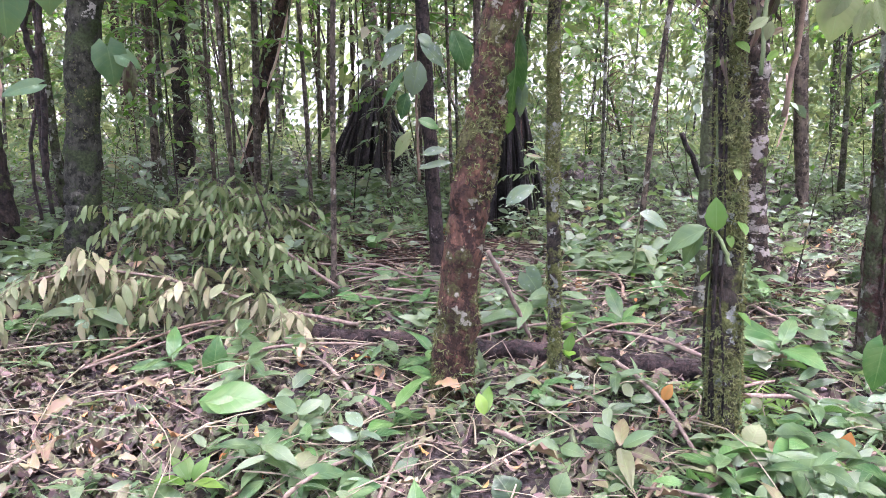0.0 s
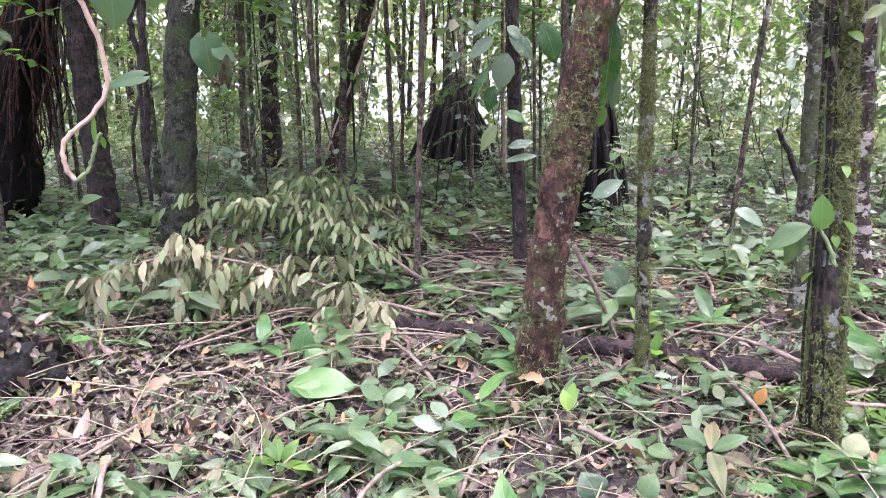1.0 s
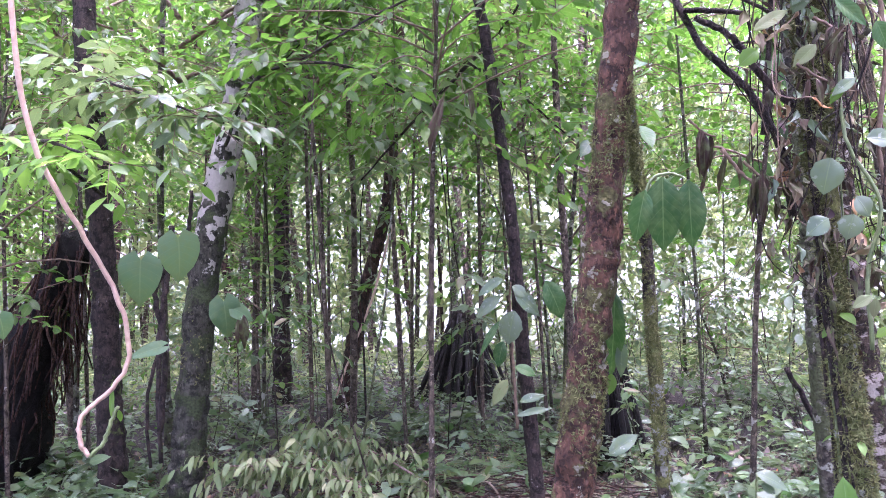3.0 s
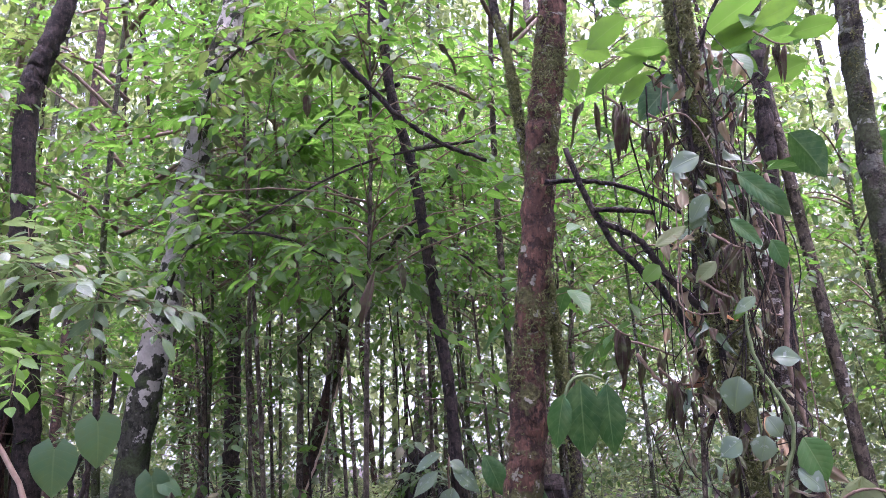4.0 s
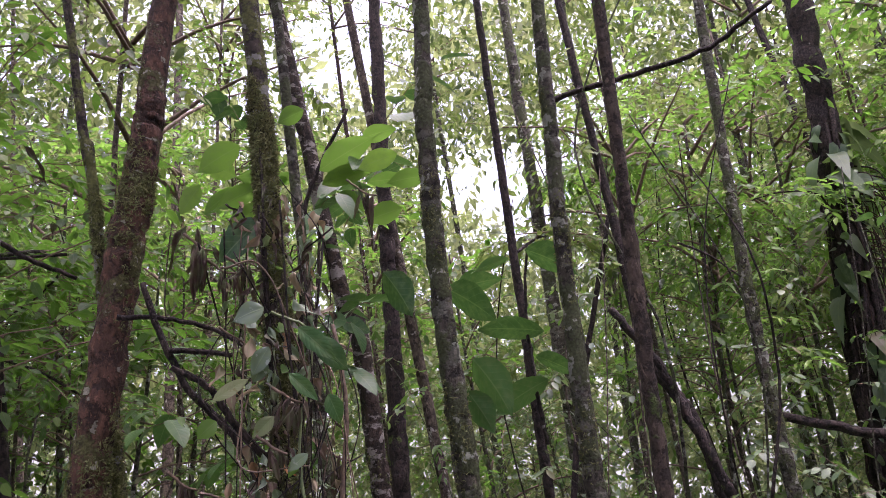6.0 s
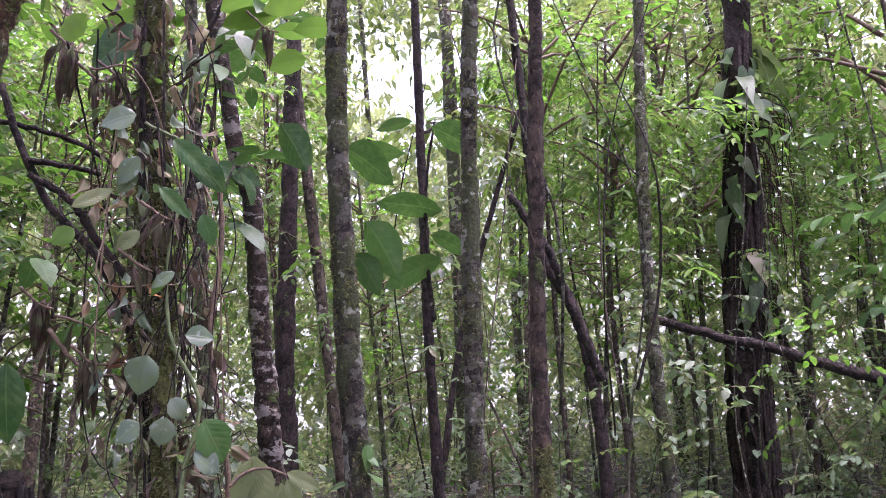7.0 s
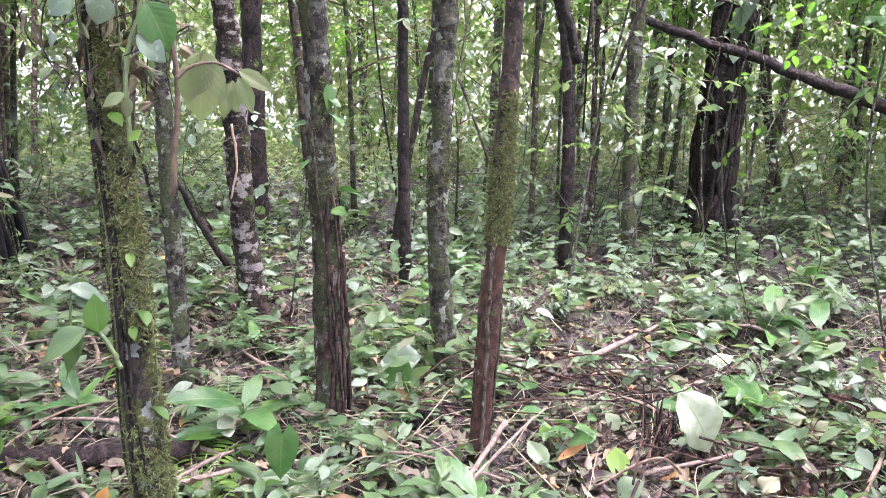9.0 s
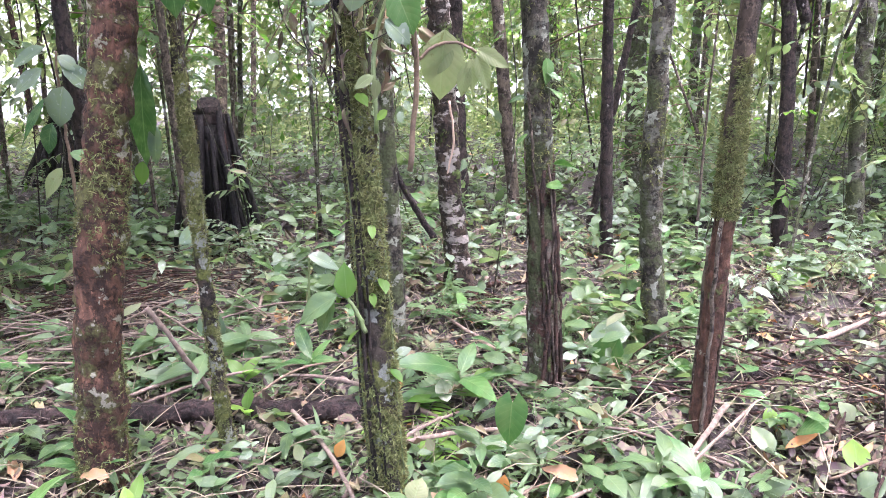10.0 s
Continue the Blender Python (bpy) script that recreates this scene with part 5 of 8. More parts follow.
def mound(label, x, y, r, h, seed, mat, name="rotten_stump", category="stump"):
    """A low, crumbling stump: a lumpy heap with ragged rim, roots and scraps of bark."""
    rng = np.random.default_rng(seed)
    z0 = float(ground_height(x, y))
    st = thing(name, label, category, at=(x, y, z0))
    na, nr = 40, 16
    v, faces = [], []
    for k in range(nr):
        f = k / (nr - 1)
        for j_ in range(na):
            a = 2 * np.pi * j_ / na
            rr = r * (1.35 - 1.3 * f ** 1.6)
            q = Vector((np.cos(a) * rr * 7, np.sin(a) * rr * 7, f * 4 + seed))
            bump = noise.fractal(q, 0.8, 2.2, 4)
            v.append((np.cos(a) * rr * (1 + 0.28 * bump), np.sin(a) * rr * (1 + 0.28 * bump), -0.05 + (h + 0.05) * f ** 0.8 * (1 + 0.4 * bump)))
    faces = [(k * na + j_, k * na + (j_ + 1) % na, (k + 1) * na + (j_ + 1) % na, (k + 1) * na + j_) for k in range(nr - 1) for j_ in range(na)]
    faces.append(tuple(range((nr - 1) * na, nr * na)))
    g = Geo()
    g.add(v, faces, np.zeros((len(v), 2)))
    g.part("stump", mat, st)
    scraps = Geo()
    n = int(900 * r)
    a, f = rng.uniform(0, 6.28, n), rng.uniform(0, 1.2, n)
    p = np.stack((np.cos(a) * r * (1.4 - f), np.sin(a) * r * (1.4 - f), h * np.clip(f, 0, 1) ** 0.8 * rng.uniform(0.8, 1.2, n)), -1)
    scraps.scatter(HOODED, turns(rng.normal(0, 1, (n, 3)), rng.normal(0, 0.7, (n, 3)) + (0, 0, 1), rng.uniform(0.03, 0.1, n)), p)
    tagged(scraps.part("litter", LEAF_DEAD, st), kind="stuff")
    for k in range(14):
        a = rng.uniform(0, 6.28)
        p0 = np.array((np.cos(a) * r * 0.6, np.sin(a) * r * 0.6, h * rng.uniform(0.4, 1.0)))
        p1 = np.array((np.cos(a) * r * rng.uniform(1.2, 2), np.sin(a) * r * rng.uniform(1.2, 2), 0.0))
        g = Geo()
        g.add(*tube(spline([p0, (p0 + p1) / 2 + rng.normal(0, 0.05, 3) + (0, 0, 0.05), p1], 6), np.linspace(0.009, 0.004, 6), 5))
        g.part("root", ROOT_BROWN, st)
    return st


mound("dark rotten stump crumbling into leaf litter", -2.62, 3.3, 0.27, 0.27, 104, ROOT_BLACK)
mound("low mossy stump among twigs", 3.75, 1.98, 0.08, 0.2, 105, BARK_MOSSY)
mound("dark stump beside dry leaves", 4.3, 1.86, 0.12, 0.2, 106, ROOT_BLACK)


def surface_roots(x, y, n, reach, seed, mat, label):
    rng = np.random.default_rng(seed)
    for k in range(n):
        a = 2 * np.pi * k / n + rng.normal(0, 0.3)
        d = np.array((np.cos(a), np.sin(a)))
        l = reach * rng.uniform(0.5, 1.1)
        pts = []
        for f in (0.05, 0.35, 0.7, 1.0):
            q = np.array((x, y)) + d * l * f + rng.normal(0, 0.05, 2) * f
            pts.append((q[0], q[1], float(ground_height(*q)) + 0.07 * (1 - f) ** 2 + 0.015))
        root = thing("surface_root", label, "root", "surface roots")
        rod(root, "root", pts, 0.035, 0.012, mat)


surface_roots(2.40, 5.5, 9, 0.8, 107, ROOT_BROWN, "red-brown surface root at a trunk's foot")
surface_roots(8.44, 6.4, 7, 0.9, 108, ROOT_BROWN, "dark surface root at a stout tree's foot")
surface_roots(3.06, 3.87, 5, 0.3, 109, ROOT_BROWN, "red-brown surface root at a trunk's foot")

# strands that run down the stout tree and the red-footed tree
def strands(parent, line, rad, n, z0, z1, r, mat, seed, wander=0.6):
    rng = np.random.default_rng(seed)
    o = np.array(parent.location)
    for k in range(n):
        a0, a1 = rng.uniform(0, 6.28), rng.normal(0, wander)
        top = rng.uniform(z0 + (z1 - z0) * 0.4, z1)
        z = np.linspace(z0, top, 14)
        c = np.stack([np.interp(z, line[:, 2], line[:, j]) for j in range(3)], -1)
        rr = np.interp(z, line[:, 2], rad)
        a = a0 + a1 * np.linspace(0, 1, 14) + rng.normal(0, 0.08, 14)
        p = c + np.stack((np.cos(a), np.sin(a), 0 * a), -1) * (rr * 1.04 + r * 0.4)[:, None]
        g = Geo()
        g.add(*tube(p - o, np.full(14, r) * rng.uniform(0.6, 1.3), 5, 0.08))
        g.part("climbing_root", mat, parent)


strands(big, big_line, big_rad, 22, 0.0, 6.5, 0.03, BARK_DARK, 111, 0.9)
strands(big, big_line, big_rad, 9, 0.0, 3.0, 0.02, BARK_RED, 118, 0.8)
strands(big, big_line, big_rad, 14, 0.2, 5.5, 0.012, BARK_PALE, 112, 1.5)
strands(red, red_line, red_rad, 12, 0.0, 1.6, 0.007, BARK_PALE, 113, 0.5)
strands(red, red_line, red_rad, 9, 0.0, 1.3, 0.014, BARK_RED, 114, 0.3)
strands(peel, peel_line, peel_rad, 6, 0.0, 1.5, 0.008, BARK_PALE, 115, 0.3)
strands(shaggy, shaggy_line, shaggy_rad, 6, 0.1, 4.0, 0.008, BARK_DARK, 116, 1.2)
strands(shaggy, shaggy_line, shaggy_rad, 2, 0.1, 3.0, 0.004, VINE_GREEN, 117, 0.5)


def small_climber(tree_line, tree_rad, n, z0, z1, size, mat, seed, label, shape=BROAD, hang=False):
    """Leaves of a climber that clings to a trunk."""
    rng = np.random.default_rng(seed)
    plant = thing("trunk_climber", label, "climber", "trunk climbers")
    for k in range(n):
        z = rng.uniform(z0, z1)
        c = np.array([np.interp(z, tree_line[:, 2], tree_line[:, j]) for j in range(3)])
        r = np.interp(z, tree_line[:, 2], tree_rad)
        a = rng.uniform(np.pi * 0.9, np.pi * 2.1)
        o = np.array((np.cos(a), np.sin(a), 0))
        b = c + o * r
        l = size * rng.uniform(0.6, 1.2)
        d = o * (0.25 if hang else 0.9) + rng.normal(0, 0.35, 3) - (0, 0, 1.0 if hang else 0.3)
        leaf_on(plant, b, b + d / np.linalg.norm(d) * l, l * rng.uniform(0.45, 0.62) * (0.55 if hang else 1), mat, shape, o + (0, 0, 0.6))


small_climber(big_line, big_rad, 34, 0.6, 5.5, 0.2, LEAF_GREY_SHEEN, 121, "small pale-leaved climber on a stout dark trunk")
small_climber(big_line, big_rad, 20, 0.6, 6.5, 0.2, LEAF_YOUNG, 122, "small green climber on a stout dark trunk")
small_climber(red_line, red_rad, 9, 1.0, 1.8, 0.12, LEAF_BIG, 123, "small glossy climber on a green trunk")
small_climber(shaggy_line, shaggy_rad, 44, 1.5, 3.6, 0.12, LEAF_DRY, 124, "withered brown climber leaves on a shaggy trunk", CURLED, True)
small_climber(big_line, big_rad, 46, 2.6, 6.0, 0.4, LEAF_HERB, 126, "narrow-leaved epiphytes on a stout dark trunk", BLADE)
small_climber(shaggy_line, shaggy_rad, 22, 0.3, 3.4, 0.07, LEAF_YOUNG, 125, "tiny yellow-green climber leaves on a shaggy trunk", MEDIUM)

def tangle(label, line, rad, z0, z1, n, leaves_n, seed):
    """Dry climbers in a tangle round a trunk."""
    rng = np.random.default_rng(seed)
    t_ = thing("dry_tangle", label, "dry climber")
    for k in range(n):
        z = np.sort(rng.uniform(z0, z1, 4))[::-1]
        a = rng.uniform(0, 6.28) + np.cumsum(rng.normal(0, 0.7, 4))
        c = np.stack([np.interp(z, line[:, 2], line[:, j]) for j in range(3)], -1)
        p = c + np.stack((np.cos(a), np.sin(a), 0 * a), -1) * rng.uniform(0.08, 0.32, 4)[:, None]
        rod(t_, "twig", [tuple(q) for q in p], rng.uniform(0.002, 0.005), 0.002, BARK_DARK if k % 4 else TWIG, sides=5)
    for k in range(leaves_n):
        z, a, r = rng.uniform(z0, z1), rng.uniform(0, 6.28), rng.uniform(0.08, 0.24)
        c = np.array([np.interp(z, line[:, 2], line[:, j]) for j in range(3)]) + (np.cos(a) * r, np.sin(a) * r, 0)
        d = rng.normal(0, 0.4, 3) - (0, 0, 0.8)
        l = rng.uniform(0.04, 0.11)
        leaf_on(t_, c, c + d / np.linalg.norm(d) * l, l * 0.45, (LEAF_DRY, LEAF_TAN, LEAF_DRY, LEAF_DEAD, LEAF_TAN, LEAF_GREY_SHEEN)[k % 6], CURLED, rng.normal(0, 1, 3))


tangle("tangle of dry climbers and withered leaves on a trunk", shaggy_line, shaggy_rad, 1.65, 3.5, 34, 380, 127)


def hanging_roots(label, line, rad, z0, z1, n, seed):
    """Fine roots that hang from a trunk's side."""
    rng = np.random.default_rng(seed)
    t_ = thing("hanging_roots", label, "roots")
    for k in range(n):
        z, a, r = rng.uniform(z0, z1), rng.normal(-0.7, 0.6), rng.uniform(0.05, 0.4)
        c = np.array([np.interp(z, line[:, 2], line[:, j]) for j in range(3)])
        q = np.interp(z, line[:, 2], rad) * 0.9
        o = np.array((np.cos(a), np.sin(a), 0))
        l = rng.uniform(0.4, 1.2)
        rod(t_, "root", [tuple(c + o * q), tuple(c + o * (q + r) - (0, 0, l * 0.25)), tuple(c + o * (q + r) - (0, 0, l) + rng.normal(0, 0.05, 3))], rng.uniform(0.006, 0.014), 0.004, ROOT_BROWN if k % 3 else BARK_DARK, sides=5)


hanging_roots("fringe of fine dark roots hanging from a stout trunk", big_line, big_rad, 3.6, 5.4, 60, 129)


def lianas():
    """Thin lianas that hang between the trees."""
    rng = np.random.default_rng(128)
    for k in range(42):
        a, r = radians(rng.uniform(-75, 48)), rng.uniform(5.2, 13.0)
        x, y, top = -r * np.sin(a), r * np.cos(a), rng.uniform(4.0, 7.0)
        v = thing("liana", "thin dark liana hanging between the trees", "liana", "lianas")
        low = 0.0 if rng.random() < 0.6 else rng.uniform(0.5, 2.0)
        b_ = rng.normal(0, 0.22, (4, 2))
        rod(v, "stem", [(x + b_[0, 0], y + b_[0, 1], float(ground_height(x, y)) + low), (x + b_[1, 0] * 0.6, y + b_[1, 1] * 0.6, low + (top - low) * 0.3), (x + b_[2, 0] * 0.6, y + b_[2, 1] * 0.6, low + (top - low) * 0.65), (x + b_[3, 0] * 1.4, y + b_[3, 1] * 1.4, top)], rng.uniform(0.006, 0.016), 0.006, (BARK_DARK, BARK_GREEN, BARK_PALE)[k % 3], sides=6)


lianas()

# ---------------------------------------------------------------- fallen wood
def fallen(name, label, pts, r0, r1, mat, category="log", group=""):
    ob = thing(name, label, category, group)
    rod(ob, "stem", [(x, y, z + float(ground_height(x, y))) for x, y, z in pts], r0, r1, mat, sides=10, rough=0.09)
    return ob


fallen("fallen_log", "dark red-brown fallen log across the forest floor", [(-0.75, 4.15, 0.05), (0.1, 3.97, 0.06), (0.75, 3.8, 0.05), (1.5, 3.6, 0.04)], 0.05, 0.058, BARK_WET)
fallen("fallen_log", "thin dark fallen log behind the peeling trunk", [(1.5, 3.35, 0.03), (2.41, 3.33, 0.03), (3.11, 3.42, 0.05), (4.6, 3.35, 0.05)], 0.035, 0.04, BARK_WET)
fallen("fallen_log", "pale broken branch resting on the ground", [(0.62, 3.75, 0.06), (0.80, 3.48, 0.02)], 0.025, 0.03, BARK_PALE)
for label, pts, r in [("pale bare stick leaning in the undergrowth", [(0.24, 3.95, 0.62), (0.4, 4.0, 0.3), (0.52, 4.11, 0.02)], 0.014),
                      ("brown stick lying among herbs", [(0.87, 3.65, 0.1), (0.98, 3.2, 0.12), (1.06, 2.7, 0.02)], 0.012),
                      ("pale stick lying in leaf litter", [(-0.89, 5.07, 0.1), (-0.4, 4.87, 0.06)], 0.018),
                      ("tan stick lying among green herbs", [(1.99, 3.66, 0.1), (2.4, 3.07, 0.04)], 0.012),
                      ("pale cut stick lying by the peeling trunk", [(2.77, 2.88, 0.18), (2.31, 2.61, 0.03)], 0.014),
                      ("tan stick lying in low herbs", [(0.22, 2.96, 0.06), (0.65, 2.67, 0.03)], 0.014),
                      ("brown bent stick on leaf litter", [(3.13, 2.34, 0.05), (3.7, 2.3, 0.1), (4.36, 2.35, 0.04)], 0.010),
                      ("thin dark twig on damp litter", [(-1.85, 3.6, 0.05), (-1.6, 3.85, 0.1), (-1.25, 4.25, 0.14)], 0.008),
                      ("thin grey stick across the litter", [(-1.6, 3.3, 0.05), (-0.9, 3.75, 0.09), (-0.2, 3.95, 0.05)], 0.009),
                      ("grey stick lying behind the fallen log", [(-0.3, 4.9, 0.08), (0.6, 5.1, 0.12)], 0.014),
                      ("brown stick between two trunks", [(1.3, 3.2, 0.12), (1.7, 3.25, 0.06), (2.0, 3.1, 0.04)], 0.012),
                      ("brown stick lying behind the trunks", [(3.8, 3.5, 0.1), (5.0, 3.9, 0.1)], 0.02)]:
    fallen("fallen_stick", label, pts, r, r * 0.75, STICK, "stick", "fallen sticks")
rng = np.random.default_rng(130)
for k in range(48):
    a, r = radians(rng.uniform(-68, 42)), rng.uniform(2.3, 7.5)
    x, y, t_, l = -r * np.sin(a), r * np.cos(a), rng.uniform(0, 3.14), rng.uniform(0.4, 1.5)
    dx, dy = np.cos(t_) * l / 2, np.sin(t_) * l / 2
    fallen("fallen_stick", "dry brown stick lying in the undergrowth", [(x - dx, y - dy, 0.03), (x + rng.normal(0, 0.06), y + rng.normal(0, 0.06), rng.uniform(0.05, 0.16)), (x + dx, y + dy, 0.04)], rng.uniform(0.006, 0.016), 0.006, STICK if k % 3 else TWIG, "stick", "fallen sticks")


def wilted_branch(label, pts, seed, n, size, mat, drop):
    """A fallen leafy branch, its leaves pale and hanging."""
    rng = np.random.default_rng(seed)
    br = thing("wilted_branch", label, "branch")
    rod(br, "stem", pts, 0.012, 0.006, STICK)
    o = np.array(br.location)
    line = spline(pts, 40) - o
    leaves = Geo()
    idx = rng.integers(6, 40, n)
    starts = line[idx] + rng.normal(0, 0.02, (n, 3))
    ways = rng.normal(0, 1, (n, 3)) * (0.9, 0.7, 0.35) + (line[-1] - line[0]) * 0.35
    ways[:, 2] += 0.15
    sprays(leaves, leaves, rng, starts, ways, rng.uniform(0.2, 0.5, n), 8, size, drop, shape=LONG2, thick=0.003, hang=0.9)
    leaves.part("foliage", [mat, TWIG], br)


wilted_branch("fallen branch with pale wilted hanging leaves", [(-0.5, 4.24, 0.06), (-0.9, 4.25, 0.14), (-1.28, 4.22, 0.26), (-1.68, 4.16, 0.38), (-2.05, 4.05, 0.44), (-2.4, 3.9, 0.34)], 141, 74, 0.13, LEAF_PALE, 0.9)
wilted_branch("fallen branch with wilted olive leaves", [(-0.7, 4.9, 0.1), (-1.29, 5.2, 0.38), (-1.7, 5.25, 0.5), (-2.2, 5.1, 0.55)], 142, 60, 0.11, LEAF_OLIVE, 0.8)
wilted_branch("fallen leafy branch with grey-green leaves", [(-0.6, 5.6, 0.1), (-1.2, 5.9, 0.4), (-1.9, 6.2, 0.6)], 143, 60, 0.11, LEAF_OLIVE, 0.7)


def broken_palm(label, x, y, seed):
    """A broken palm stump: stiff spikes over a heap of reddish fibres."""
    rng = np.random.default_rng(seed)
    z0 = float(ground_height(x, y))
    st = thing("broken_stump", label, "stump", at=(x, y, z0))
    for k in range(15):
        a, r = rng.uniform(0, 6.28), rng.uniform(0.02, 0.2)
        b = np.array((np.cos(a) * r, np.sin(a) * r, -0.02))
        t_ = b + np.array((rng.normal(0, 0.05), rng.normal(0, 0.05), rng.uniform(0.16, 0.36)))
        g = Geo()
        g.add(*tube(spline([b, t_], 5), np.linspace(0.010, 0.004, 5), 5, 0.06))
        g.part("spike", BARK_DARK, st)
    for k in range(60):
        a, r = rng.uniform(0, 6.28), rng.uniform(0.05, 0.28)
        b = np.array((np.cos(a) * 0.06, np.sin(a) * 0.06, rng.uniform(0.05, 0.2)))
        t_ = np.array((np.cos(a) * r * 1.4, np.sin(a) * r * 1.4, 0.01))
        g = Geo()
        g.add(*tube(spline([b, (b + t_) / 2 + rng.normal(0, 0.03, 3), t_], 5), np.full(5, 0.004), 4))
        g.part("fibre", ROOT_BROWN, st)


def brush_pile(label, x, y, r, n, seed, mat):
    rng = np.random.default_rng(seed)
    pile = thing("brush_pile", label, "brush")
    for k in range(n):
        a, q = rng.uniform(0, 6.28), r * np.sqrt(rng.random())
        p = np.array((x + np.cos(a) * q * 1.5, y + np.sin(a) * q * 0.7, 0))
        p[2] = float(ground_height(p[0], p[1])) + rng.uniform(0.02, 0.22)
        t_ = rng.normal(0, 0.6)
        d = np.array((np.cos(t_), np.sin(t_), rng.normal(0, 0.12))) * rng.uniform(0.2, 0.55)
        rod(pile, "twig", [tuple(p - d), tuple(p + rng.normal(0, 0.05, 3)), tuple(p + d)], rng.uniform(0.003, 0.009), 0.003, mat, sides=5)


brush_pile("heap of dry red-brown twigs and dead branches", -0.5, 5.9, 0.8, 110, 152, ROOT_BROWN)
brush_pile("heap of dry grey-brown twigs on the litter", 0.1, 4.9, 0.6, 50, 153, STICK)
brush_pile("heap of dry twigs beside a broken stump", 3.8, 2.3, 0.45, 34, 154, ROOT_BROWN)
brush_pile("dry twigs along a fallen log", 3.6, 3.2, 0.7, 44, 155, ROOT_BROWN)
broken_palm("broken stump with stiff spikes over reddish fibres", 3.56, 2.5, 151)


def fern(label, x, y, n, length, seed, mat=LEAF_BIG):
    rng = np.random.default_rng(seed)
    z0 = float(ground_height(x, y))
    f = thing("fern", label, "fern", "ferns", at=(x, y, z0))
    for k in range(n):
        a = 2 * np.pi * k / n + rng.normal(0, 0.25)
        d = np.array((np.cos(a), np.sin(a), 0))
        l = length * rng.uniform(0.7, 1.1)
        s = np.linspace(0, 1, 15)
        line = d * (l * s)[:, None] + np.array((0, 0, 1)) * (l * (0.75 * s - 0.65 * s ** 2))[:, None]
        g = Geo()
        g.add(*tube(line, np.linspace(0.004, 0.001, 15), 4), slot=1)
        side = np.array((-d[1], d[0], 0))
        for sg in (-1, 1):
            fw = side * sg + d * 0.45 + rng.normal(0, 0.05, (14, 3))
            g.scatter(LONG, turns(fw, np.tile((0, 0, 1.0), (14, 1)), l * 0.3 * np.sin(np.pi * (0.12 + 0.85 * s[1:]))), line[1:])
        g.part("frond", [mat, VINE_GREEN], f)


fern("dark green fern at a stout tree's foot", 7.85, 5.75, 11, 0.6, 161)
fern("pale fern in the shrubs", 7.1, 6.0, 8, 0.5, 162, LEAF_GREY_SHEEN)
fern("small green fern in low herbs", 0.78, 2.75, 7, 0.3, 163, LEAF_HERB)
fern("green fern among shrubs", 1.75, 4.0, 8, 0.4, 164, LEAF_HERB)
fern("green fern among shrubs", -0.6, 6.9, 8, 0.5, 165, LEAF_HERB)
fern("green fern among shrubs", 4.9, 6.4, 8, 0.5, 166, LEAF_HERB)

# ---------------------------------------------------------------- plants with single large leaves
# epiphyte on the thin dark stem
plant = thing("epiphyte", "epiphyte with glossy grey-sheened green leaves on a thin stem", "epiphyte")
leaf_on(plant, (-0.15, 4.95, 1.59), (-0.22, 4.95, 1.35), 0.164, LEAF_GREY_SHEEN, BROAD, (0.01, -0.50, 0.49))
leaf_on(plant, (-0.22, 4.95, 1.80), (-0.41, 4.93, 1.71), 0.089, LEAF_GREY_SHEEN, BROAD, (0.02, -0.50, 0.47))
leaf_on(plant, (-0.24, 4.94, 1.69), (-0.43, 4.93, 1.55), 0.112, LEAF_GREY_SHEEN, BROAD, (0.02, -0.50, 0.48))
leaf_on(plant, (-0.16, 4.95, 1.75), (-0.05, 4.95, 1.69), 0.089, LEAF_GREY_SHEEN, BROAD, (0.02, -0.50, 0.47))
leaf_on(plant, (-0.15, 4.95, 1.71), (0.04, 4.95, 1.55), 0.119, LEAF_GREY_SHEEN, BROAD, (0.02, -0.50, 0.48))
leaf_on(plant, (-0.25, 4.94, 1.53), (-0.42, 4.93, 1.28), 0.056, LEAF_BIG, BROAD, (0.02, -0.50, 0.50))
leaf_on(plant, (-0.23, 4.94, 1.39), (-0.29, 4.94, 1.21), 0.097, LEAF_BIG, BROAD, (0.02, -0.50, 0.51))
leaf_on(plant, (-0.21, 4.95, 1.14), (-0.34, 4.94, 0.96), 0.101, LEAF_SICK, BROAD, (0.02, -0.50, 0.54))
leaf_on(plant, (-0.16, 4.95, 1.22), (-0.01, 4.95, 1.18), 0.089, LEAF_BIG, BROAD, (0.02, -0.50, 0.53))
leaf_on(plant, (-0.14, 4.95, 0.99), (0.04, 4.95, 1.05), 0.071, LEAF_GREY_SHEEN, BROAD, (0.01, -0.50, 0.55))
leaf_on(plant, (-0.16, 4.95, 0.90), (0.07, 4.95, 0.97), 0.056, LEAF_GREY_SHEEN, BROAD, (0.02, -0.50, 0.56))
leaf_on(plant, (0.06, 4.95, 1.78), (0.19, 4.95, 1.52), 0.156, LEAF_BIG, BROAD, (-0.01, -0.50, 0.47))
rod(plant, "stem", [(-0.16, 5.00, 0.81), (-0.17, 5.00, 1.19), (-0.18, 5.00, 1.55), (-0.17, 5.00, 1.78)], 0.012, 0.006, TWIG)
# big drooping leaves behind the mossy trunk
plant = thing("broad_leaved_climber", "climber with large ribbed drooping green leaves", "climber")
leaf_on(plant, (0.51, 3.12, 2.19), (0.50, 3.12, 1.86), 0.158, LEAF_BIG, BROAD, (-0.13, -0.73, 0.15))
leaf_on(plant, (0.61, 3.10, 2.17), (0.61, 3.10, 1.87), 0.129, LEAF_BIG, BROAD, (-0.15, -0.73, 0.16))
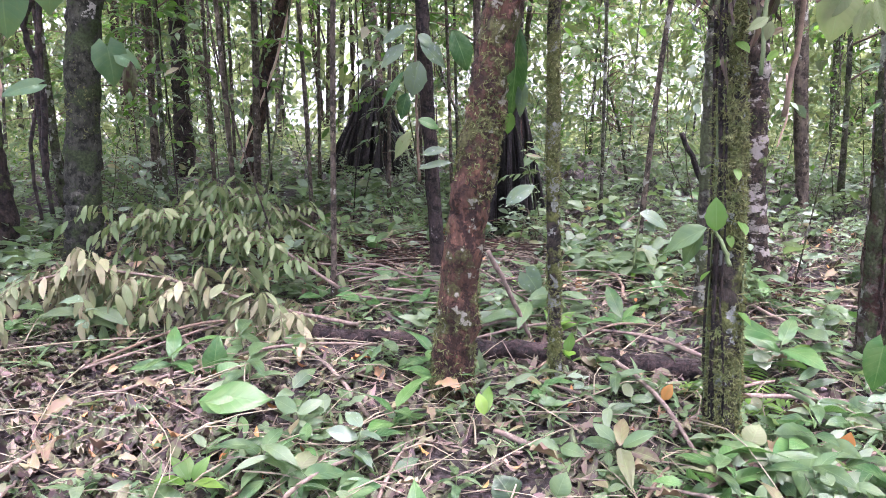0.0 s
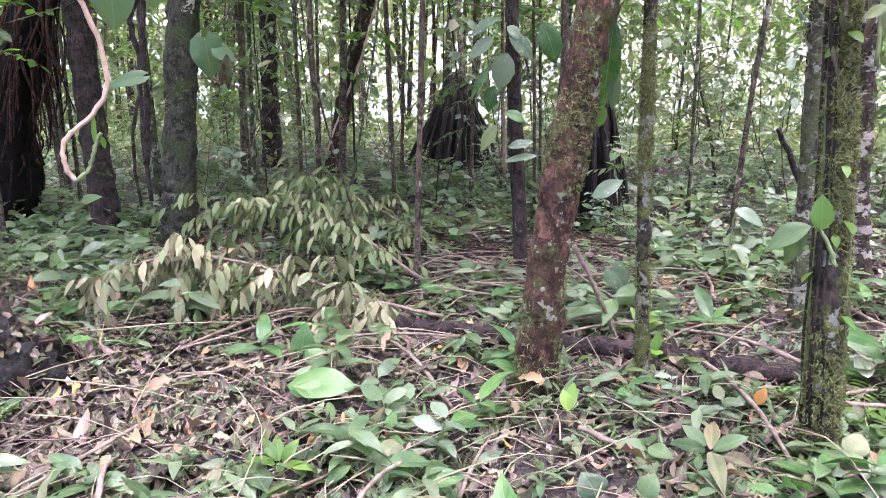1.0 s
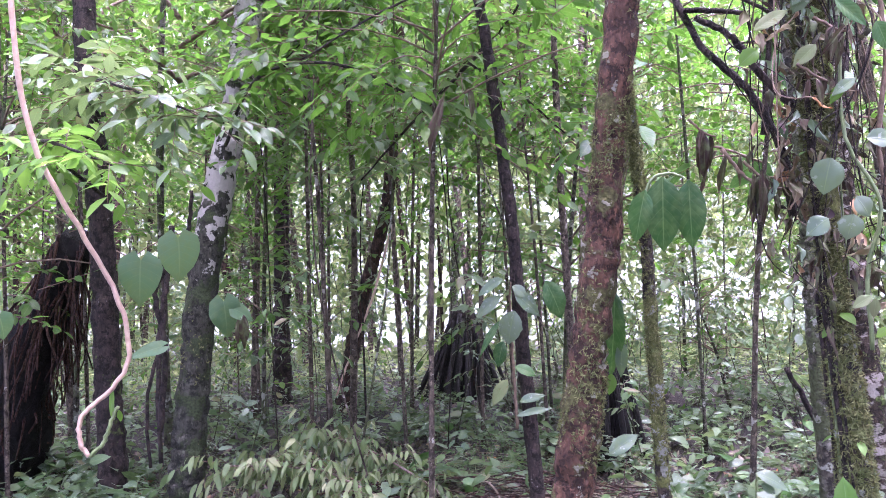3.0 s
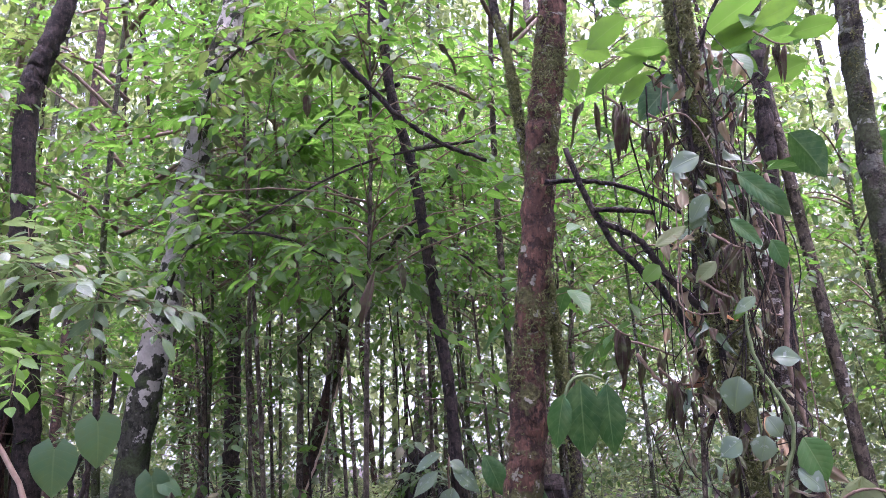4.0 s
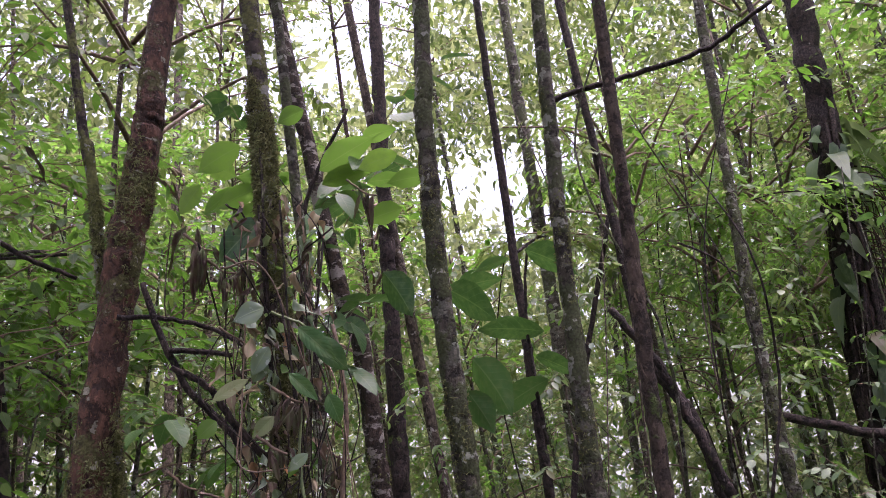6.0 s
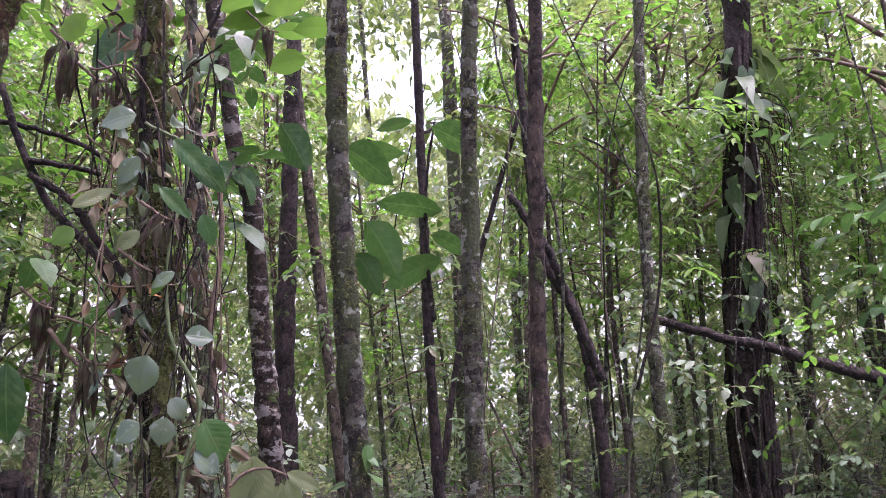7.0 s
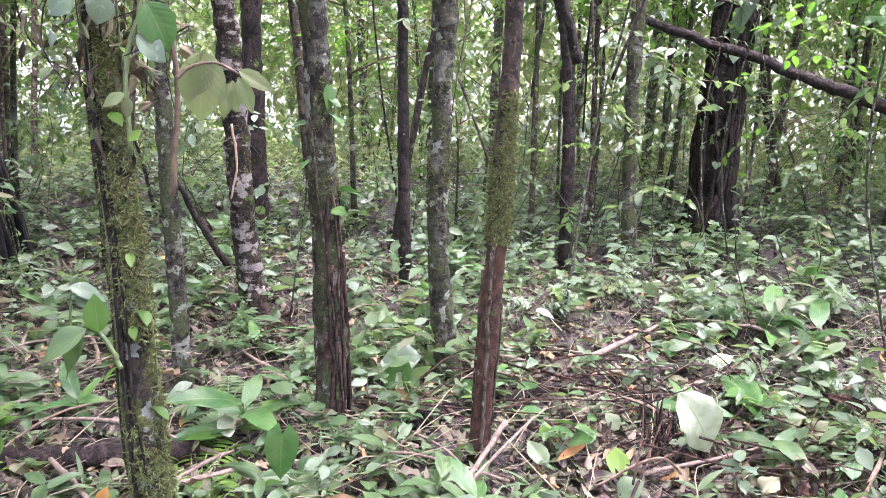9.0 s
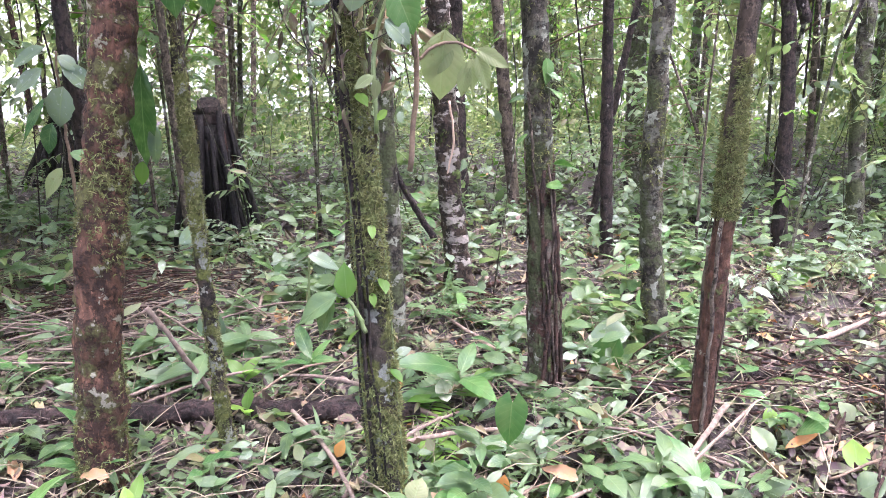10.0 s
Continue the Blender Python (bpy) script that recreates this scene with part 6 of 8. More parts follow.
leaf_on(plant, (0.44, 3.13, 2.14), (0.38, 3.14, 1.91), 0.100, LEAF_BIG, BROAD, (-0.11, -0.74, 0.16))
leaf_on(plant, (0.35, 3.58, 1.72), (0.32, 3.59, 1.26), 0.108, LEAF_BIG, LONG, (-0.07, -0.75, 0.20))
leaf_on(plant, (0.32, 3.59, 1.33), (0.30, 3.59, 1.22), 0.060, LEAF_YOUNG, BROAD, (-0.07, -0.75, 0.29))
leaf_on(plant, (0.38, 3.63, 1.48), (0.36, 3.63, 1.29), 0.060, LEAF_GREY_SHEEN, BROAD, (-0.08, -0.75, 0.25))
rod(plant, "stem", [(0.42, 3.19, 2.02), (0.47, 3.18, 2.18), (0.55, 3.17, 2.21), (0.60, 3.16, 2.19)], 0.008, 0.005, VINE_GREEN)
# climber on the shaggy trunk
plant = thing("climber", "climber with grey-sheened oval leaves on a shaggy trunk", "climber")
leaf_on(plant, (1.11, 2.65, 2.23), (1.21, 2.63, 2.22), 0.073, LEAF_GREY_SHEEN, BROAD, (-0.12, -0.64, 0.29))
leaf_on(plant, (1.00, 2.67, 2.17), (0.96, 2.67, 2.04), 0.107, LEAF_GREY_SHEEN, BROAD, (-0.09, -0.64, 0.31))
leaf_on(plant, (0.98, 2.67, 1.96), (0.90, 2.68, 1.91), 0.080, LEAF_GREY_SHEEN, BROAD, (-0.09, -0.64, 0.36))
leaf_on(plant, (1.06, 2.66, 1.97), (1.03, 2.66, 1.88), 0.084, LEAF_GREY_SHEEN, BROAD, (-0.11, -0.64, 0.36))
leaf_on(plant, (1.07, 2.66, 2.03), (1.12, 2.65, 1.96), 0.069, LEAF_GREY_SHEEN, BROAD, (-0.11, -0.64, 0.34))
leaf_on(plant, (0.95, 2.67, 2.77), (0.90, 2.68, 2.69), 0.064, LEAF_GREY_SHEEN, BROAD, (-0.08, -0.62, 0.16))
leaf_on(plant, (1.12, 2.65, 2.84), (1.25, 2.62, 2.71), 0.093, LEAF_BIG, BROAD, (-0.12, -0.61, 0.15))
leaf_on(plant, (0.77, 2.69, 2.64), (0.90, 2.68, 2.72), 0.051, LEAF_SICK, BROAD, (-0.03, -0.63, 0.19))
leaf_on(plant, (1.17, 2.64, 1.96), (1.24, 2.62, 1.81), 0.119, LEAF_BIG, BROAD, (-0.13, -0.64, 0.36))
leaf_on(plant, (1.14, 2.64, 1.86), (1.23, 2.62, 1.79), 0.077, LEAF_GREY_SHEEN, BROAD, (-0.13, -0.64, 0.39))
leaf_on(plant, (1.10, 2.65, 1.69), (1.03, 2.66, 1.65), 0.042, LEAF_PALE, BROAD, (-0.12, -0.63, 0.43))
leaf_on(plant, (1.11, 2.65, 1.68), (1.10, 2.65, 1.61), 0.035, LEAF_PALE, BROAD, (-0.12, -0.63, 0.43))
leaf_on(plant, (1.14, 2.64, 1.58), (1.10, 2.65, 1.55), 0.031, LEAF_YOUNG, BROAD, (-0.12, -0.63, 0.46))
leaf_on(plant, (1.05, 2.66, 2.42), (1.00, 2.67, 2.36), 0.039, LEAF_YOUNG, BROAD, (-0.10, -0.63, 0.25))
leaf_on(plant, (0.97, 2.67, 2.57), (0.89, 2.68, 2.50), 0.059, LEAF_SICK, BROAD, (-0.08, -0.63, 0.21))
leaf_on(plant, (1.16, 2.64, 2.63), (1.20, 2.63, 2.52), 0.067, LEAF_BIG, BROAD, (-0.13, -0.62, 0.20))
leaf_on(plant, (0.78, 2.69, 2.57), (0.71, 2.69, 2.52), 0.067, LEAF_YOUNG, BROAD, (-0.04, -0.63, 0.21))
leaf_on(plant, (0.95, 2.64, 2.95), (0.83, 2.67, 2.92), 0.098, LEAF_GREY_SHEEN, BROAD, (-0.16, -0.61, 0.20))
leaf_on(plant, (0.96, 2.64, 2.81), (0.89, 2.66, 2.71), 0.071, LEAF_GREY_SHEEN, BROAD, (-0.16, -0.62, 0.23))
leaf_on(plant, (1.07, 2.61, 2.43), (0.99, 2.63, 2.38), 0.050, LEAF_GREY_SHEEN, BROAD, (-0.19, -0.62, 0.32))
leaf_on(plant, (1.06, 2.61, 2.87), (1.19, 2.57, 2.74), 0.076, LEAF_BIG, BROAD, (-0.19, -0.61, 0.22))
leaf_on(plant, (1.02, 2.62, 2.71), (1.12, 2.59, 2.60), 0.054, LEAF_BIG, BROAD, (-0.18, -0.62, 0.25))
leaf_on(plant, (1.01, 2.99, 3.41), (0.81, 3.03, 3.25), 0.163, LEAF_BIG, BROAD, (-0.14, -0.55, 0.20))
rod(plant, "stem", [(1.12, 2.72, 1.50), (1.12, 2.72, 1.77), (1.17, 2.71, 2.01), (1.08, 2.73, 2.23), (1.07, 2.73, 2.51), (1.13, 2.72, 2.85), (0.99, 2.74, 2.96)], 0.008, 0.005, VINE_GREEN)
rod(plant, "stem", [(1.26, 2.82, 1.35), (1.29, 2.82, 1.77), (1.23, 2.83, 2.20), (1.27, 2.82, 2.60), (1.24, 2.83, 2.92)], 0.01, 0.008, TWIG)
# mottled leaves beside it
plant = thing("mottled_shrub", "shoot with mottled yellow-green hanging leaves", "shrub")
leaf_on(plant, (1.33, 2.62, 1.83), (1.31, 2.63, 1.59), 0.147, LEAF_SICK, BROAD, (-0.18, -0.73, 0.23))
leaf_on(plant, (1.35, 2.62, 1.79), (1.28, 2.64, 1.68), 0.075, LEAF_SICK, BROAD, (-0.19, -0.73, 0.24))
leaf_on(plant, (1.43, 2.60, 1.75), (1.47, 2.58, 1.63), 0.051, LEAF_SICK, BROAD, (-0.21, -0.72, 0.25))
leaf_on(plant, (1.40, 2.61, 1.73), (1.38, 2.61, 1.61), 0.049, LEAF_SICK, BROAD, (-0.20, -0.72, 0.26))
leaf_on(plant, (1.43, 2.60, 1.77), (1.54, 2.56, 1.71), 0.053, LEAF_SICK, BROAD, (-0.21, -0.72, 0.25))
leaf_on(plant, (1.41, 2.60, 1.74), (1.42, 2.60, 1.63), 0.045, LEAF_SICK, BROAD, (-0.20, -0.72, 0.25))
rod(plant, "stem", [(1.25, 2.64, 1.74), (1.30, 2.63, 1.78), (1.37, 2.61, 1.79), (1.43, 2.60, 1.76)], 0.006, 0.004, TWIG)
# young plant at the foot of the shaggy trunk
plant = thing("young_plant", "young plant with glossy light green leaves", "plant")
leaf_on(plant, (0.99, 2.67, 0.95), (0.98, 2.67, 1.08), 0.078, LEAF_YOUNG, BROAD, (-0.27, -0.74, 0.35))
leaf_on(plant, (0.96, 2.68, 0.96), (0.80, 2.74, 0.87), 0.092, LEAF_HERB, BROAD, (-0.17, -0.46, 0.59))
leaf_on(plant, (0.95, 2.69, 0.95), (0.87, 2.71, 0.81), 0.070, LEAF_HERB, BROAD, (-0.16, -0.46, 0.59))
rod(plant, "stem", [(1.05, 2.67, 0.82), (1.02, 2.68, 0.90), (0.99, 2.69, 0.95)], 0.009, 0.006, VINE_GREEN)
plant = thing("young_plant", "young plant with grey-sheened green leaves", "plant")
leaf_on(plant, (1.00, 3.77, 0.82), (1.16, 3.72, 0.78), 0.077, LEAF_GREY_SHEEN, LONG, (-0.13, -0.48, 0.59))
leaf_on(plant, (1.02, 3.76, 0.77), (1.09, 3.74, 0.73), 0.060, LEAF_GREY_SHEEN, BROAD, (-0.13, -0.47, 0.59))
leaf_on(plant, (0.50, 4.37, 0.34), (0.61, 4.36, 0.20), 0.157, LEAF_GREY_SHEEN, HEART, (-0.09, -0.77, 0.40))
leaf_on(plant, (0.39, 4.58, 0.73), (0.56, 4.57, 0.87), 0.105, LEAF_GREY_SHEEN, BROAD, (-0.05, -0.59, 0.50))
rod(plant, "stem", [(0.99, 3.79, 0.54), (1.00, 3.79, 0.69), (1.01, 3.79, 0.81)], 0.007, 0.004, VINE_GREEN)
# broad bright leaves high between the trunks
plant = thing("broad_leaved_sapling", "sapling with large bright translucent leaves", "sapling")
leaf_on(plant, (1.28, 5.89, 4.84), (0.96, 5.94, 5.02), 0.200, LEAF_YOUNG, BROAD, (0.09, 0.50, 0.50))
leaf_on(plant, (1.62, 5.41, 4.63), (1.22, 5.50, 4.69), 0.124, LEAF_YOUNG, BROAD, (0.12, 0.49, 0.50))
leaf_on(plant, (1.68, 5.40, 4.66), (1.44, 5.45, 4.60), 0.116, LEAF_YOUNG, BROAD, (0.13, 0.49, 0.50))
leaf_on(plant, (1.71, 4.77, 4.43), (2.09, 4.63, 4.69), 0.215, LEAF_YOUNG, BROAD, (0.15, 0.48, 0.50))
leaf_on(plant, (1.72, 4.76, 4.32), (2.09, 4.63, 4.46), 0.158, LEAF_YOUNG, BROAD, (0.15, 0.49, 0.50))
leaf_on(plant, (2.08, 4.85, 4.39), (2.40, 4.72, 4.41), 0.129, LEAF_YOUNG, BROAD, (0.18, 0.48, 0.50))
leaf_on(plant, (1.51, 5.03, 4.31), (1.17, 5.10, 4.09), 0.150, LEAF_YOUNG, BROAD, (0.12, 0.50, 0.50))
leaf_on(plant, (1.23, 5.49, 4.57), (0.95, 5.54, 4.37), 0.131, LEAF_YOUNG, BROAD, (0.09, 0.50, 0.50))
leaf_on(plant, (0.99, 5.73, 4.69), (0.80, 5.75, 4.42), 0.152, LEAF_YOUNG, BROAD, (0.06, 0.50, 0.50))
leaf_on(plant, (2.06, 4.86, 4.74), (2.32, 4.75, 4.82), 0.147, LEAF_YOUNG, BROAD, (0.17, 0.47, 0.50))
leaf_on(plant, (1.82, 4.73, 4.25), (2.01, 4.66, 4.10), 0.137, LEAF_YOUNG, BROAD, (0.16, 0.49, 0.50))
leaf_on(plant, (1.14, 4.52, 4.47), (0.84, 4.56, 4.30), 0.188, LEAF_YOUNG, BROAD, (0.08, 0.49, 0.50))
leaf_on(plant, (1.38, 4.48, 4.24), (1.09, 4.53, 4.27), 0.127, LEAF_YOUNG, BROAD, (0.10, 0.50, 0.50))
leaf_on(plant, (1.25, 4.50, 4.18), (0.95, 4.55, 4.06), 0.145, LEAF_YOUNG, BROAD, (0.09, 0.50, 0.50))
leaf_on(plant, (1.31, 4.49, 4.07), (1.01, 4.54, 3.92), 0.138, LEAF_YOUNG, BROAD, (0.10, 0.51, 0.50))
leaf_on(plant, (2.11, 4.26, 4.35), (1.84, 4.36, 4.29), 0.154, LEAF_YOUNG, BROAD, (0.18, 0.47, 0.50))
leaf_on(plant, (2.28, 4.19, 4.17), (2.02, 4.30, 4.18), 0.139, LEAF_YOUNG, BROAD, (0.20, 0.47, 0.50))
leaf_on(plant, (2.11, 4.26, 3.97), (1.86, 4.35, 3.91), 0.156, LEAF_YOUNG, BROAD, (0.19, 0.48, 0.50))
leaf_on(plant, (1.55, 4.44, 4.72), (1.36, 4.48, 4.62), 0.132, LEAF_YOUNG, BROAD, (0.12, 0.47, 0.50))
rod(plant, "stem", [(1.48, 4.93, 2.67), (1.56, 4.91, 3.51), (1.61, 4.90, 4.15), (1.74, 4.86, 4.51), (1.95, 4.79, 4.94)], 0.02, 0.012, BARK_DARK)
plant = thing("broad_leaved_sapling", "sapling with large drooping green leaves darkened as by shade", "sapling")
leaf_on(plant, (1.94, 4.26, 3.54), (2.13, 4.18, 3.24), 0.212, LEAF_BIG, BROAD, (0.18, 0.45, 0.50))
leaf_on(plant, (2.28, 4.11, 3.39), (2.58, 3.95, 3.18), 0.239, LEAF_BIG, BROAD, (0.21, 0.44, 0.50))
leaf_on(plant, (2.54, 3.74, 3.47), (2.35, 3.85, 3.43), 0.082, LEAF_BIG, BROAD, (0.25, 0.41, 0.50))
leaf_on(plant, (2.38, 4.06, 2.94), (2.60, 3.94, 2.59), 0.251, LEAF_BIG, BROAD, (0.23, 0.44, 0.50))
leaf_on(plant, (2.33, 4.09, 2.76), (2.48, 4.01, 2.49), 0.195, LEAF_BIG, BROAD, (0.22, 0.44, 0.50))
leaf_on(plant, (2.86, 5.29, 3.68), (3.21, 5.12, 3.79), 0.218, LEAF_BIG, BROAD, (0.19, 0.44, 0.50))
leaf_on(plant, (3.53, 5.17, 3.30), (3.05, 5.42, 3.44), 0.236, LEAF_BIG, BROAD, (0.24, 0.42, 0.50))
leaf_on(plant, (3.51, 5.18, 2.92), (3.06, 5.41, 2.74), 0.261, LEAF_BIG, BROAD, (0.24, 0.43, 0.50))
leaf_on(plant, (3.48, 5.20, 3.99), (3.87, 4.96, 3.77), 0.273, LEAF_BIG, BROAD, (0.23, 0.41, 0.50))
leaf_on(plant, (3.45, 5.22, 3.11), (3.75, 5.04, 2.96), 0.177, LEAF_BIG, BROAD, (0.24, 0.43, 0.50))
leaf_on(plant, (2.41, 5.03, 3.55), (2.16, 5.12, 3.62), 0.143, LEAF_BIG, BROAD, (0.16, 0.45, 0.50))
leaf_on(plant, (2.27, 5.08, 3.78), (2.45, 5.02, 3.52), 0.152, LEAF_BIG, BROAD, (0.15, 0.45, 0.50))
rod(plant, "stem", [(3.47, 5.27, 2.43), (3.44, 5.28, 2.97), (3.45, 5.27, 3.50), (3.53, 5.23, 4.05)], 0.018, 0.01, BARK_DARK)
# philodendron on the dark trunk
plant = thing("heart_leaved_climber", "climber with big heart-shaped pale green leaves", "climber")
leaf_on(plant, (-2.40, 4.31, 1.98), (-2.42, 4.30, 1.68), 0.287, LEAF_HEART, HEART, (0.31, -0.57, 0.32))
leaf_on(plant, (-2.25, 4.50, 2.12), (-2.23, 4.52, 1.82), 0.286, LEAF_HEART, HEART, (0.29, -0.58, 0.31))
leaf_on(plant, (-2.30, 4.37, 1.45), (-2.49, 4.26, 1.40), 0.103, LEAF_HEART, HEART, (0.30, -0.58, 0.39))
leaf_on(plant, (-2.39, 5.54, 1.70), (-2.35, 5.55, 1.40), 0.271, LEAF_HEART, HEART, (0.26, -0.60, 0.36))
leaf_on(plant, (-2.85, 3.67, 1.68), (-2.82, 3.69, 1.55), 0.138, LEAF_HEART, HEART, (0.39, -0.52, 0.32))
leaf_on(plant, (-2.86, 3.66, 1.77), (-2.97, 3.58, 1.84), 0.118, LEAF_HEART, HEART, (0.39, -0.52, 0.31))
leaf_on(plant, (-2.90, 3.63, 1.64), (-2.96, 3.58, 1.49), 0.124, LEAF_HEART, HEART, (0.40, -0.51, 0.33))
leaf_on(plant, (-2.32, 5.57, 1.64), (-2.17, 5.63, 1.56), 0.153, LEAF_HEART, HEART, (0.24, -0.60, 0.33))
rod(plant, "stem", [(-2.41, 4.54, 0.90), (-2.37, 4.55, 1.45), (-2.42, 4.53, 1.80), (-2.25, 4.62, 2.15), (-2.22, 4.63, 2.44)], 0.02, 0.012, BARK_DARK)
# dry leaves that hang from twigs
plant = thing("dry_frond", "withered brown leaves hanging from a branch", "dry frond", "dry fronds")
leaf_on(plant, (0.78, 4.15, 3.79), (0.66, 4.16, 3.55), 0.065, LEAF_DRY, CURLED, (-0.05, -0.42, 0.40))
leaf_on(plant, (0.84, 4.14, 3.78), (0.85, 4.14, 3.52), 0.060, LEAF_DRY, CURLED, (-0.06, -0.42, 0.40))
leaf_on(plant, (0.90, 4.13, 3.67), (0.98, 4.12, 3.54), 0.055, LEAF_DRY, CURLED, (-0.07, -0.42, 0.41))
leaf_on(plant, (0.93, 3.31, 3.27), (0.98, 3.30, 3.06), 0.052, LEAF_DRY, CURLED, (-0.09, -0.42, 0.43))
leaf_on(plant, (0.99, 3.30, 3.29), (1.03, 3.29, 3.06), 0.044, LEAF_DRY, CURLED, (-0.09, -0.42, 0.42))
leaf_on(plant, (0.78, 3.34, 2.32), (0.69, 3.35, 2.13), 0.046, LEAF_DRY, CURLED, (-0.07, -0.44, 0.55))
leaf_on(plant, (0.83, 3.33, 2.32), (0.77, 3.34, 2.11), 0.050, LEAF_DRY, CURLED, (-0.08, -0.44, 0.55))
leaf_on(plant, (0.88, 3.32, 2.30), (0.87, 3.32, 2.15), 0.042, LEAF_DRY, CURLED, (-0.08, -0.44, 0.55))
leaf_on(plant, (0.98, 3.30, 2.19), (0.93, 3.31, 2.10), 0.050, LEAF_DRY, CURLED, (-0.10, -0.44, 0.56))
leaf_on(plant, (0.07, 4.98, 4.14), (0.02, 4.98, 4.01), 0.078, LEAF_DRY, CURLED, (0.02, -0.42, 0.39))
rod(plant, "stem", [(0.76, 3.36, 2.35), (0.85, 3.35, 2.32), (0.95, 3.33, 2.27)], 0.006, 0.004, TWIG)
plant = thing("dry_frond", "withered blackish leaves caught among foliage", "dry frond", "dry fronds")
leaf_on(plant, (-0.81, 3.84, 4.22), (-0.92, 3.81, 4.19), 0.060, LEAF_DRY, CURLED, (0.11, -0.39, 0.35))
leaf_on(plant, (-0.90, 3.81, 4.09), (-0.78, 3.84, 4.03), 0.099, LEAF_DRY, CURLED, (0.12, -0.39, 0.37))
leaf_on(plant, (-0.76, 3.85, 3.83), (-0.78, 3.85, 3.70), 0.092, LEAF_DRY, CURLED, (0.11, -0.41, 0.39))
leaf_on(plant, (-0.47, 3.91, 3.78), (-0.50, 3.91, 3.68), 0.063, LEAF_DRY, CURLED, (0.08, -0.41, 0.39))
leaf_on(plant, (-0.52, 4.52, 2.95), (-0.66, 4.49, 2.55), 0.115, LEAF_DRY, CURLED, (0.08, -0.44, 0.49))
leaf_on(plant, (-0.37, 4.54, 2.97), (-0.35, 4.54, 2.80), 0.079, LEAF_DRY, CURLED, (0.06, -0.44, 0.48))
leaf_on(plant, (-0.06, 4.37, 4.32), (0.07, 4.38, 4.16), 0.071, LEAF_DRY, CURLED, (0.03, -0.41, 0.36))
rod(plant, "stem", [(-0.71, 4.58, 4.38), (-0.37, 4.64, 3.99), (-0.12, 4.67, 3.80), (0.20, 4.68, 3.64)], 0.022, 0.012, BARK_DARK)
plant = thing("dry_frond", "withered red-brown leaf cluster beside a shaggy trunk", "dry frond", "dry fronds")
leaf_on(plant, (0.87, 3.03, 2.12), (0.83, 3.04, 1.96), 0.043, LEAF_DRY, CURLED, (-0.03, -0.45, 0.53))
leaf_on(plant, (0.88, 3.03, 2.12), (0.88, 3.03, 1.94), 0.043, LEAF_DRY, CURLED, (-0.04, -0.45, 0.53))
leaf_on(plant, (0.91, 3.03, 2.11), (0.94, 3.03, 1.96), 0.039, LEAF_DRY, CURLED, (-0.04, -0.45, 0.53))
leaf_on(plant, (0.86, 3.04, 2.13), (0.80, 3.04, 2.01), 0.036, LEAF_DRY, CURLED, (-0.03, -0.45, 0.53))
leaf_on(plant, (0.87, 3.09, 1.84), (0.85, 3.09, 1.76), 0.033, LEAF_DRY, CURLED, (-0.02, -0.45, 0.54))
leaf_on(plant, (-2.17, 5.38, 1.60), (-2.17, 5.38, 1.32), 0.131, LEAF_DRY, CURLED, (0.17, -0.42, 0.54))
leaf_on(plant, (-2.28, 5.58, 1.58), (-2.29, 5.58, 1.32), 0.122, LEAF_DRY, CURLED, (0.17, -0.42, 0.54))
rod(plant, "stem", [(0.73, 3.04, 2.28), (0.80, 3.04, 2.18), (0.87, 3.03, 2.12), (0.95, 3.03, 2.11)], 0.008, 0.005, TWIG)
# leafy boughs over the left of the clearing
def leafy_bough(label, pts, n, size, mat, seed, shape=MEDIUM):
    rng = np.random.default_rng(seed)
    bough = thing("leafy_bough", label, "branch", "leafy boughs")
    rod(bough, "limb", pts, 0.016, 0.006, BARK_DARK)
    o = np.array(bough.location)
    line = spline(pts, 30) - o
    starts = line[rng.integers(5, 30, n)]
    ways = rng.normal(0, 1, (n, 3)) * (1, 1, 0.4) + (0, 0, 0.05)
    leaves = Geo()
    sprays(leaves, leaves, rng, starts, ways, rng.uniform(0.3, 0.65, n), 9, size, shape=shape)
    leaves.part("foliage", [mat, TWIG], bough)


leafy_bough("leafy bough with fresh oval leaves above a vine", [(-3.5, 5.75, 3.1), (-3.1, 4.9, 3.25), (-2.5, 4.2, 3.05), (-1.8, 4.0, 2.75)], 44, 0.13, LEAF_HERB, 201)
leafy_bough("leafy bough with bright green leaves above a vine", [(-3.5, 5.75, 2.6), (-3.2, 4.6, 2.75), (-2.7, 3.9, 2.65), (-2.2, 3.7, 2.45)], 30, 0.14, LEAF_YOUNG, 202)
leafy_bough("leafy bough with dark green leaves beside a lichen tree", [(-2.6, 6.1, 3.0), (-2.0, 5.3, 3.35), (-1.3, 4.9, 3.3), (-0.7, 4.9, 3.0)], 46, 0.13, LEAF, 203)
leafy_bough("drooping bough with grey-green leaves beside a thin stem", [(-0.3, 5.1, 3.4), (-0.8, 5.3, 3.0), (-1.3, 5.6, 2.6)], 30, 0.11, LEAF_HERB, 204)


leafy_bough("leafy bough with dark drooping leaves between trunks", [(-0.4, 5.1, 4.4), (-1.0, 5.8, 4.5), (-1.6, 6.4, 4.3), (-2.2, 6.6, 3.9)], 52, 0.14, LEAF, 207)
leafy_bough("leafy bough with deep green leaves above the clearing", [(-0.4, 5.1, 3.9), (0.0, 6.0, 4.2), (-0.2, 7.0, 4.2), (-0.8, 7.6, 3.9)], 46, 0.13, LEAF, 208)
leafy_bough("leafy bough with backlit green leaves above the clearing", [(-2.4, 6.3, 4.4), (-1.9, 5.6, 4.9), (-1.2, 5.3, 5.0), (-0.6, 5.4, 4.8)], 44, 0.14, LEAF_CANOPY, 209)
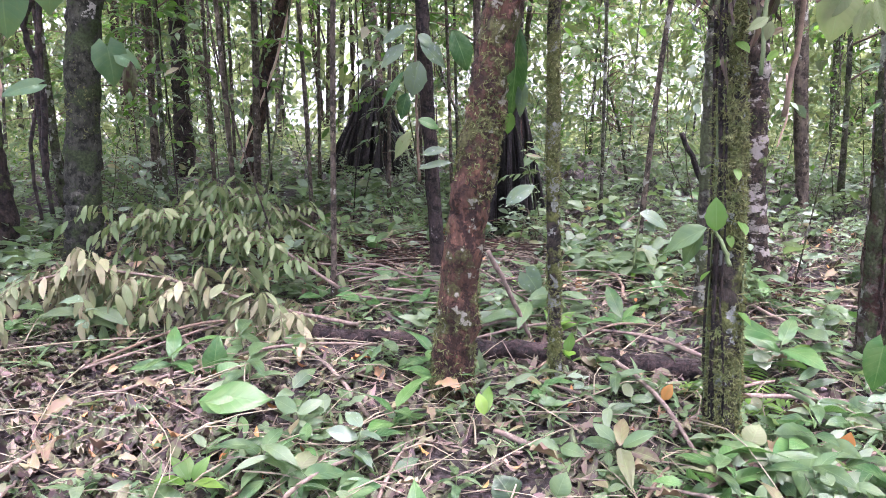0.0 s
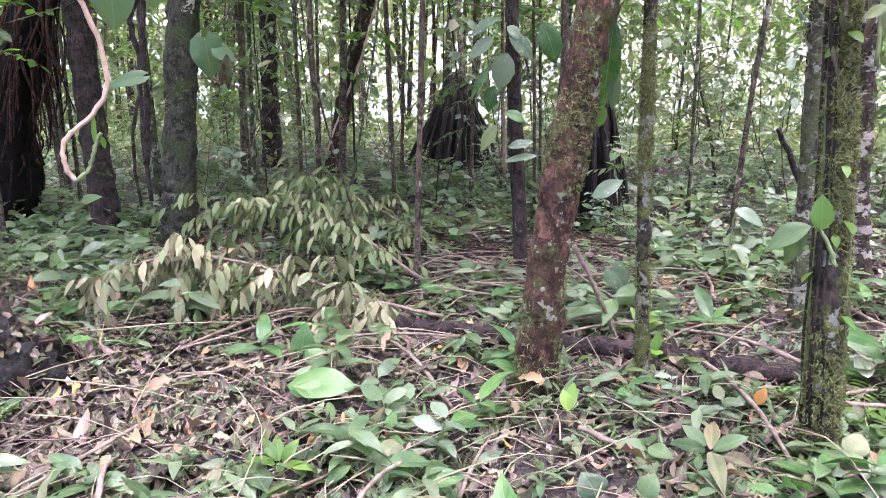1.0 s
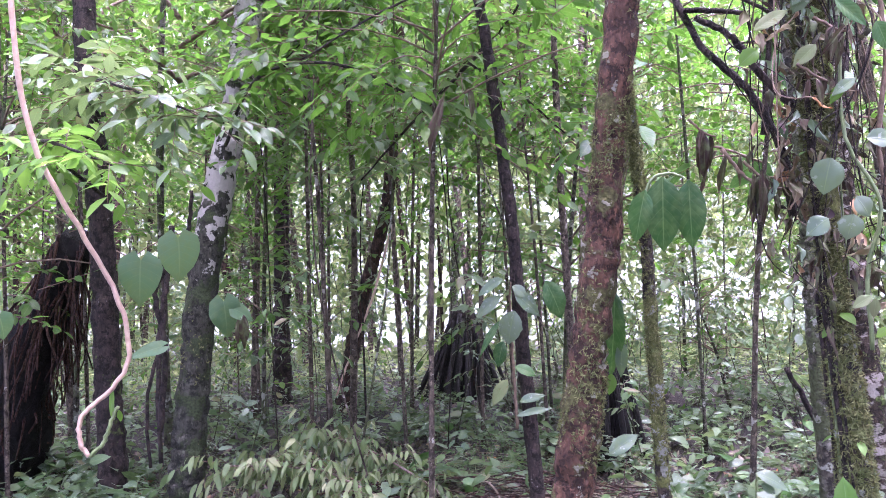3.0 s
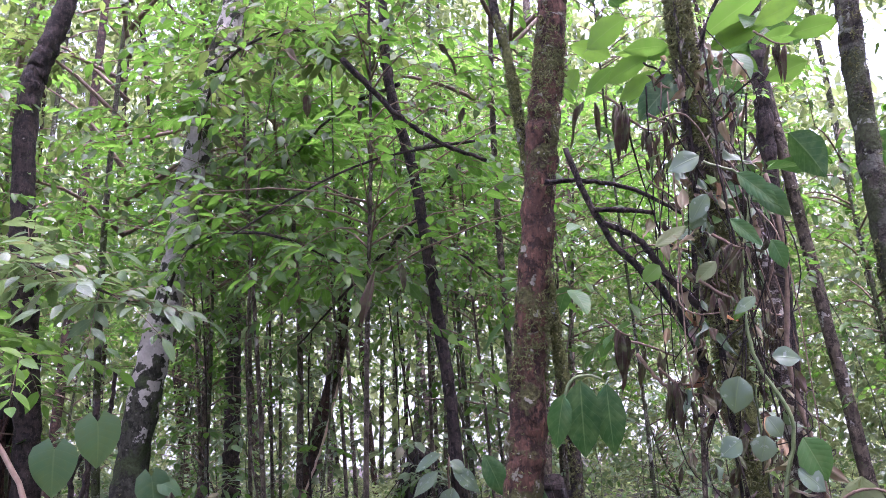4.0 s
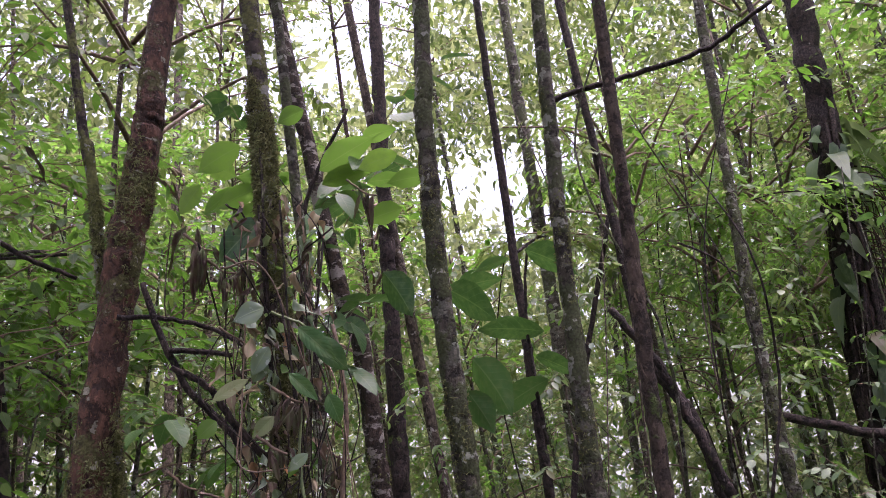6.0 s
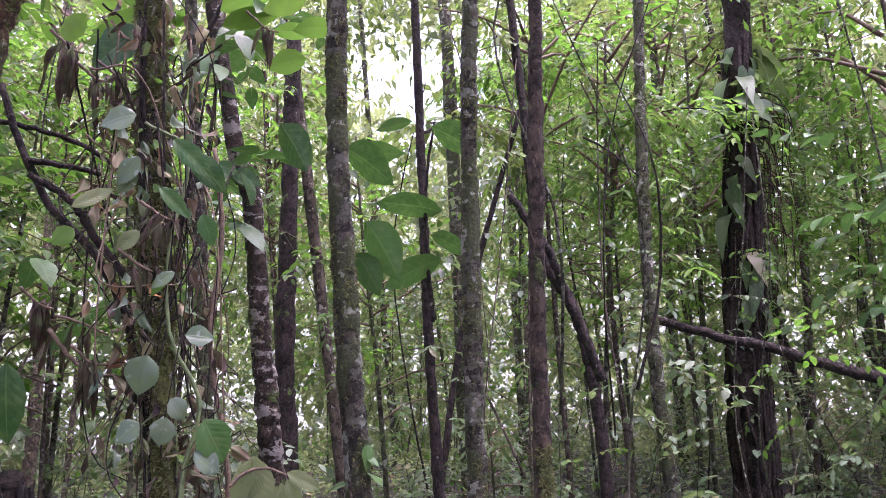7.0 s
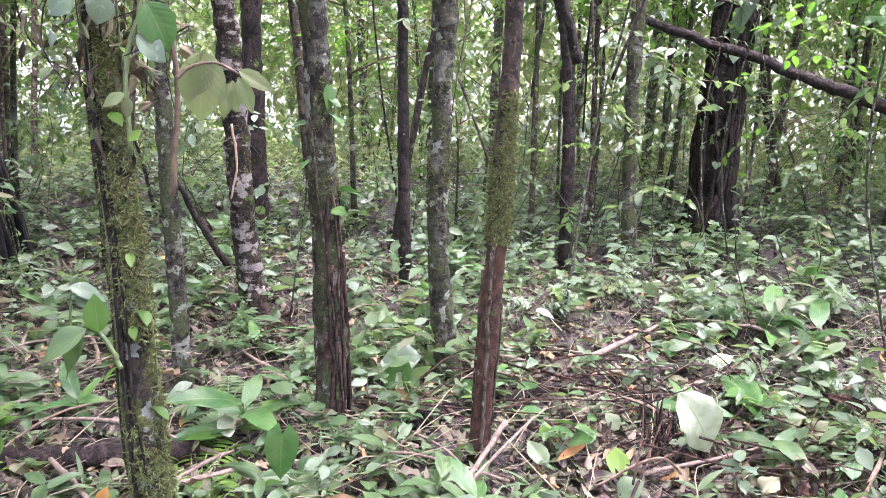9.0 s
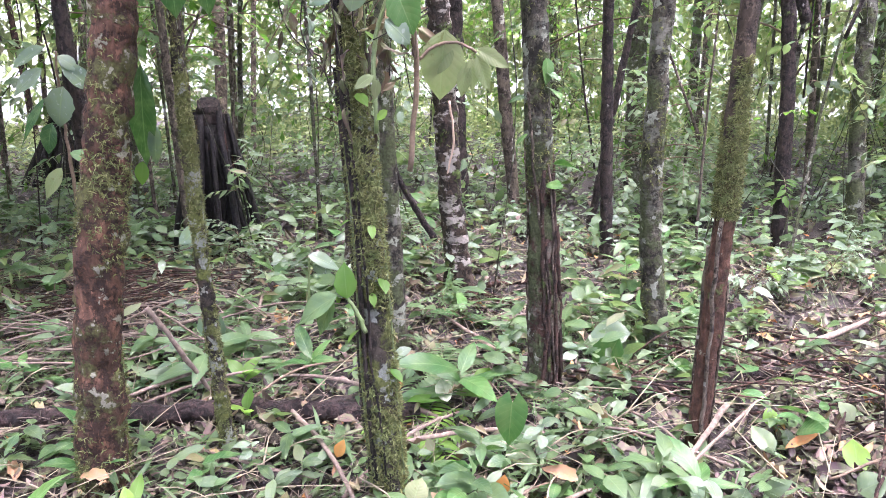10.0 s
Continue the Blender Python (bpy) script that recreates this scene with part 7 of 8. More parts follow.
leafy_bough("hanging bough with small dark leaves beside a mossy trunk", [(-0.4, 5.1, 3.3), (-0.1, 5.9, 3.3), (0.4, 6.6, 3.0)], 34, 0.11, LEAF, 210)
leafy_bough("leafy bough with fresh leaves between grey trunks", [(3.8, 5.96, 4.2), (4.4, 6.3, 4.5), (5.2, 6.9, 4.6), (6.0, 7.2, 4.4)], 40, 0.13, LEAF_CANOPY, 211)
leafy_bough("leafy bough with fresh leaves beside a stout tree", [(8.4, 6.4, 4.4), (8.0, 6.0, 4.9), (7.4, 6.2, 5.0), (6.8, 6.6, 4.8)], 40, 0.13, LEAF_YOUNG, 212)


def dark_fronds(label, x, y, z, n, length, seed):
    """A tuft of long feathery fronds high on a stem."""
    rng = np.random.default_rng(seed)
    tuft = thing("slender_palm", label, "palm", at=(x, y, float(ground_height(x, y))))
    g = Geo()
    g.add(*tube(spline([(0, 0, -0.1), (0.08, 0, z * 0.5), (0, 0, z)], 14), np.linspace(0.06, 0.04, 14), 8, 0.04))
    g.part("trunk", BARK_PALE, tuft)
    for k in range(n):
        a = k * 2.4 + rng.normal(0, 0.2)
        d = np.array((np.cos(a), np.sin(a), 0))
        l = length * rng.uniform(0.75, 1.1)
        s = np.linspace(0, 1, 18)
        line = d * (l * s)[:, None] + np.array((0, 0, 1)) * (l * (0.45 * s - 0.85 * s ** 2))[:, None] + (0, 0, z)
        g = Geo()
        g.add(*tube(line, np.linspace(0.009, 0.002, 18), 5), slot=1)
        side = np.array((-d[1], d[0], 0))
        for sg in (-1, 1):
            fw = side * sg + d * 0.6 + rng.normal(0, 0.08, (17, 3)) - (0, 0, 0.5)
            g.scatter(BLADE, turns(fw, np.tile((0, 0, 1.0), (17, 1)), l * 0.42 * np.sin(np.pi * (0.15 + 0.8 * s[1:]))), line[1:])
        g.part("frond", [LEAF, BARK_DARK], tuft)


dark_fronds("slender palm with dark feathery fronds against the sky", 8.6, 11.25, 7.6, 15, 1.5, 205)
# branches
branch = thing("branch", "dark bare branch reaching across the trunks", "branch", "branches")
rod(branch, "limb", [(0.45, 3.33, 3.09), (0.66, 3.31, 3.07), (0.86, 3.28, 3.00), (1.02, 3.24, 2.88)], 0.012, 0.008, BARK_DARK)
branch = thing("branch", "long mossy branch slanting down", "branch", "branches")
rod(branch, "limb", [(0.55, 3.27, 3.22), (0.61, 3.26, 3.02), (0.72, 3.25, 2.77), (0.89, 3.22, 2.56), (1.01, 3.19, 2.29), (1.04, 3.19, 2.01)], 0.013, 0.018, BARK_DARK)
branch = thing("branch", "thin dark branch through foliage", "branch", "branches")
rod(branch, "limb", [(-1.45, 4.58, 3.24), (-0.95, 4.73, 3.57), (-0.48, 4.83, 3.77), (0.13, 4.88, 3.85)], 0.006, 0.01, BARK_DARK)
branch = thing("branch", "dark branch high in the canopy", "branch", "branches")
rod(branch, "limb", [(4.04, 5.39, 5.50), (4.61, 4.97, 5.56), (5.14, 4.47, 5.61), (5.55, 4.00, 5.85)], 0.03, 0.02, BARK_DARK)
branch = thing("branch", "thin dark branch beside the climber", "branch", "branches")
rod(branch, "limb", [(0.65, 3.04, 2.82), (0.79, 3.04, 2.73), (0.87, 3.03, 2.60), (1.04, 3.02, 2.39)], 0.012, 0.016, BARK_DARK)
branch = thing("branch", "thin dark branch beside the climber", "branch", "branches")
rod(branch, "limb", [(0.65, 3.24, 2.92), (0.79, 3.24, 2.91), (0.90, 3.23, 2.89)], 0.012, 0.01, BARK_DARK)
branch = thing("branch", "thin bare twig among foliage", "branch", "branches")
rod(branch, "limb", [(4.59, 4.66, 3.88), (4.75, 4.52, 3.73), (4.89, 4.38, 3.51)], 0.01, 0.006, BARK_DARK)
branch = thing("branch", "mossy broken branch leaning on a stout tree", "branch", "branches")
rod(branch, "limb", [(6.59, 6.07, 2.50), (7.09, 5.52, 2.24), (7.33, 5.22, 2.14), (7.62, 4.83, 1.95), (7.84, 4.48, 1.81), (8.16, 3.89, 1.58)], 0.045, 0.065, BARK_DARK)
branch = thing("branch", "dark bare stem leaning among shrubs", "branch", "branches")
rod(branch, "limb", [(1.91, 6.08, 1.05), (2.10, 6.04, 0.65), (2.31, 5.98, 0.27)], 0.02, 0.03, BARK_DARK)
branch = thing("branch", "dark bare stem leaning among shrubs", "branch", "branches")
rod(branch, "limb", [(4.43, 4.46, 1.93), (4.28, 4.60, 2.56), (4.15, 4.70, 3.00), (3.96, 4.84, 3.39)], 0.04, 0.03, BARK_DARK)
# the pale hanging vine
vine = thing("hanging_vine", "bare tan vine hanging in a loop with a green tip", "vine")
rod(vine, "stem", [(-2.83, 3.68, 3.87), (-2.78, 3.72, 3.03), (-2.70, 3.78, 2.55), (-2.52, 3.90, 2.12), (-2.37, 3.99, 1.76), (-2.32, 4.02, 1.44), (-2.40, 3.97, 1.25), (-2.53, 3.90, 1.11), (-2.54, 3.89, 0.97), (-2.50, 3.91, 0.89)], 0.0155, 0.013, VINE_TAN)
rod(vine, "tip", [(-2.50, 3.91, 0.89), (-2.44, 3.95, 0.95), (-2.40, 3.97, 1.08), (-2.37, 3.99, 1.15)], 0.013, 0.01, VINE_GREEN)
leaf_on(vine, (-2.40, 3.97, 1.08), (-2.40, 3.97, 1.30), 0.028, LEAF_YOUNG, LONG, (0.40, -0.69, 0.27))
leaf_on(vine, (-2.37, 3.99, 1.13), (-2.36, 4.00, 1.05), 0.031, LEAF_YOUNG, LONG, (0.40, -0.69, 0.26))
vine = thing("liana", "tan liana draped from a leaning trunk", "liana", "lianas")
rod(vine, "stem", [(-1.63, 8.85, 2.57), (-1.88, 8.80, 1.71), (-2.10, 8.75, 1.15), (-2.34, 8.69, 0.51)], 0.016, 0.0128, VINE_TAN)
vine = thing("liana", "thin pale liana on a banded trunk", "liana", "lianas")
rod(vine, "stem", [(1.83, 4.11, 1.51), (1.85, 4.10, 1.30), (1.82, 4.12, 1.12)], 0.006, 0.0048000000000000004, VINE_TAN)
vine = thing("liana", "dark liana beside the lichen tree", "liana", "lianas")
rod(vine, "stem", [(-2.64, 5.21, 2.27), (-2.67, 5.19, 1.87), (-2.73, 5.16, 1.39), (-2.72, 5.16, 0.56)], 0.02, 0.016, BARK_DARK)
vine = thing("liana", "dark liana beside the lichen tree", "liana", "lianas")
rod(vine, "stem", [(-2.80, 5.35, 2.13), (-2.78, 5.36, 1.56), (-2.89, 5.30, 1.01), (-2.88, 5.31, 0.49)], 0.015, 0.012, BARK_DARK)
# big leaves on the ground
plant = thing("ground_plant", "broad arrow-shaped dark green leaves on the ground", "plant")
leaf_on(plant, (-1.06, 3.03, 0.12), (-0.74, 2.98, 0.20), 0.184, LEAF_BIG, BROAD, (0.12, -0.35, 0.76))
leaf_on(plant, (-0.88, 2.97, 0.10), (-1.02, 2.99, 0.17), 0.102, LEAF_BIG, BROAD, (0.10, -0.35, 0.76))
leaf_on(plant, (-1.14, 3.52, 0.08), (-1.12, 3.53, 0.25), 0.137, LEAF_BIG, HEART, (0.20, -0.62, 0.55))
leaf_on(plant, (-1.09, 3.48, 0.07), (-1.01, 3.51, 0.12), 0.106, LEAF_BIG, HEART, (0.17, -0.53, 0.62))
plant = thing("ground_plant", "dark ribbed heart-shaped leaf among herbs", "plant")
leaf_on(plant, (1.50, 2.42, 0.60), (1.48, 2.42, 0.41), 0.126, LEAF_BIG, HEART, (-0.21, -0.59, 0.61))
plant = thing("fallen_leaf", "large pale green fallen leaf propped on stalks", "leaf")
leaf_on(plant, (3.43, 2.42, 0.38), (3.59, 2.21, 0.12), 0.226, LEAF_WAN, HOODED, (-0.50, -0.41, 0.56))
plant = thing("ground_plant", "broad pale leaf over dark green leaves", "plant")
leaf_on(plant, (2.84, 3.83, 0.17), (2.58, 3.97, 0.14), 0.209, LEAF_GREY_SHEEN, BROAD, (-0.24, -0.40, 0.68))
leaf_on(plant, (2.68, 3.69, 0.22), (2.56, 3.75, -0.07), 0.212, LEAF_BIG, BROAD, (-0.23, -0.41, 0.68))
leaf_on(plant, (2.62, 3.72, 0.15), (2.75, 3.65, -0.03), 0.162, LEAF_HERB, BROAD, (-0.22, -0.41, 0.69))
plant = thing("fallen_sheath", "brown withered palm sheath on leaf litter", "leaf")
leaf_on(plant, (4.66, 2.45, 0.13), (4.79, 2.12, 0.08), 0.075, ROOT_BROWN, CURLED, (-0.49, -0.28, 0.60))
plant = thing("fallen_leaf", "orange and red dead leaf on dark soil", "leaf")
leaf_on(plant, (-3.85, 4.54, 0.48), (-3.67, 4.68, 0.38), 0.153, LEAF_DEAD, BROAD, (0.38, -0.46, 0.50))
# hanging bunches of dry leaves
plant = thing("dry_frond", "bunch of withered brown leaves on a twig", "dry frond", "dry fronds")
leaf_on(plant, (0.76, 3.05, 3.33), (0.77, 3.05, 3.15), 0.056, LEAF_DRY, CURLED, (-0.01, -0.30, 0.54))
leaf_on(plant, (0.76, 3.01, 3.31), (0.80, 3.01, 3.18), 0.040, LEAF_DRY, HOODED, (-0.01, -0.22, 0.67))
leaf_on(plant, (0.75, 3.00, 3.27), (0.73, 3.00, 3.05), 0.067, LEAF_DRY, CURLED, (-0.02, -0.37, 0.46))
leaf_on(plant, (0.76, 3.00, 3.30), (0.77, 3.00, 3.12), 0.056, LEAF_DRY, HOODED, (-0.01, -0.13, 0.81))
leaf_on(plant, (0.77, 2.96, 3.27), (0.77, 2.96, 3.12), 0.045, LEAF_DRY, CURLED, (-0.00, -0.10, 0.85))
leaf_on(plant, (0.75, 2.96, 3.27), (0.75, 2.96, 3.10), 0.054, LEAF_DRY, HOODED, (-0.01, -0.27, 0.59))
leaf_on(plant, (0.75, 3.05, 3.33), (0.73, 3.05, 3.19), 0.044, LEAF_DRY, CURLED, (-0.02, -0.53, 0.20))
leaf_on(plant, (0.74, 3.00, 3.29), (0.75, 3.00, 3.08), 0.064, LEAF_DRY, HOODED, (-0.01, -0.22, 0.67))
leaf_on(plant, (0.76, 3.03, 3.31), (0.74, 3.03, 3.17), 0.041, LEAF_DRY, CURLED, (-0.03, -0.62, 0.07))
leaf_on(plant, (0.77, 3.10, 3.34), (0.78, 3.10, 3.16), 0.058, LEAF_DRY, HOODED, (-0.02, -0.47, 0.30))
leaf_on(plant, (0.78, 3.06, 3.31), (0.78, 3.06, 3.16), 0.046, LEAF_DRY, CURLED, (-0.02, -0.48, 0.29))
leaf_on(plant, (0.77, 3.00, 3.29), (0.77, 3.00, 3.09), 0.064, LEAF_DRY, HOODED, (-0.03, -0.53, 0.20))
leaf_on(plant, (0.77, 2.95, 3.28), (0.75, 2.95, 3.10), 0.057, LEAF_DRY, CURLED, (-0.02, -0.49, 0.26))
leaf_on(plant, (0.78, 3.02, 3.31), (0.76, 3.02, 3.11), 0.061, LEAF_DRY, HOODED, (-0.02, -0.40, 0.40))
rod(plant, "stem", [(0.70, 3.00, 3.35), (0.77, 3.00, 3.29), (0.81, 3.00, 3.28)], 0.006, 0.004, TWIG)
plant = thing("dry_frond", "bunch of withered brown leaves on a twig", "dry frond", "dry fronds")
leaf_on(plant, (0.84, 3.00, 3.18), (0.83, 3.00, 3.09), 0.028, LEAF_DRY, CURLED, (-0.02, -0.33, 0.53))
leaf_on(plant, (0.85, 2.92, 3.14), (0.83, 2.92, 3.02), 0.038, LEAF_DRY, HOODED, (-0.02, -0.20, 0.71))
leaf_on(plant, (0.85, 2.97, 3.17), (0.84, 2.97, 3.08), 0.029, LEAF_DRY, CURLED, (-0.04, -0.56, 0.19))
leaf_on(plant, (0.86, 3.02, 3.20), (0.90, 3.01, 3.12), 0.027, LEAF_DRY, HOODED, (-0.01, -0.15, 0.78))
leaf_on(plant, (0.88, 3.00, 3.19), (0.90, 2.99, 3.09), 0.030, LEAF_DRY, CURLED, (-0.02, -0.20, 0.71))
leaf_on(plant, (0.84, 2.98, 3.19), (0.87, 2.98, 3.07), 0.038, LEAF_DRY, HOODED, (-0.03, -0.47, 0.32))
rod(plant, "stem", [(0.79, 3.00, 3.24), (0.85, 3.00, 3.19), (0.90, 2.99, 3.18)], 0.006, 0.004, TWIG)
plant = thing("dry_frond", "bunch of withered brown leaves on a twig", "dry frond", "dry fronds")
leaf_on(plant, (0.94, 2.90, 3.19), (0.94, 2.90, 3.08), 0.032, LEAF_DRY, CURLED, (-0.06, -0.50, 0.26))
leaf_on(plant, (0.92, 2.97, 3.19), (0.93, 2.97, 3.09), 0.031, LEAF_DRY, HOODED, (-0.02, -0.18, 0.74))
leaf_on(plant, (0.93, 2.96, 3.19), (0.97, 2.96, 3.13), 0.021, LEAF_DRY, CURLED, (-0.06, -0.59, 0.14))
leaf_on(plant, (0.93, 2.96, 3.21), (0.95, 2.96, 3.12), 0.027, LEAF_DRY, HOODED, (-0.06, -0.62, 0.10))
leaf_on(plant, (0.92, 2.90, 3.19), (0.94, 2.90, 3.11), 0.025, LEAF_DRY, CURLED, (-0.06, -0.58, 0.15))
leaf_on(plant, (0.93, 3.00, 3.24), (0.92, 3.00, 3.14), 0.029, LEAF_DRY, HOODED, (-0.01, -0.12, 0.82))
rod(plant, "stem", [(0.85, 2.95, 3.24), (0.92, 2.94, 3.19), (0.97, 2.94, 3.18)], 0.006, 0.004, TWIG)
plant = thing("dry_frond", "bunch of withered red-brown leaves on a twig", "dry frond", "dry fronds")
leaf_on(plant, (0.86, 3.00, 2.17), (0.84, 3.01, 2.03), 0.044, LEAF_DRY, CURLED, (-0.03, -0.43, 0.56))
leaf_on(plant, (0.87, 2.97, 2.17), (0.87, 2.97, 2.02), 0.050, LEAF_DRY, HOODED, (-0.03, -0.39, 0.60))
leaf_on(plant, (0.84, 3.03, 2.14), (0.83, 3.03, 2.00), 0.047, LEAF_DRY, CURLED, (-0.05, -0.69, 0.30))
leaf_on(plant, (0.83, 2.99, 2.17), (0.84, 2.99, 2.05), 0.039, LEAF_DRY, HOODED, (-0.01, -0.13, 0.87))
leaf_on(plant, (0.86, 2.96, 2.14), (0.85, 2.96, 1.98), 0.054, LEAF_DRY, CURLED, (-0.02, -0.25, 0.75))
leaf_on(plant, (0.87, 3.01, 2.17), (0.87, 3.01, 2.02), 0.050, LEAF_DRY, HOODED, (-0.03, -0.37, 0.62))
leaf_on(plant, (0.87, 3.07, 2.17), (0.88, 3.07, 2.00), 0.057, LEAF_DRY, CURLED, (-0.02, -0.25, 0.74))
leaf_on(plant, (0.84, 2.91, 2.17), (0.83, 2.91, 2.07), 0.033, LEAF_DRY, HOODED, (-0.01, -0.20, 0.79))
leaf_on(plant, (0.86, 3.03, 2.15), (0.88, 3.03, 2.03), 0.038, LEAF_DRY, CURLED, (-0.05, -0.69, 0.30))
leaf_on(plant, (0.86, 3.01, 2.14), (0.88, 3.01, 1.99), 0.048, LEAF_DRY, HOODED, (-0.05, -0.61, 0.38))
leaf_on(plant, (0.86, 2.99, 2.16), (0.86, 2.99, 2.04), 0.040, LEAF_DRY, CURLED, (-0.01, -0.16, 0.83))
leaf_on(plant, (0.86, 3.04, 2.15), (0.86, 3.04, 2.01), 0.045, LEAF_DRY, HOODED, (-0.03, -0.32, 0.67))
leaf_on(plant, (0.87, 3.04, 2.15), (0.85, 3.04, 2.02), 0.042, LEAF_DRY, CURLED, (-0.02, -0.27, 0.73))
leaf_on(plant, (0.85, 3.02, 2.17), (0.87, 3.01, 2.02), 0.046, LEAF_DRY, HOODED, (-0.01, -0.19, 0.80))
rod(plant, "stem", [(0.80, 3.00, 2.22), (0.86, 3.00, 2.16), (0.91, 2.99, 2.15)], 0.006, 0.004, TWIG)
plant = thing("dry_frond", "bunch of withered brown leaves on a twig", "dry frond", "dry fronds")
leaf_on(plant, (0.70, 3.26, 2.38), (0.68, 3.26, 2.23), 0.048, LEAF_DRY, CURLED, (-0.01, -0.34, 0.62))
leaf_on(plant, (0.71, 3.23, 2.38), (0.70, 3.23, 2.26), 0.038, LEAF_DRY, HOODED, (-0.01, -0.26, 0.72))
leaf_on(plant, (0.69, 3.19, 2.39), (0.69, 3.19, 2.20), 0.062, LEAF_DRY, CURLED, (-0.01, -0.41, 0.55))
leaf_on(plant, (0.71, 3.26, 2.38), (0.73, 3.26, 2.20), 0.059, LEAF_DRY, HOODED, (-0.01, -0.30, 0.67))
leaf_on(plant, (0.70, 3.23, 2.38), (0.70, 3.23, 2.20), 0.057, LEAF_DRY, CURLED, (-0.01, -0.36, 0.60))
leaf_on(plant, (0.69, 3.23, 2.40), (0.70, 3.23, 2.20), 0.065, LEAF_DRY, HOODED, (-0.01, -0.46, 0.49))
leaf_on(plant, (0.73, 3.21, 2.37), (0.73, 3.21, 2.23), 0.044, LEAF_DRY, CURLED, (-0.01, -0.40, 0.57))
leaf_on(plant, (0.72, 3.25, 2.38), (0.70, 3.25, 2.20), 0.060, LEAF_DRY, HOODED, (-0.02, -0.63, 0.32))
leaf_on(plant, (0.71, 3.23, 2.38), (0.68, 3.23, 2.24), 0.044, LEAF_DRY, CURLED, (-0.01, -0.34, 0.63))
leaf_on(plant, (0.70, 3.17, 2.37), (0.69, 3.17, 2.17), 0.065, LEAF_DRY, HOODED, (-0.00, -0.22, 0.76))
rod(plant, "stem", [(0.64, 3.20, 2.44), (0.70, 3.20, 2.38), (0.75, 3.20, 2.36)], 0.006, 0.004, TWIG)
plant = thing("dry_frond", "crumpled grey-brown dead leaves on a shaggy trunk", "dry frond", "dry fronds")
leaf_on(plant, (1.02, 2.71, 2.63), (1.03, 2.70, 2.54), 0.036, LEAF_DRY, CURLED, (-0.03, -0.19, 0.77))
leaf_on(plant, (1.00, 2.68, 2.61), (1.04, 2.67, 2.53), 0.032, LEAF_DRY, HOODED, (-0.02, -0.13, 0.84))
leaf_on(plant, (1.03, 2.71, 2.62), (1.02, 2.71, 2.51), 0.046, LEAF_DRY, CURLED, (-0.03, -0.23, 0.72))
leaf_on(plant, (1.03, 2.65, 2.63), (0.98, 2.66, 2.55), 0.031, LEAF_DRY, HOODED, (-0.07, -0.43, 0.47))
leaf_on(plant, (1.02, 2.76, 2.63), (0.97, 2.76, 2.51), 0.045, LEAF_DRY, CURLED, (-0.02, -0.15, 0.82))
leaf_on(plant, (1.05, 2.67, 2.61), (1.07, 2.67, 2.52), 0.038, LEAF_DRY, HOODED, (-0.04, -0.27, 0.66))
leaf_on(plant, (1.03, 2.67, 2.63), (1.01, 2.68, 2.53), 0.040, LEAF_DRY, CURLED, (-0.10, -0.62, 0.23))
leaf_on(plant, (1.06, 2.67, 2.64), (1.12, 2.66, 2.53), 0.043, LEAF_DRY, HOODED, (-0.05, -0.29, 0.64))
leaf_on(plant, (1.06, 2.66, 2.60), (1.01, 2.67, 2.53), 0.029, LEAF_DRY, CURLED, (-0.07, -0.40, 0.51))
leaf_on(plant, (1.00, 2.69, 2.62), (0.94, 2.69, 2.54), 0.032, LEAF_DRY, HOODED, (-0.03, -0.25, 0.70))
leaf_on(plant, (1.02, 2.66, 2.63), (1.00, 2.66, 2.53), 0.039, LEAF_DRY, CURLED, (-0.04, -0.25, 0.70))
leaf_on(plant, (1.02, 2.65, 2.61), (1.03, 2.65, 2.49), 0.048, LEAF_DRY, HOODED, (-0.02, -0.14, 0.83))
leaf_on(plant, (1.03, 2.57, 2.60), (0.95, 2.58, 2.51), 0.034, LEAF_DRY, CURLED, (-0.10, -0.62, 0.24))
leaf_on(plant, (1.04, 2.67, 2.60), (1.05, 2.67, 2.48), 0.047, LEAF_DRY, HOODED, (-0.04, -0.22, 0.73))
rod(plant, "stem", [(0.97, 2.68, 2.67), (1.04, 2.67, 2.62), (1.08, 2.67, 2.61)], 0.006, 0.004, TWIG)
plant = thing("dry_frond", "crumpled grey-brown dead leaves on a shaggy trunk", "dry frond", "dry fronds")
leaf_on(plant, (0.99, 2.69, 2.47), (1.00, 2.69, 2.37), 0.040, LEAF_DRY, CURLED, (-0.05, -0.35, 0.60))
leaf_on(plant, (0.97, 2.75, 2.47), (0.96, 2.75, 2.39), 0.033, LEAF_DRY, HOODED, (-0.06, -0.48, 0.44))
leaf_on(plant, (0.99, 2.64, 2.44), (1.01, 2.64, 2.38), 0.025, LEAF_DRY, CURLED, (-0.03, -0.20, 0.77))
leaf_on(plant, (1.01, 2.69, 2.47), (0.99, 2.69, 2.41), 0.022, LEAF_DRY, HOODED, (-0.04, -0.28, 0.68))
leaf_on(plant, (1.01, 2.72, 2.47), (1.07, 2.71, 2.40), 0.027, LEAF_DRY, CURLED, (-0.03, -0.23, 0.73))
leaf_on(plant, (0.99, 2.72, 2.47), (1.01, 2.71, 2.40), 0.025, LEAF_DRY, HOODED, (-0.08, -0.59, 0.32))
leaf_on(plant, (0.98, 2.74, 2.47), (1.02, 2.73, 2.40), 0.030, LEAF_DRY, CURLED, (-0.02, -0.12, 0.86))
leaf_on(plant, (0.95, 2.63, 2.44), (0.98, 2.63, 2.34), 0.039, LEAF_DRY, HOODED, (-0.08, -0.63, 0.28))
leaf_on(plant, (0.96, 2.70, 2.46), (1.00, 2.69, 2.39), 0.026, LEAF_DRY, CURLED, (-0.03, -0.26, 0.70))
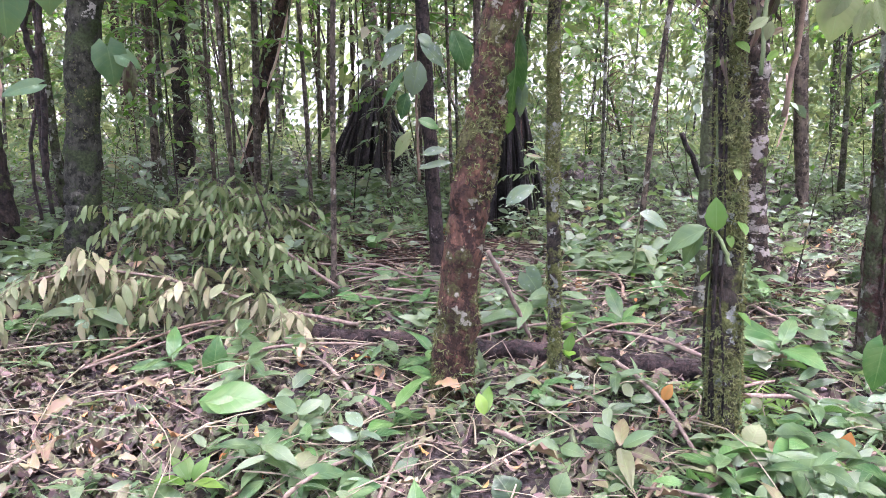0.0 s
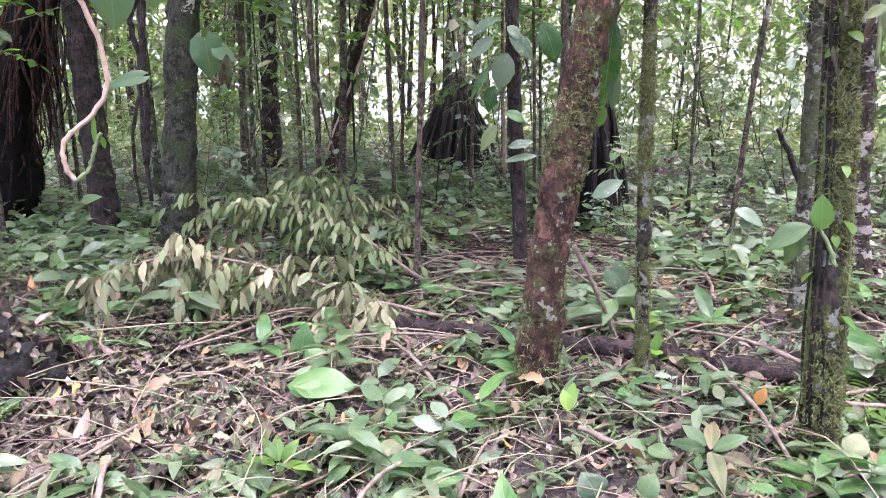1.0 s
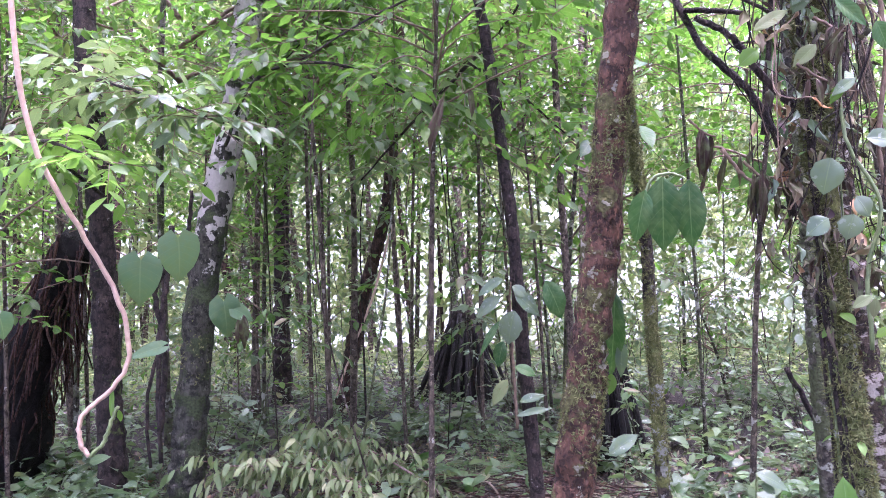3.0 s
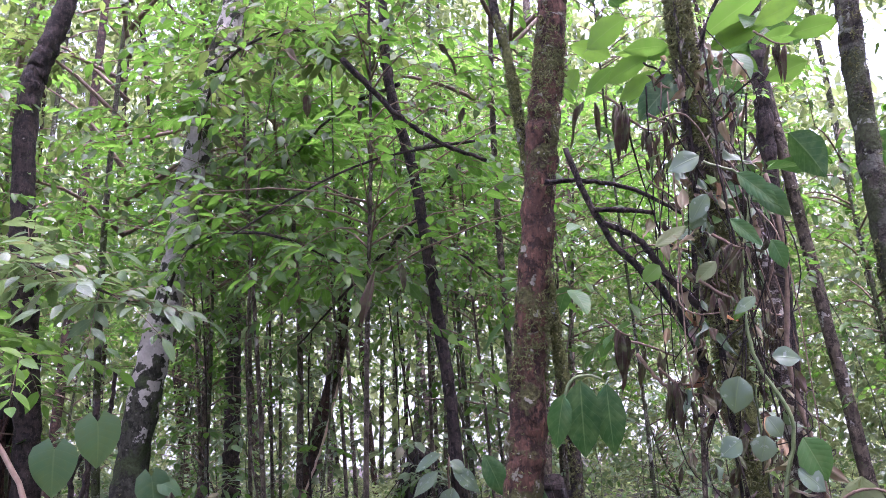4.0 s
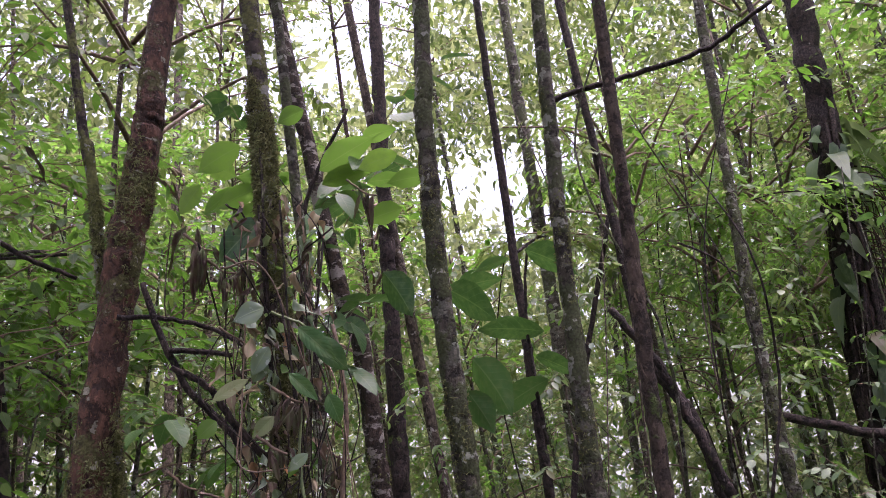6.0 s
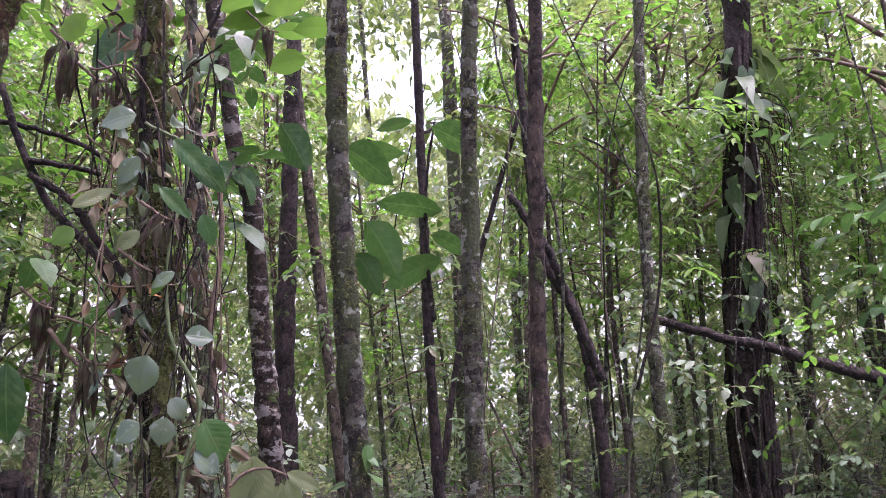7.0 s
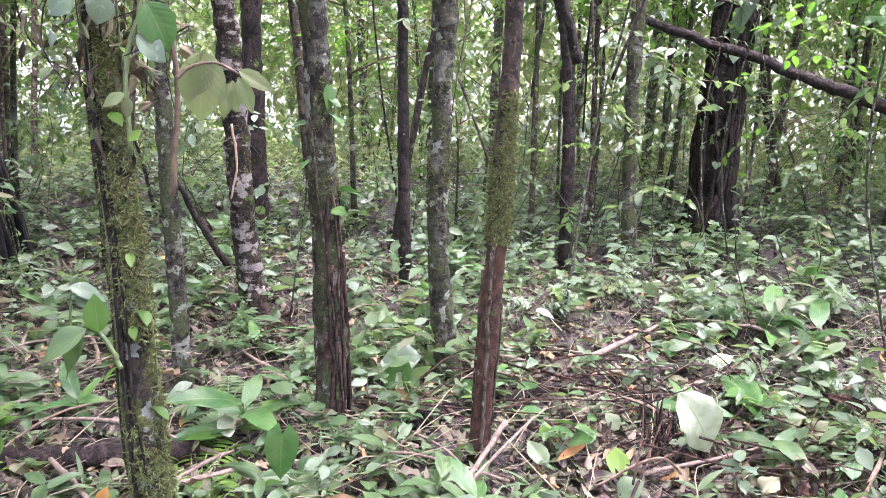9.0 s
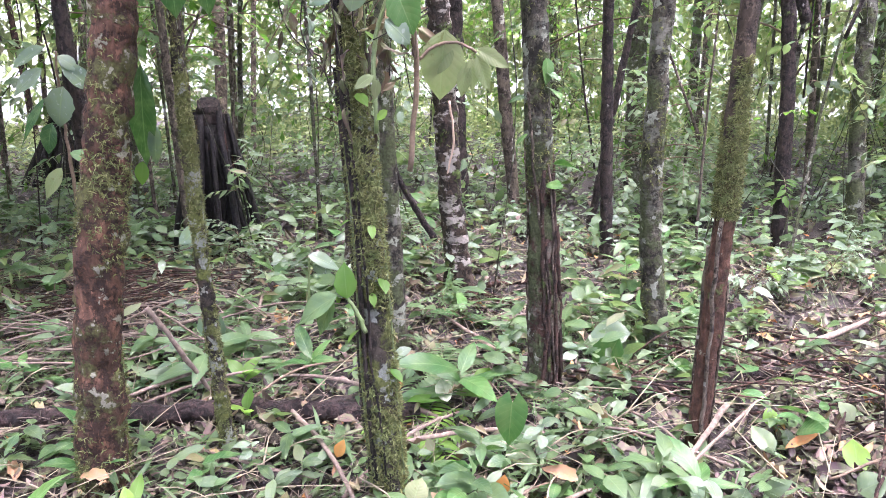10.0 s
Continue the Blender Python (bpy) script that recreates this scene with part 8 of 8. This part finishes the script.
rod(plant, "stem", [(0.91, 2.69, 2.51), (0.97, 2.68, 2.46), (1.01, 2.68, 2.44)], 0.006, 0.004, TWIG)
plant = thing("dry_frond", "bunch of withered brown leaves between trunks", "dry frond", "dry fronds")
leaf_on(plant, (1.63, 3.58, 3.78), (1.58, 3.59, 3.64), 0.039, LEAF_DRY, CURLED, (-0.17, -0.61, 0.01))
leaf_on(plant, (1.64, 3.58, 3.77), (1.68, 3.57, 3.60), 0.051, LEAF_DRY, HOODED, (-0.10, -0.36, 0.42))
leaf_on(plant, (1.68, 3.52, 3.75), (1.65, 3.53, 3.56), 0.055, LEAF_DRY, CURLED, (-0.10, -0.32, 0.48))
leaf_on(plant, (1.67, 3.56, 3.78), (1.64, 3.57, 3.66), 0.036, LEAF_DRY, HOODED, (-0.16, -0.52, 0.15))
leaf_on(plant, (1.68, 3.63, 3.82), (1.68, 3.63, 3.67), 0.045, LEAF_DRY, CURLED, (-0.10, -0.34, 0.45))
leaf_on(plant, (1.64, 3.57, 3.76), (1.69, 3.56, 3.66), 0.032, LEAF_DRY, HOODED, (-0.16, -0.55, 0.10))
rod(plant, "stem", [(1.56, 3.58, 3.86), (1.65, 3.56, 3.78), (1.71, 3.54, 3.76)], 0.006, 0.004, TWIG)
plant = thing("dry_frond", "bunch of withered brown leaves between trunks", "dry frond", "dry fronds")
leaf_on(plant, (1.33, 3.24, 2.40), (1.34, 3.23, 2.29), 0.034, LEAF_DRY, CURLED, (-0.04, -0.17, 0.81))
leaf_on(plant, (1.31, 3.26, 2.41), (1.33, 3.25, 2.28), 0.038, LEAF_DRY, HOODED, (-0.14, -0.65, 0.27))
leaf_on(plant, (1.33, 3.22, 2.44), (1.31, 3.22, 2.33), 0.031, LEAF_DRY, CURLED, (-0.07, -0.33, 0.62))
leaf_on(plant, (1.33, 3.28, 2.42), (1.34, 3.28, 2.29), 0.040, LEAF_DRY, HOODED, (-0.05, -0.24, 0.73))
leaf_on(plant, (1.30, 3.26, 2.42), (1.35, 3.25, 2.29), 0.039, LEAF_DRY, CURLED, (-0.12, -0.58, 0.34))
leaf_on(plant, (1.30, 3.20, 2.41), (1.28, 3.20, 2.24), 0.051, LEAF_DRY, HOODED, (-0.07, -0.32, 0.64))
rod(plant, "stem", [(1.25, 3.25, 2.50), (1.32, 3.23, 2.43), (1.38, 3.22, 2.41)], 0.006, 0.004, TWIG)
# a palm-like plant at the edge
plant = thing("long_leaved_palm", "palm with long drooping dark green leaflets", "palm")
leaf_on(plant, (5.30, 2.46, 3.05), (5.13, 2.76, 2.64), 0.088, LEAF_BIG, LONG, (-0.44, -0.22, 0.40))
leaf_on(plant, (5.31, 2.44, 3.00), (5.18, 2.69, 2.49), 0.095, LEAF_BIG, LONG, (-0.44, -0.22, 0.41))
leaf_on(plant, (5.30, 2.46, 3.08), (5.11, 2.81, 2.90), 0.080, LEAF_BIG, LONG, (-0.44, -0.22, 0.40))
leaf_on(plant, (5.31, 2.44, 2.93), (5.23, 2.60, 2.38), 0.087, LEAF_BIG, LONG, (-0.44, -0.22, 0.41))
leaf_on(plant, (5.30, 2.46, 3.15), (5.14, 2.75, 3.16), 0.072, LEAF_BIG, LONG, (-0.44, -0.22, 0.39))
leaf_on(plant, (5.32, 2.42, 2.94), (5.27, 2.51, 2.41), 0.087, LEAF_BIG, LONG, (-0.44, -0.22, 0.41))
rod(plant, "stem", [(5.34, 2.49, 1.71), (5.35, 2.48, 2.38), (5.35, 2.47, 3.13)], 0.02, 0.012, BARK_GREEN)
# more single leaves near the ground
plant = thing("ground_plant", "low plant with broad dull green leaves", "plant")
leaf_on(plant, (1.20, 2.87, 0.05), (1.28, 3.11, 0.14), 0.119, LEAF_HERB, BROAD, (-0.24, -0.59, 0.60))
leaf_on(plant, (1.24, 3.05, 0.05), (1.28, 3.38, 0.14), 0.113, LEAF_HERB, BROAD, (-0.17, -0.42, 0.70))
plant = thing("ground_plant", "low plant with broad dull green leaves", "plant")
leaf_on(plant, (1.53, 2.83, 0.05), (1.33, 2.75, 0.14), 0.117, LEAF_HERB, BROAD, (-0.22, -0.40, 0.71))
leaf_on(plant, (1.51, 2.76, 0.05), (1.54, 2.55, 0.14), 0.104, LEAF_HERB, BROAD, (-0.22, -0.40, 0.71))
leaf_on(plant, (1.49, 2.76, 0.05), (1.25, 2.35, 0.14), 0.140, LEAF_HERB, BROAD, (-0.26, -0.48, 0.65))
leaf_on(plant, (1.44, 2.76, 0.05), (1.23, 2.55, 0.14), 0.114, LEAF_BIG, BROAD, (-0.21, -0.40, 0.71))
plant = thing("ground_plant", "low plant with broad dull green leaves", "plant")
leaf_on(plant, (1.77, 3.05, 0.05), (1.73, 2.73, 0.14), 0.115, LEAF_HERB, BROAD, (-0.23, -0.40, 0.69))
leaf_on(plant, (1.79, 3.07, 0.05), (1.88, 3.05, 0.14), 0.098, LEAF_HERB, BROAD, (-0.23, -0.40, 0.69))
leaf_on(plant, (1.77, 3.07, 0.05), (1.58, 2.97, 0.14), 0.086, LEAF_GREY_SHEEN, BROAD, (-0.23, -0.40, 0.69))
plant = thing("seedling", "seedling with upright grey-green leaves", "plant")
leaf_on(plant, (0.71, 2.76, 0.05), (0.76, 2.95, 0.14), 0.062, LEAF_HERB, LONG, (-0.18, -0.69, 0.56))
leaf_on(plant, (0.69, 2.76, 0.05), (0.54, 2.66, 0.14), 0.072, LEAF_HERB, BROAD, (-0.11, -0.43, 0.73))
leaf_on(plant, (0.70, 2.79, 0.05), (0.61, 2.80, 0.14), 0.063, LEAF_HERB, BROAD, (-0.13, -0.52, 0.67))
leaf_on(plant, (0.72, 2.76, 0.05), (0.84, 2.73, 0.14), 0.063, LEAF_HERB, BROAD, (-0.11, -0.43, 0.73))
leaf_on(plant, (0.71, 2.74, 0.05), (0.65, 2.35, 0.14), 0.062, LEAF_HERB, BROAD, (-0.11, -0.43, 0.73))
plant = thing("seedling", "bright green seedling with two upright leaves", "plant")
leaf_on(plant, (0.18, 3.05, 0.05), (0.16, 3.11, 0.14), 0.056, LEAF_YOUNG, BROAD, (-0.04, -0.72, 0.54))
leaf_on(plant, (0.18, 3.05, 0.05), (0.22, 3.23, 0.14), 0.056, LEAF_YOUNG, BROAD, (-0.04, -0.72, 0.54))
plant = thing("ground_plant", "large broad pale green leaf among herbs", "plant")
leaf_on(plant, (0.24, 2.37, 0.05), (0.20, 2.40, 0.14), 0.117, LEAF_HERB, BROAD, (-0.04, -0.42, 0.76))
leaf_on(plant, (0.40, 2.39, 0.05), (0.43, 2.40, 0.14), 0.085, LEAF_HERB, BROAD, (-0.07, -0.42, 0.76))
plant = thing("fallen_leaf", "large pale brown dead leaf on the litter", "leaf")
leaf_on(plant, (0.95, 2.44, 0.05), (1.09, 2.59, 0.14), 0.090, LITTER_HEAP, HOODED, (-0.19, -0.49, 0.69))
plant = thing("fallen_leaf", "red-brown dead leaf on dark soil", "leaf")
leaf_on(plant, (0.75, 2.72, 0.05), (0.79, 2.52, 0.14), 0.062, LEAF_DEAD, BROAD, (-0.14, -0.51, 0.67))
plant = thing("fallen_leaf", "yellowing leaf fallen beside a shaggy trunk", "leaf")
leaf_on(plant, (1.23, 2.76, 0.05), (1.28, 2.80, 0.14), 0.101, LEAF_SICK, BROAD, (-0.22, -0.49, 0.66))
plant = thing("fallen_leaf", "pinkish orange curled leaf among green herbs", "leaf")
leaf_on(plant, (1.59, 2.72, 0.05), (1.58, 2.69, 0.14), 0.063, LEAF_ORANGE, BROAD, (-0.28, -0.47, 0.65))
plant = thing("fallen_leaf", "orange curled leaf by a fallen log", "leaf")
leaf_on(plant, (1.01, 3.20, 0.05), (1.03, 3.18, 0.14), 0.055, LEAF_ORANGE, BROAD, (-0.17, -0.53, 0.64))
plant = thing("fallen_leaf", "small orange leaf among green herbs", "leaf")
leaf_on(plant, (-0.86, 2.62, 0.05), (-0.82, 2.55, 0.14), 0.037, LEAF_ORANGE, BROAD, (0.17, -0.50, 0.68))
plant = thing("fallen_leaf", "long orange-yellow leaf lying in the herbs", "leaf")
leaf_on(plant, (2.91, 2.65, 0.05), (3.08, 2.62, 0.14), 0.044, LEAF_ORANGE, LONG, (-0.35, -0.40, 0.68))
plant = thing("young_plant", "white-green torn leaf above bright green leaves", "plant")
leaf_on(plant, (1.63, 3.56, 0.05), (1.64, 3.71, 0.14), 0.093, LEAF_WAN, BROAD, (-0.16, -0.61, 0.61))
leaf_on(plant, (1.61, 3.60, 0.05), (1.41, 3.51, 0.14), 0.076, LEAF_YOUNG, BROAD, (-0.07, -0.26, 0.83))
leaf_on(plant, (1.71, 3.65, 0.05), (1.78, 3.44, 0.14), 0.078, LEAF_YOUNG, BROAD, (-0.07, -0.26, 0.83))
leaf_on(plant, (1.85, 3.69, 0.05), (1.93, 3.74, 0.14), 0.103, LEAF_YOUNG, BROAD, (-0.17, -0.52, 0.65))
plant = thing("seedling", "cluster of light green young herbs", "plant")
leaf_on(plant, (-0.94, 2.50, 0.05), (-1.01, 2.55, 0.14), 0.046, LEAF_YOUNG, LONG, (0.19, -0.49, 0.69))
leaf_on(plant, (-0.93, 2.50, 0.05), (-0.97, 2.59, 0.14), 0.046, LEAF_YOUNG, LONG, (0.21, -0.58, 0.63))
leaf_on(plant, (-0.92, 2.50, 0.05), (-0.87, 2.53, 0.14), 0.046, LEAF_YOUNG, LONG, (0.18, -0.49, 0.69))
leaf_on(plant, (-0.94, 2.48, 0.05), (-0.99, 2.39, 0.14), 0.041, LEAF_YOUNG, LONG, (0.15, -0.41, 0.74))
leaf_on(plant, (-0.91, 2.48, 0.05), (-0.78, 2.37, 0.14), 0.041, LEAF_YOUNG, LONG, (0.15, -0.41, 0.74))
plant = thing("young_plant", "young plant with yellow-green broad leaves", "plant")
leaf_on(plant, (4.63, 4.63, 0.05), (5.00, 5.19, 0.14), 0.157, LEAF_YOUNG, BROAD, (-0.32, -0.36, 0.64))
leaf_on(plant, (4.65, 4.62, 0.05), (4.83, 4.56, 0.14), 0.111, LEAF_YOUNG, BROAD, (-0.26, -0.29, 0.71))
leaf_on(plant, (5.22, 4.74, 0.05), (5.36, 4.93, 0.14), 0.129, LEAF_SICK, BROAD, (-0.41, -0.41, 0.55))
leaf_on(plant, (5.45, 4.73, 0.05), (5.72, 5.04, 0.14), 0.142, LEAF_SICK, BROAD, (-0.42, -0.40, 0.55))
plant = thing("ground_plant", "plant with bright green glossy leaves", "plant")
leaf_on(plant, (4.56, 3.01, 0.05), (4.15, 2.46, 0.14), 0.175, LEAF_BIG, BROAD, (-0.38, -0.28, 0.67))
leaf_on(plant, (4.58, 3.16, 0.05), (4.76, 3.12, 0.14), 0.101, LEAF_WAN, BROAD, (-0.37, -0.29, 0.67))
leaf_on(plant, (4.44, 2.74, 0.05), (4.19, 2.71, 0.14), 0.108, LEAF_BIG, BROAD, (-0.39, -0.26, 0.68))
plant = thing("ground_plant", "folded pale green leaf beside the peeling trunk", "plant")
leaf_on(plant, (2.83, 2.63, 0.05), (2.83, 2.78, 0.14), 0.093, LEAF_HERB, BROAD, (-0.35, -0.40, 0.68))
leaf_on(plant, (3.00, 2.83, 0.05), (3.00, 2.87, 0.14), 0.076, LEAF_YOUNG, BROAD, (-0.41, -0.48, 0.61))
leaf_on(plant, (3.09, 2.72, 0.05), (3.22, 2.72, 0.14), 0.104, LEAF_BIG, BROAD, (-0.25, -0.26, 0.78))
plant = thing("ground_plant", "low plant with broad leaves near a broken stump", "plant")
leaf_on(plant, (3.05, 2.38, 0.05), (3.19, 2.57, 0.14), 0.109, LEAF_YOUNG, BROAD, (-0.39, -0.36, 0.68))
leaf_on(plant, (3.41, 2.76, 0.05), (3.36, 2.80, 0.14), 0.092, LEAF_HERB, BROAD, (-0.33, -0.31, 0.71))
leaf_on(plant, (2.94, 2.28, 0.05), (3.02, 2.22, 0.14), 0.115, LEAF_HERB, BROAD, (-0.32, -0.30, 0.74))
plant = thing("fallen_leaf", "pinkish brown dead leaves heaped on the litter", "leaf")
leaf_on(plant, (4.17, 2.38, 0.05), (4.26, 2.31, 0.14), 0.100, LEAF_PALE, CURLED, (-0.39, -0.25, 0.69))
leaf_on(plant, (4.29, 2.25, 0.05), (4.32, 2.21, 0.14), 0.087, LEAF_PALE, CURLED, (-0.40, -0.23, 0.69))
leaf_on(plant, (3.53, 2.00, 0.05), (3.60, 1.99, 0.14), 0.101, LEAF_PALE, CURLED, (-0.37, -0.24, 0.73))
leaf_on(plant, (3.90, 2.00, 0.05), (3.86, 1.92, 0.14), 0.073, LEAF_PALE, CURLED, (-0.39, -0.22, 0.71))
plant = thing("young_plant", "young plant with upright green leaves", "plant")
leaf_on(plant, (4.01, 1.88, 0.05), (4.18, 1.97, 0.14), 0.079, LEAF_BIG, BROAD, (-0.65, -0.33, 0.54))
leaf_on(plant, (4.27, 2.12, 0.05), (4.27, 2.05, 0.14), 0.079, LEAF_HERB, BROAD, (-0.32, -0.18, 0.76))
leaf_on(plant, (4.18, 2.00, 0.05), (4.02, 1.99, 0.14), 0.083, LEAF_HERB, BROAD, (-0.32, -0.17, 0.76))
plant = thing("seedling", "pale-leaved seedling in the shrubs", "plant")
leaf_on(plant, (5.51, 3.91, 0.05), (5.75, 4.26, 0.14), 0.142, LEAF_GREY_SHEEN, BROAD, (-0.38, -0.29, 0.64))
leaf_on(plant, (5.52, 3.90, 0.05), (5.57, 3.81, 0.14), 0.123, LEAF_GREY_SHEEN, BROAD, (-0.38, -0.29, 0.64))
leaf_on(plant, (5.66, 4.00, 0.05), (6.09, 4.31, 0.14), 0.126, LEAF_GREY_SHEEN, BROAD, (-0.46, -0.35, 0.56))
leaf_on(plant, (5.49, 3.92, 0.05), (5.26, 3.95, 0.14), 0.113, LEAF_GREY_SHEEN, BROAD, (-0.38, -0.30, 0.64))
fern("feathery green fern beside a shaggy trunk", 1.45, 3.43, 8, 0.38, 167, LEAF_YOUNG)
fern("small feathery fern in low herbs", 2.18, 3.38, 7, 0.24, 168, LEAF_HERB)

# ---------------------------------------------------------------- seedlings and herbs that stand near
def plant_kind(name, label, seed, n, length, width, mat, height, rise, shapes, spiral=2.4, stalk=0.0):
    """A low plant: leaves round a short stem, each on its stalk."""
    rng = np.random.default_rng(seed)
    plant = thing(name, label, "plant", "low plants")
    lean = rng.normal(0, 0.12, 2)
    g = Geo()
    spine = spline([(0, 0, -0.03), (lean[0] * height * 0.5, lean[1] * height * 0.5, height * 0.5), (lean[0] * height, lean[1] * height, height)], 6)
    g.add(*tube(spine, np.linspace(0.004, 0.002, 6), 5))
    g.part("stem", VINE_GREEN, plant)
    for k in range(n):
        f = 0.25 + 0.75 * (k + 1) / n
        a = k * spiral + rng.normal(0, 0.3)
        out_ = np.array((np.cos(a), np.sin(a), rise * rng.uniform(0.5, 1.5)))
        at = np.array([np.interp(f, np.linspace(0, 1, 6), spine[:, j]) for j in range(3)])
        l = length * rng.uniform(0.65, 1.2)
        g = Geo()
        if stalk:
            tip = at + unit(out_ + (0, 0, 0.6)) * stalk * rng.uniform(0.6, 1.2)
            g.add(*tube(np.array([at, (at + tip) / 2 + (0, 0, 0.01), tip]), np.full(3, 0.0022), 4), slot=1)
            at = tip
        m = turns(out_[None], np.array(((rng.normal(0, 0.25), rng.normal(0, 0.25), 1.0),)), np.ones(1))
        g.scatter(shapes[k % len(shapes)], m * np.array((l * width, l, l)), at[None])
        g.part("leaf", [mat, VINE_GREEN], plant)
    return plant


LANCE = [fine_leaf(0.30, 360 + k, segs=8, cols=2, fold=0.25, droop=0.45, wave=0.02, quilt=0.006, tip=0.14) for k in range(4)]
ELLIPSE = [fine_leaf(0.44, 370 + k, segs=8, cols=2, fold=0.2, droop=0.3, wave=0.025, quilt=0.012) for k in range(4)]
ROUND = [fine_leaf(0.66, 380 + k, segs=8, cols=2, fold=0.15, droop=0.2, quilt=0.015, tip=0.05, nibbled=0.012 * (k % 2)) for k in range(4)]
CORDATE = [fine_leaf(0.6, 390 + k, segs=8, cols=2, heart=0.18, peak=0.35, ribs=6, quilt=0.018) for k in range(4)]
SWORD = [fine_leaf(0.09, 400 + k, segs=7, cols=1, fold=0.5, droop=0.7, quilt=0.0, wave=0.0) for k in range(4)]
KINDS = [plant_kind("seedling", "seedling with arching lance-shaped green leaves", 401, 8, 0.17, 1.0, LEAF_HERB, 0.14, 0.35, LANCE),
         plant_kind("seedling", "seedling with a whorl of long fresh green leaves", 402, 6, 0.19, 1.0, LEAF_BIG, 0.10, 0.5, LANCE),
         plant_kind("seedling", "small seedling with elliptic green leaves", 403, 7, 0.10, 1.0, LEAF_HERB, 0.13, 0.3, ELLIPSE),
         plant_kind("herb", "low herb with round glossy green leaves on stalks", 404, 6, 0.115, 1.0, LEAF_HERB, 0.05, 0.35, ROUND, stalk=0.09),
         plant_kind("herb", "herb with heart-shaped ribbed green leaves on stalks", 405, 4, 0.13, 1.0, LEAF_BIG, 0.05, 0.15, CORDATE, stalk=0.13),
         plant_kind("grass_tuft", "tuft of narrow green grassy blades", 406, 9, 0.26, 1.0, LEAF_HERB, 0.03, 1.2, SWORD),
         plant_kind("seedling", "slender seedling with grey-sheened green leaves", 407, 7, 0.12, 1.0, LEAF_GREY_SHEEN, 0.22, 0.2, ELLIPSE),
         plant_kind("seedling", "bright yellow-green seedling with upright leaves", 408, 5, 0.11, 1.0, LEAF_YOUNG, 0.08, 1.1, ELLIPSE)]
rng = np.random.default_rng(410)
made, used = 0, []
while made < 235:
    ang, r = radians(rng.uniform(-72, 48)), 1.7 + 4.0 * rng.random() ** 1.1
    x, y = -r * np.sin(ang), r * np.cos(ang)
    if rng.random() > cover(x, y) * 1.25 or any((x - a) ** 2 + (y - b) ** 2 < 0.012 for a, b in used):
        continue
    used.append((x, y))
    kind = made if made < len(KINDS) else int(rng.choice(8, p=[0.24, 0.13, 0.2, 0.14, 0.07, 0.08, 0.1, 0.04]))
    m = Matrix.Translation((x, y, float(ground_height(x, y)) + 0.005)) @ pose(0, 0, 0, rng.normal(0, 9), rng.normal(0, 9), rng.uniform(0, 360)) @ Matrix.Scale(rng.uniform(0.6, 1.25), 4)
    if made < len(KINDS):
        KINDS[kind].matrix_basis = m
    else:
        copy_thing(KINDS[kind], m)
    made += 1
# taller plants between the trunks
made = 0
while made < 70:
    ang, r = radians(rng.uniform(-70, 40)), rng.uniform(3.6, 8.5)
    x, y = -r * np.sin(ang), r * np.cos(ang)
    if rng.random() > cover(x, y) + 0.2 or any((x - a) ** 2 + (y - b) ** 2 < 0.05 for a, b in used):
        continue
    used.append((x, y))
    kind = int(rng.choice((0, 1, 2, 3, 4, 6), p=(0.2, 0.2, 0.2, 0.14, 0.1, 0.16)))
    copy_thing(KINDS[kind], Matrix.Translation((x, y, float(ground_height(x, y)) + 0.005)) @ pose(0, 0, 0, rng.normal(0, 8), rng.normal(0, 8), rng.uniform(0, 360)) @ Matrix.Scale(rng.uniform(1.2, 1.8), 4))
    made += 1
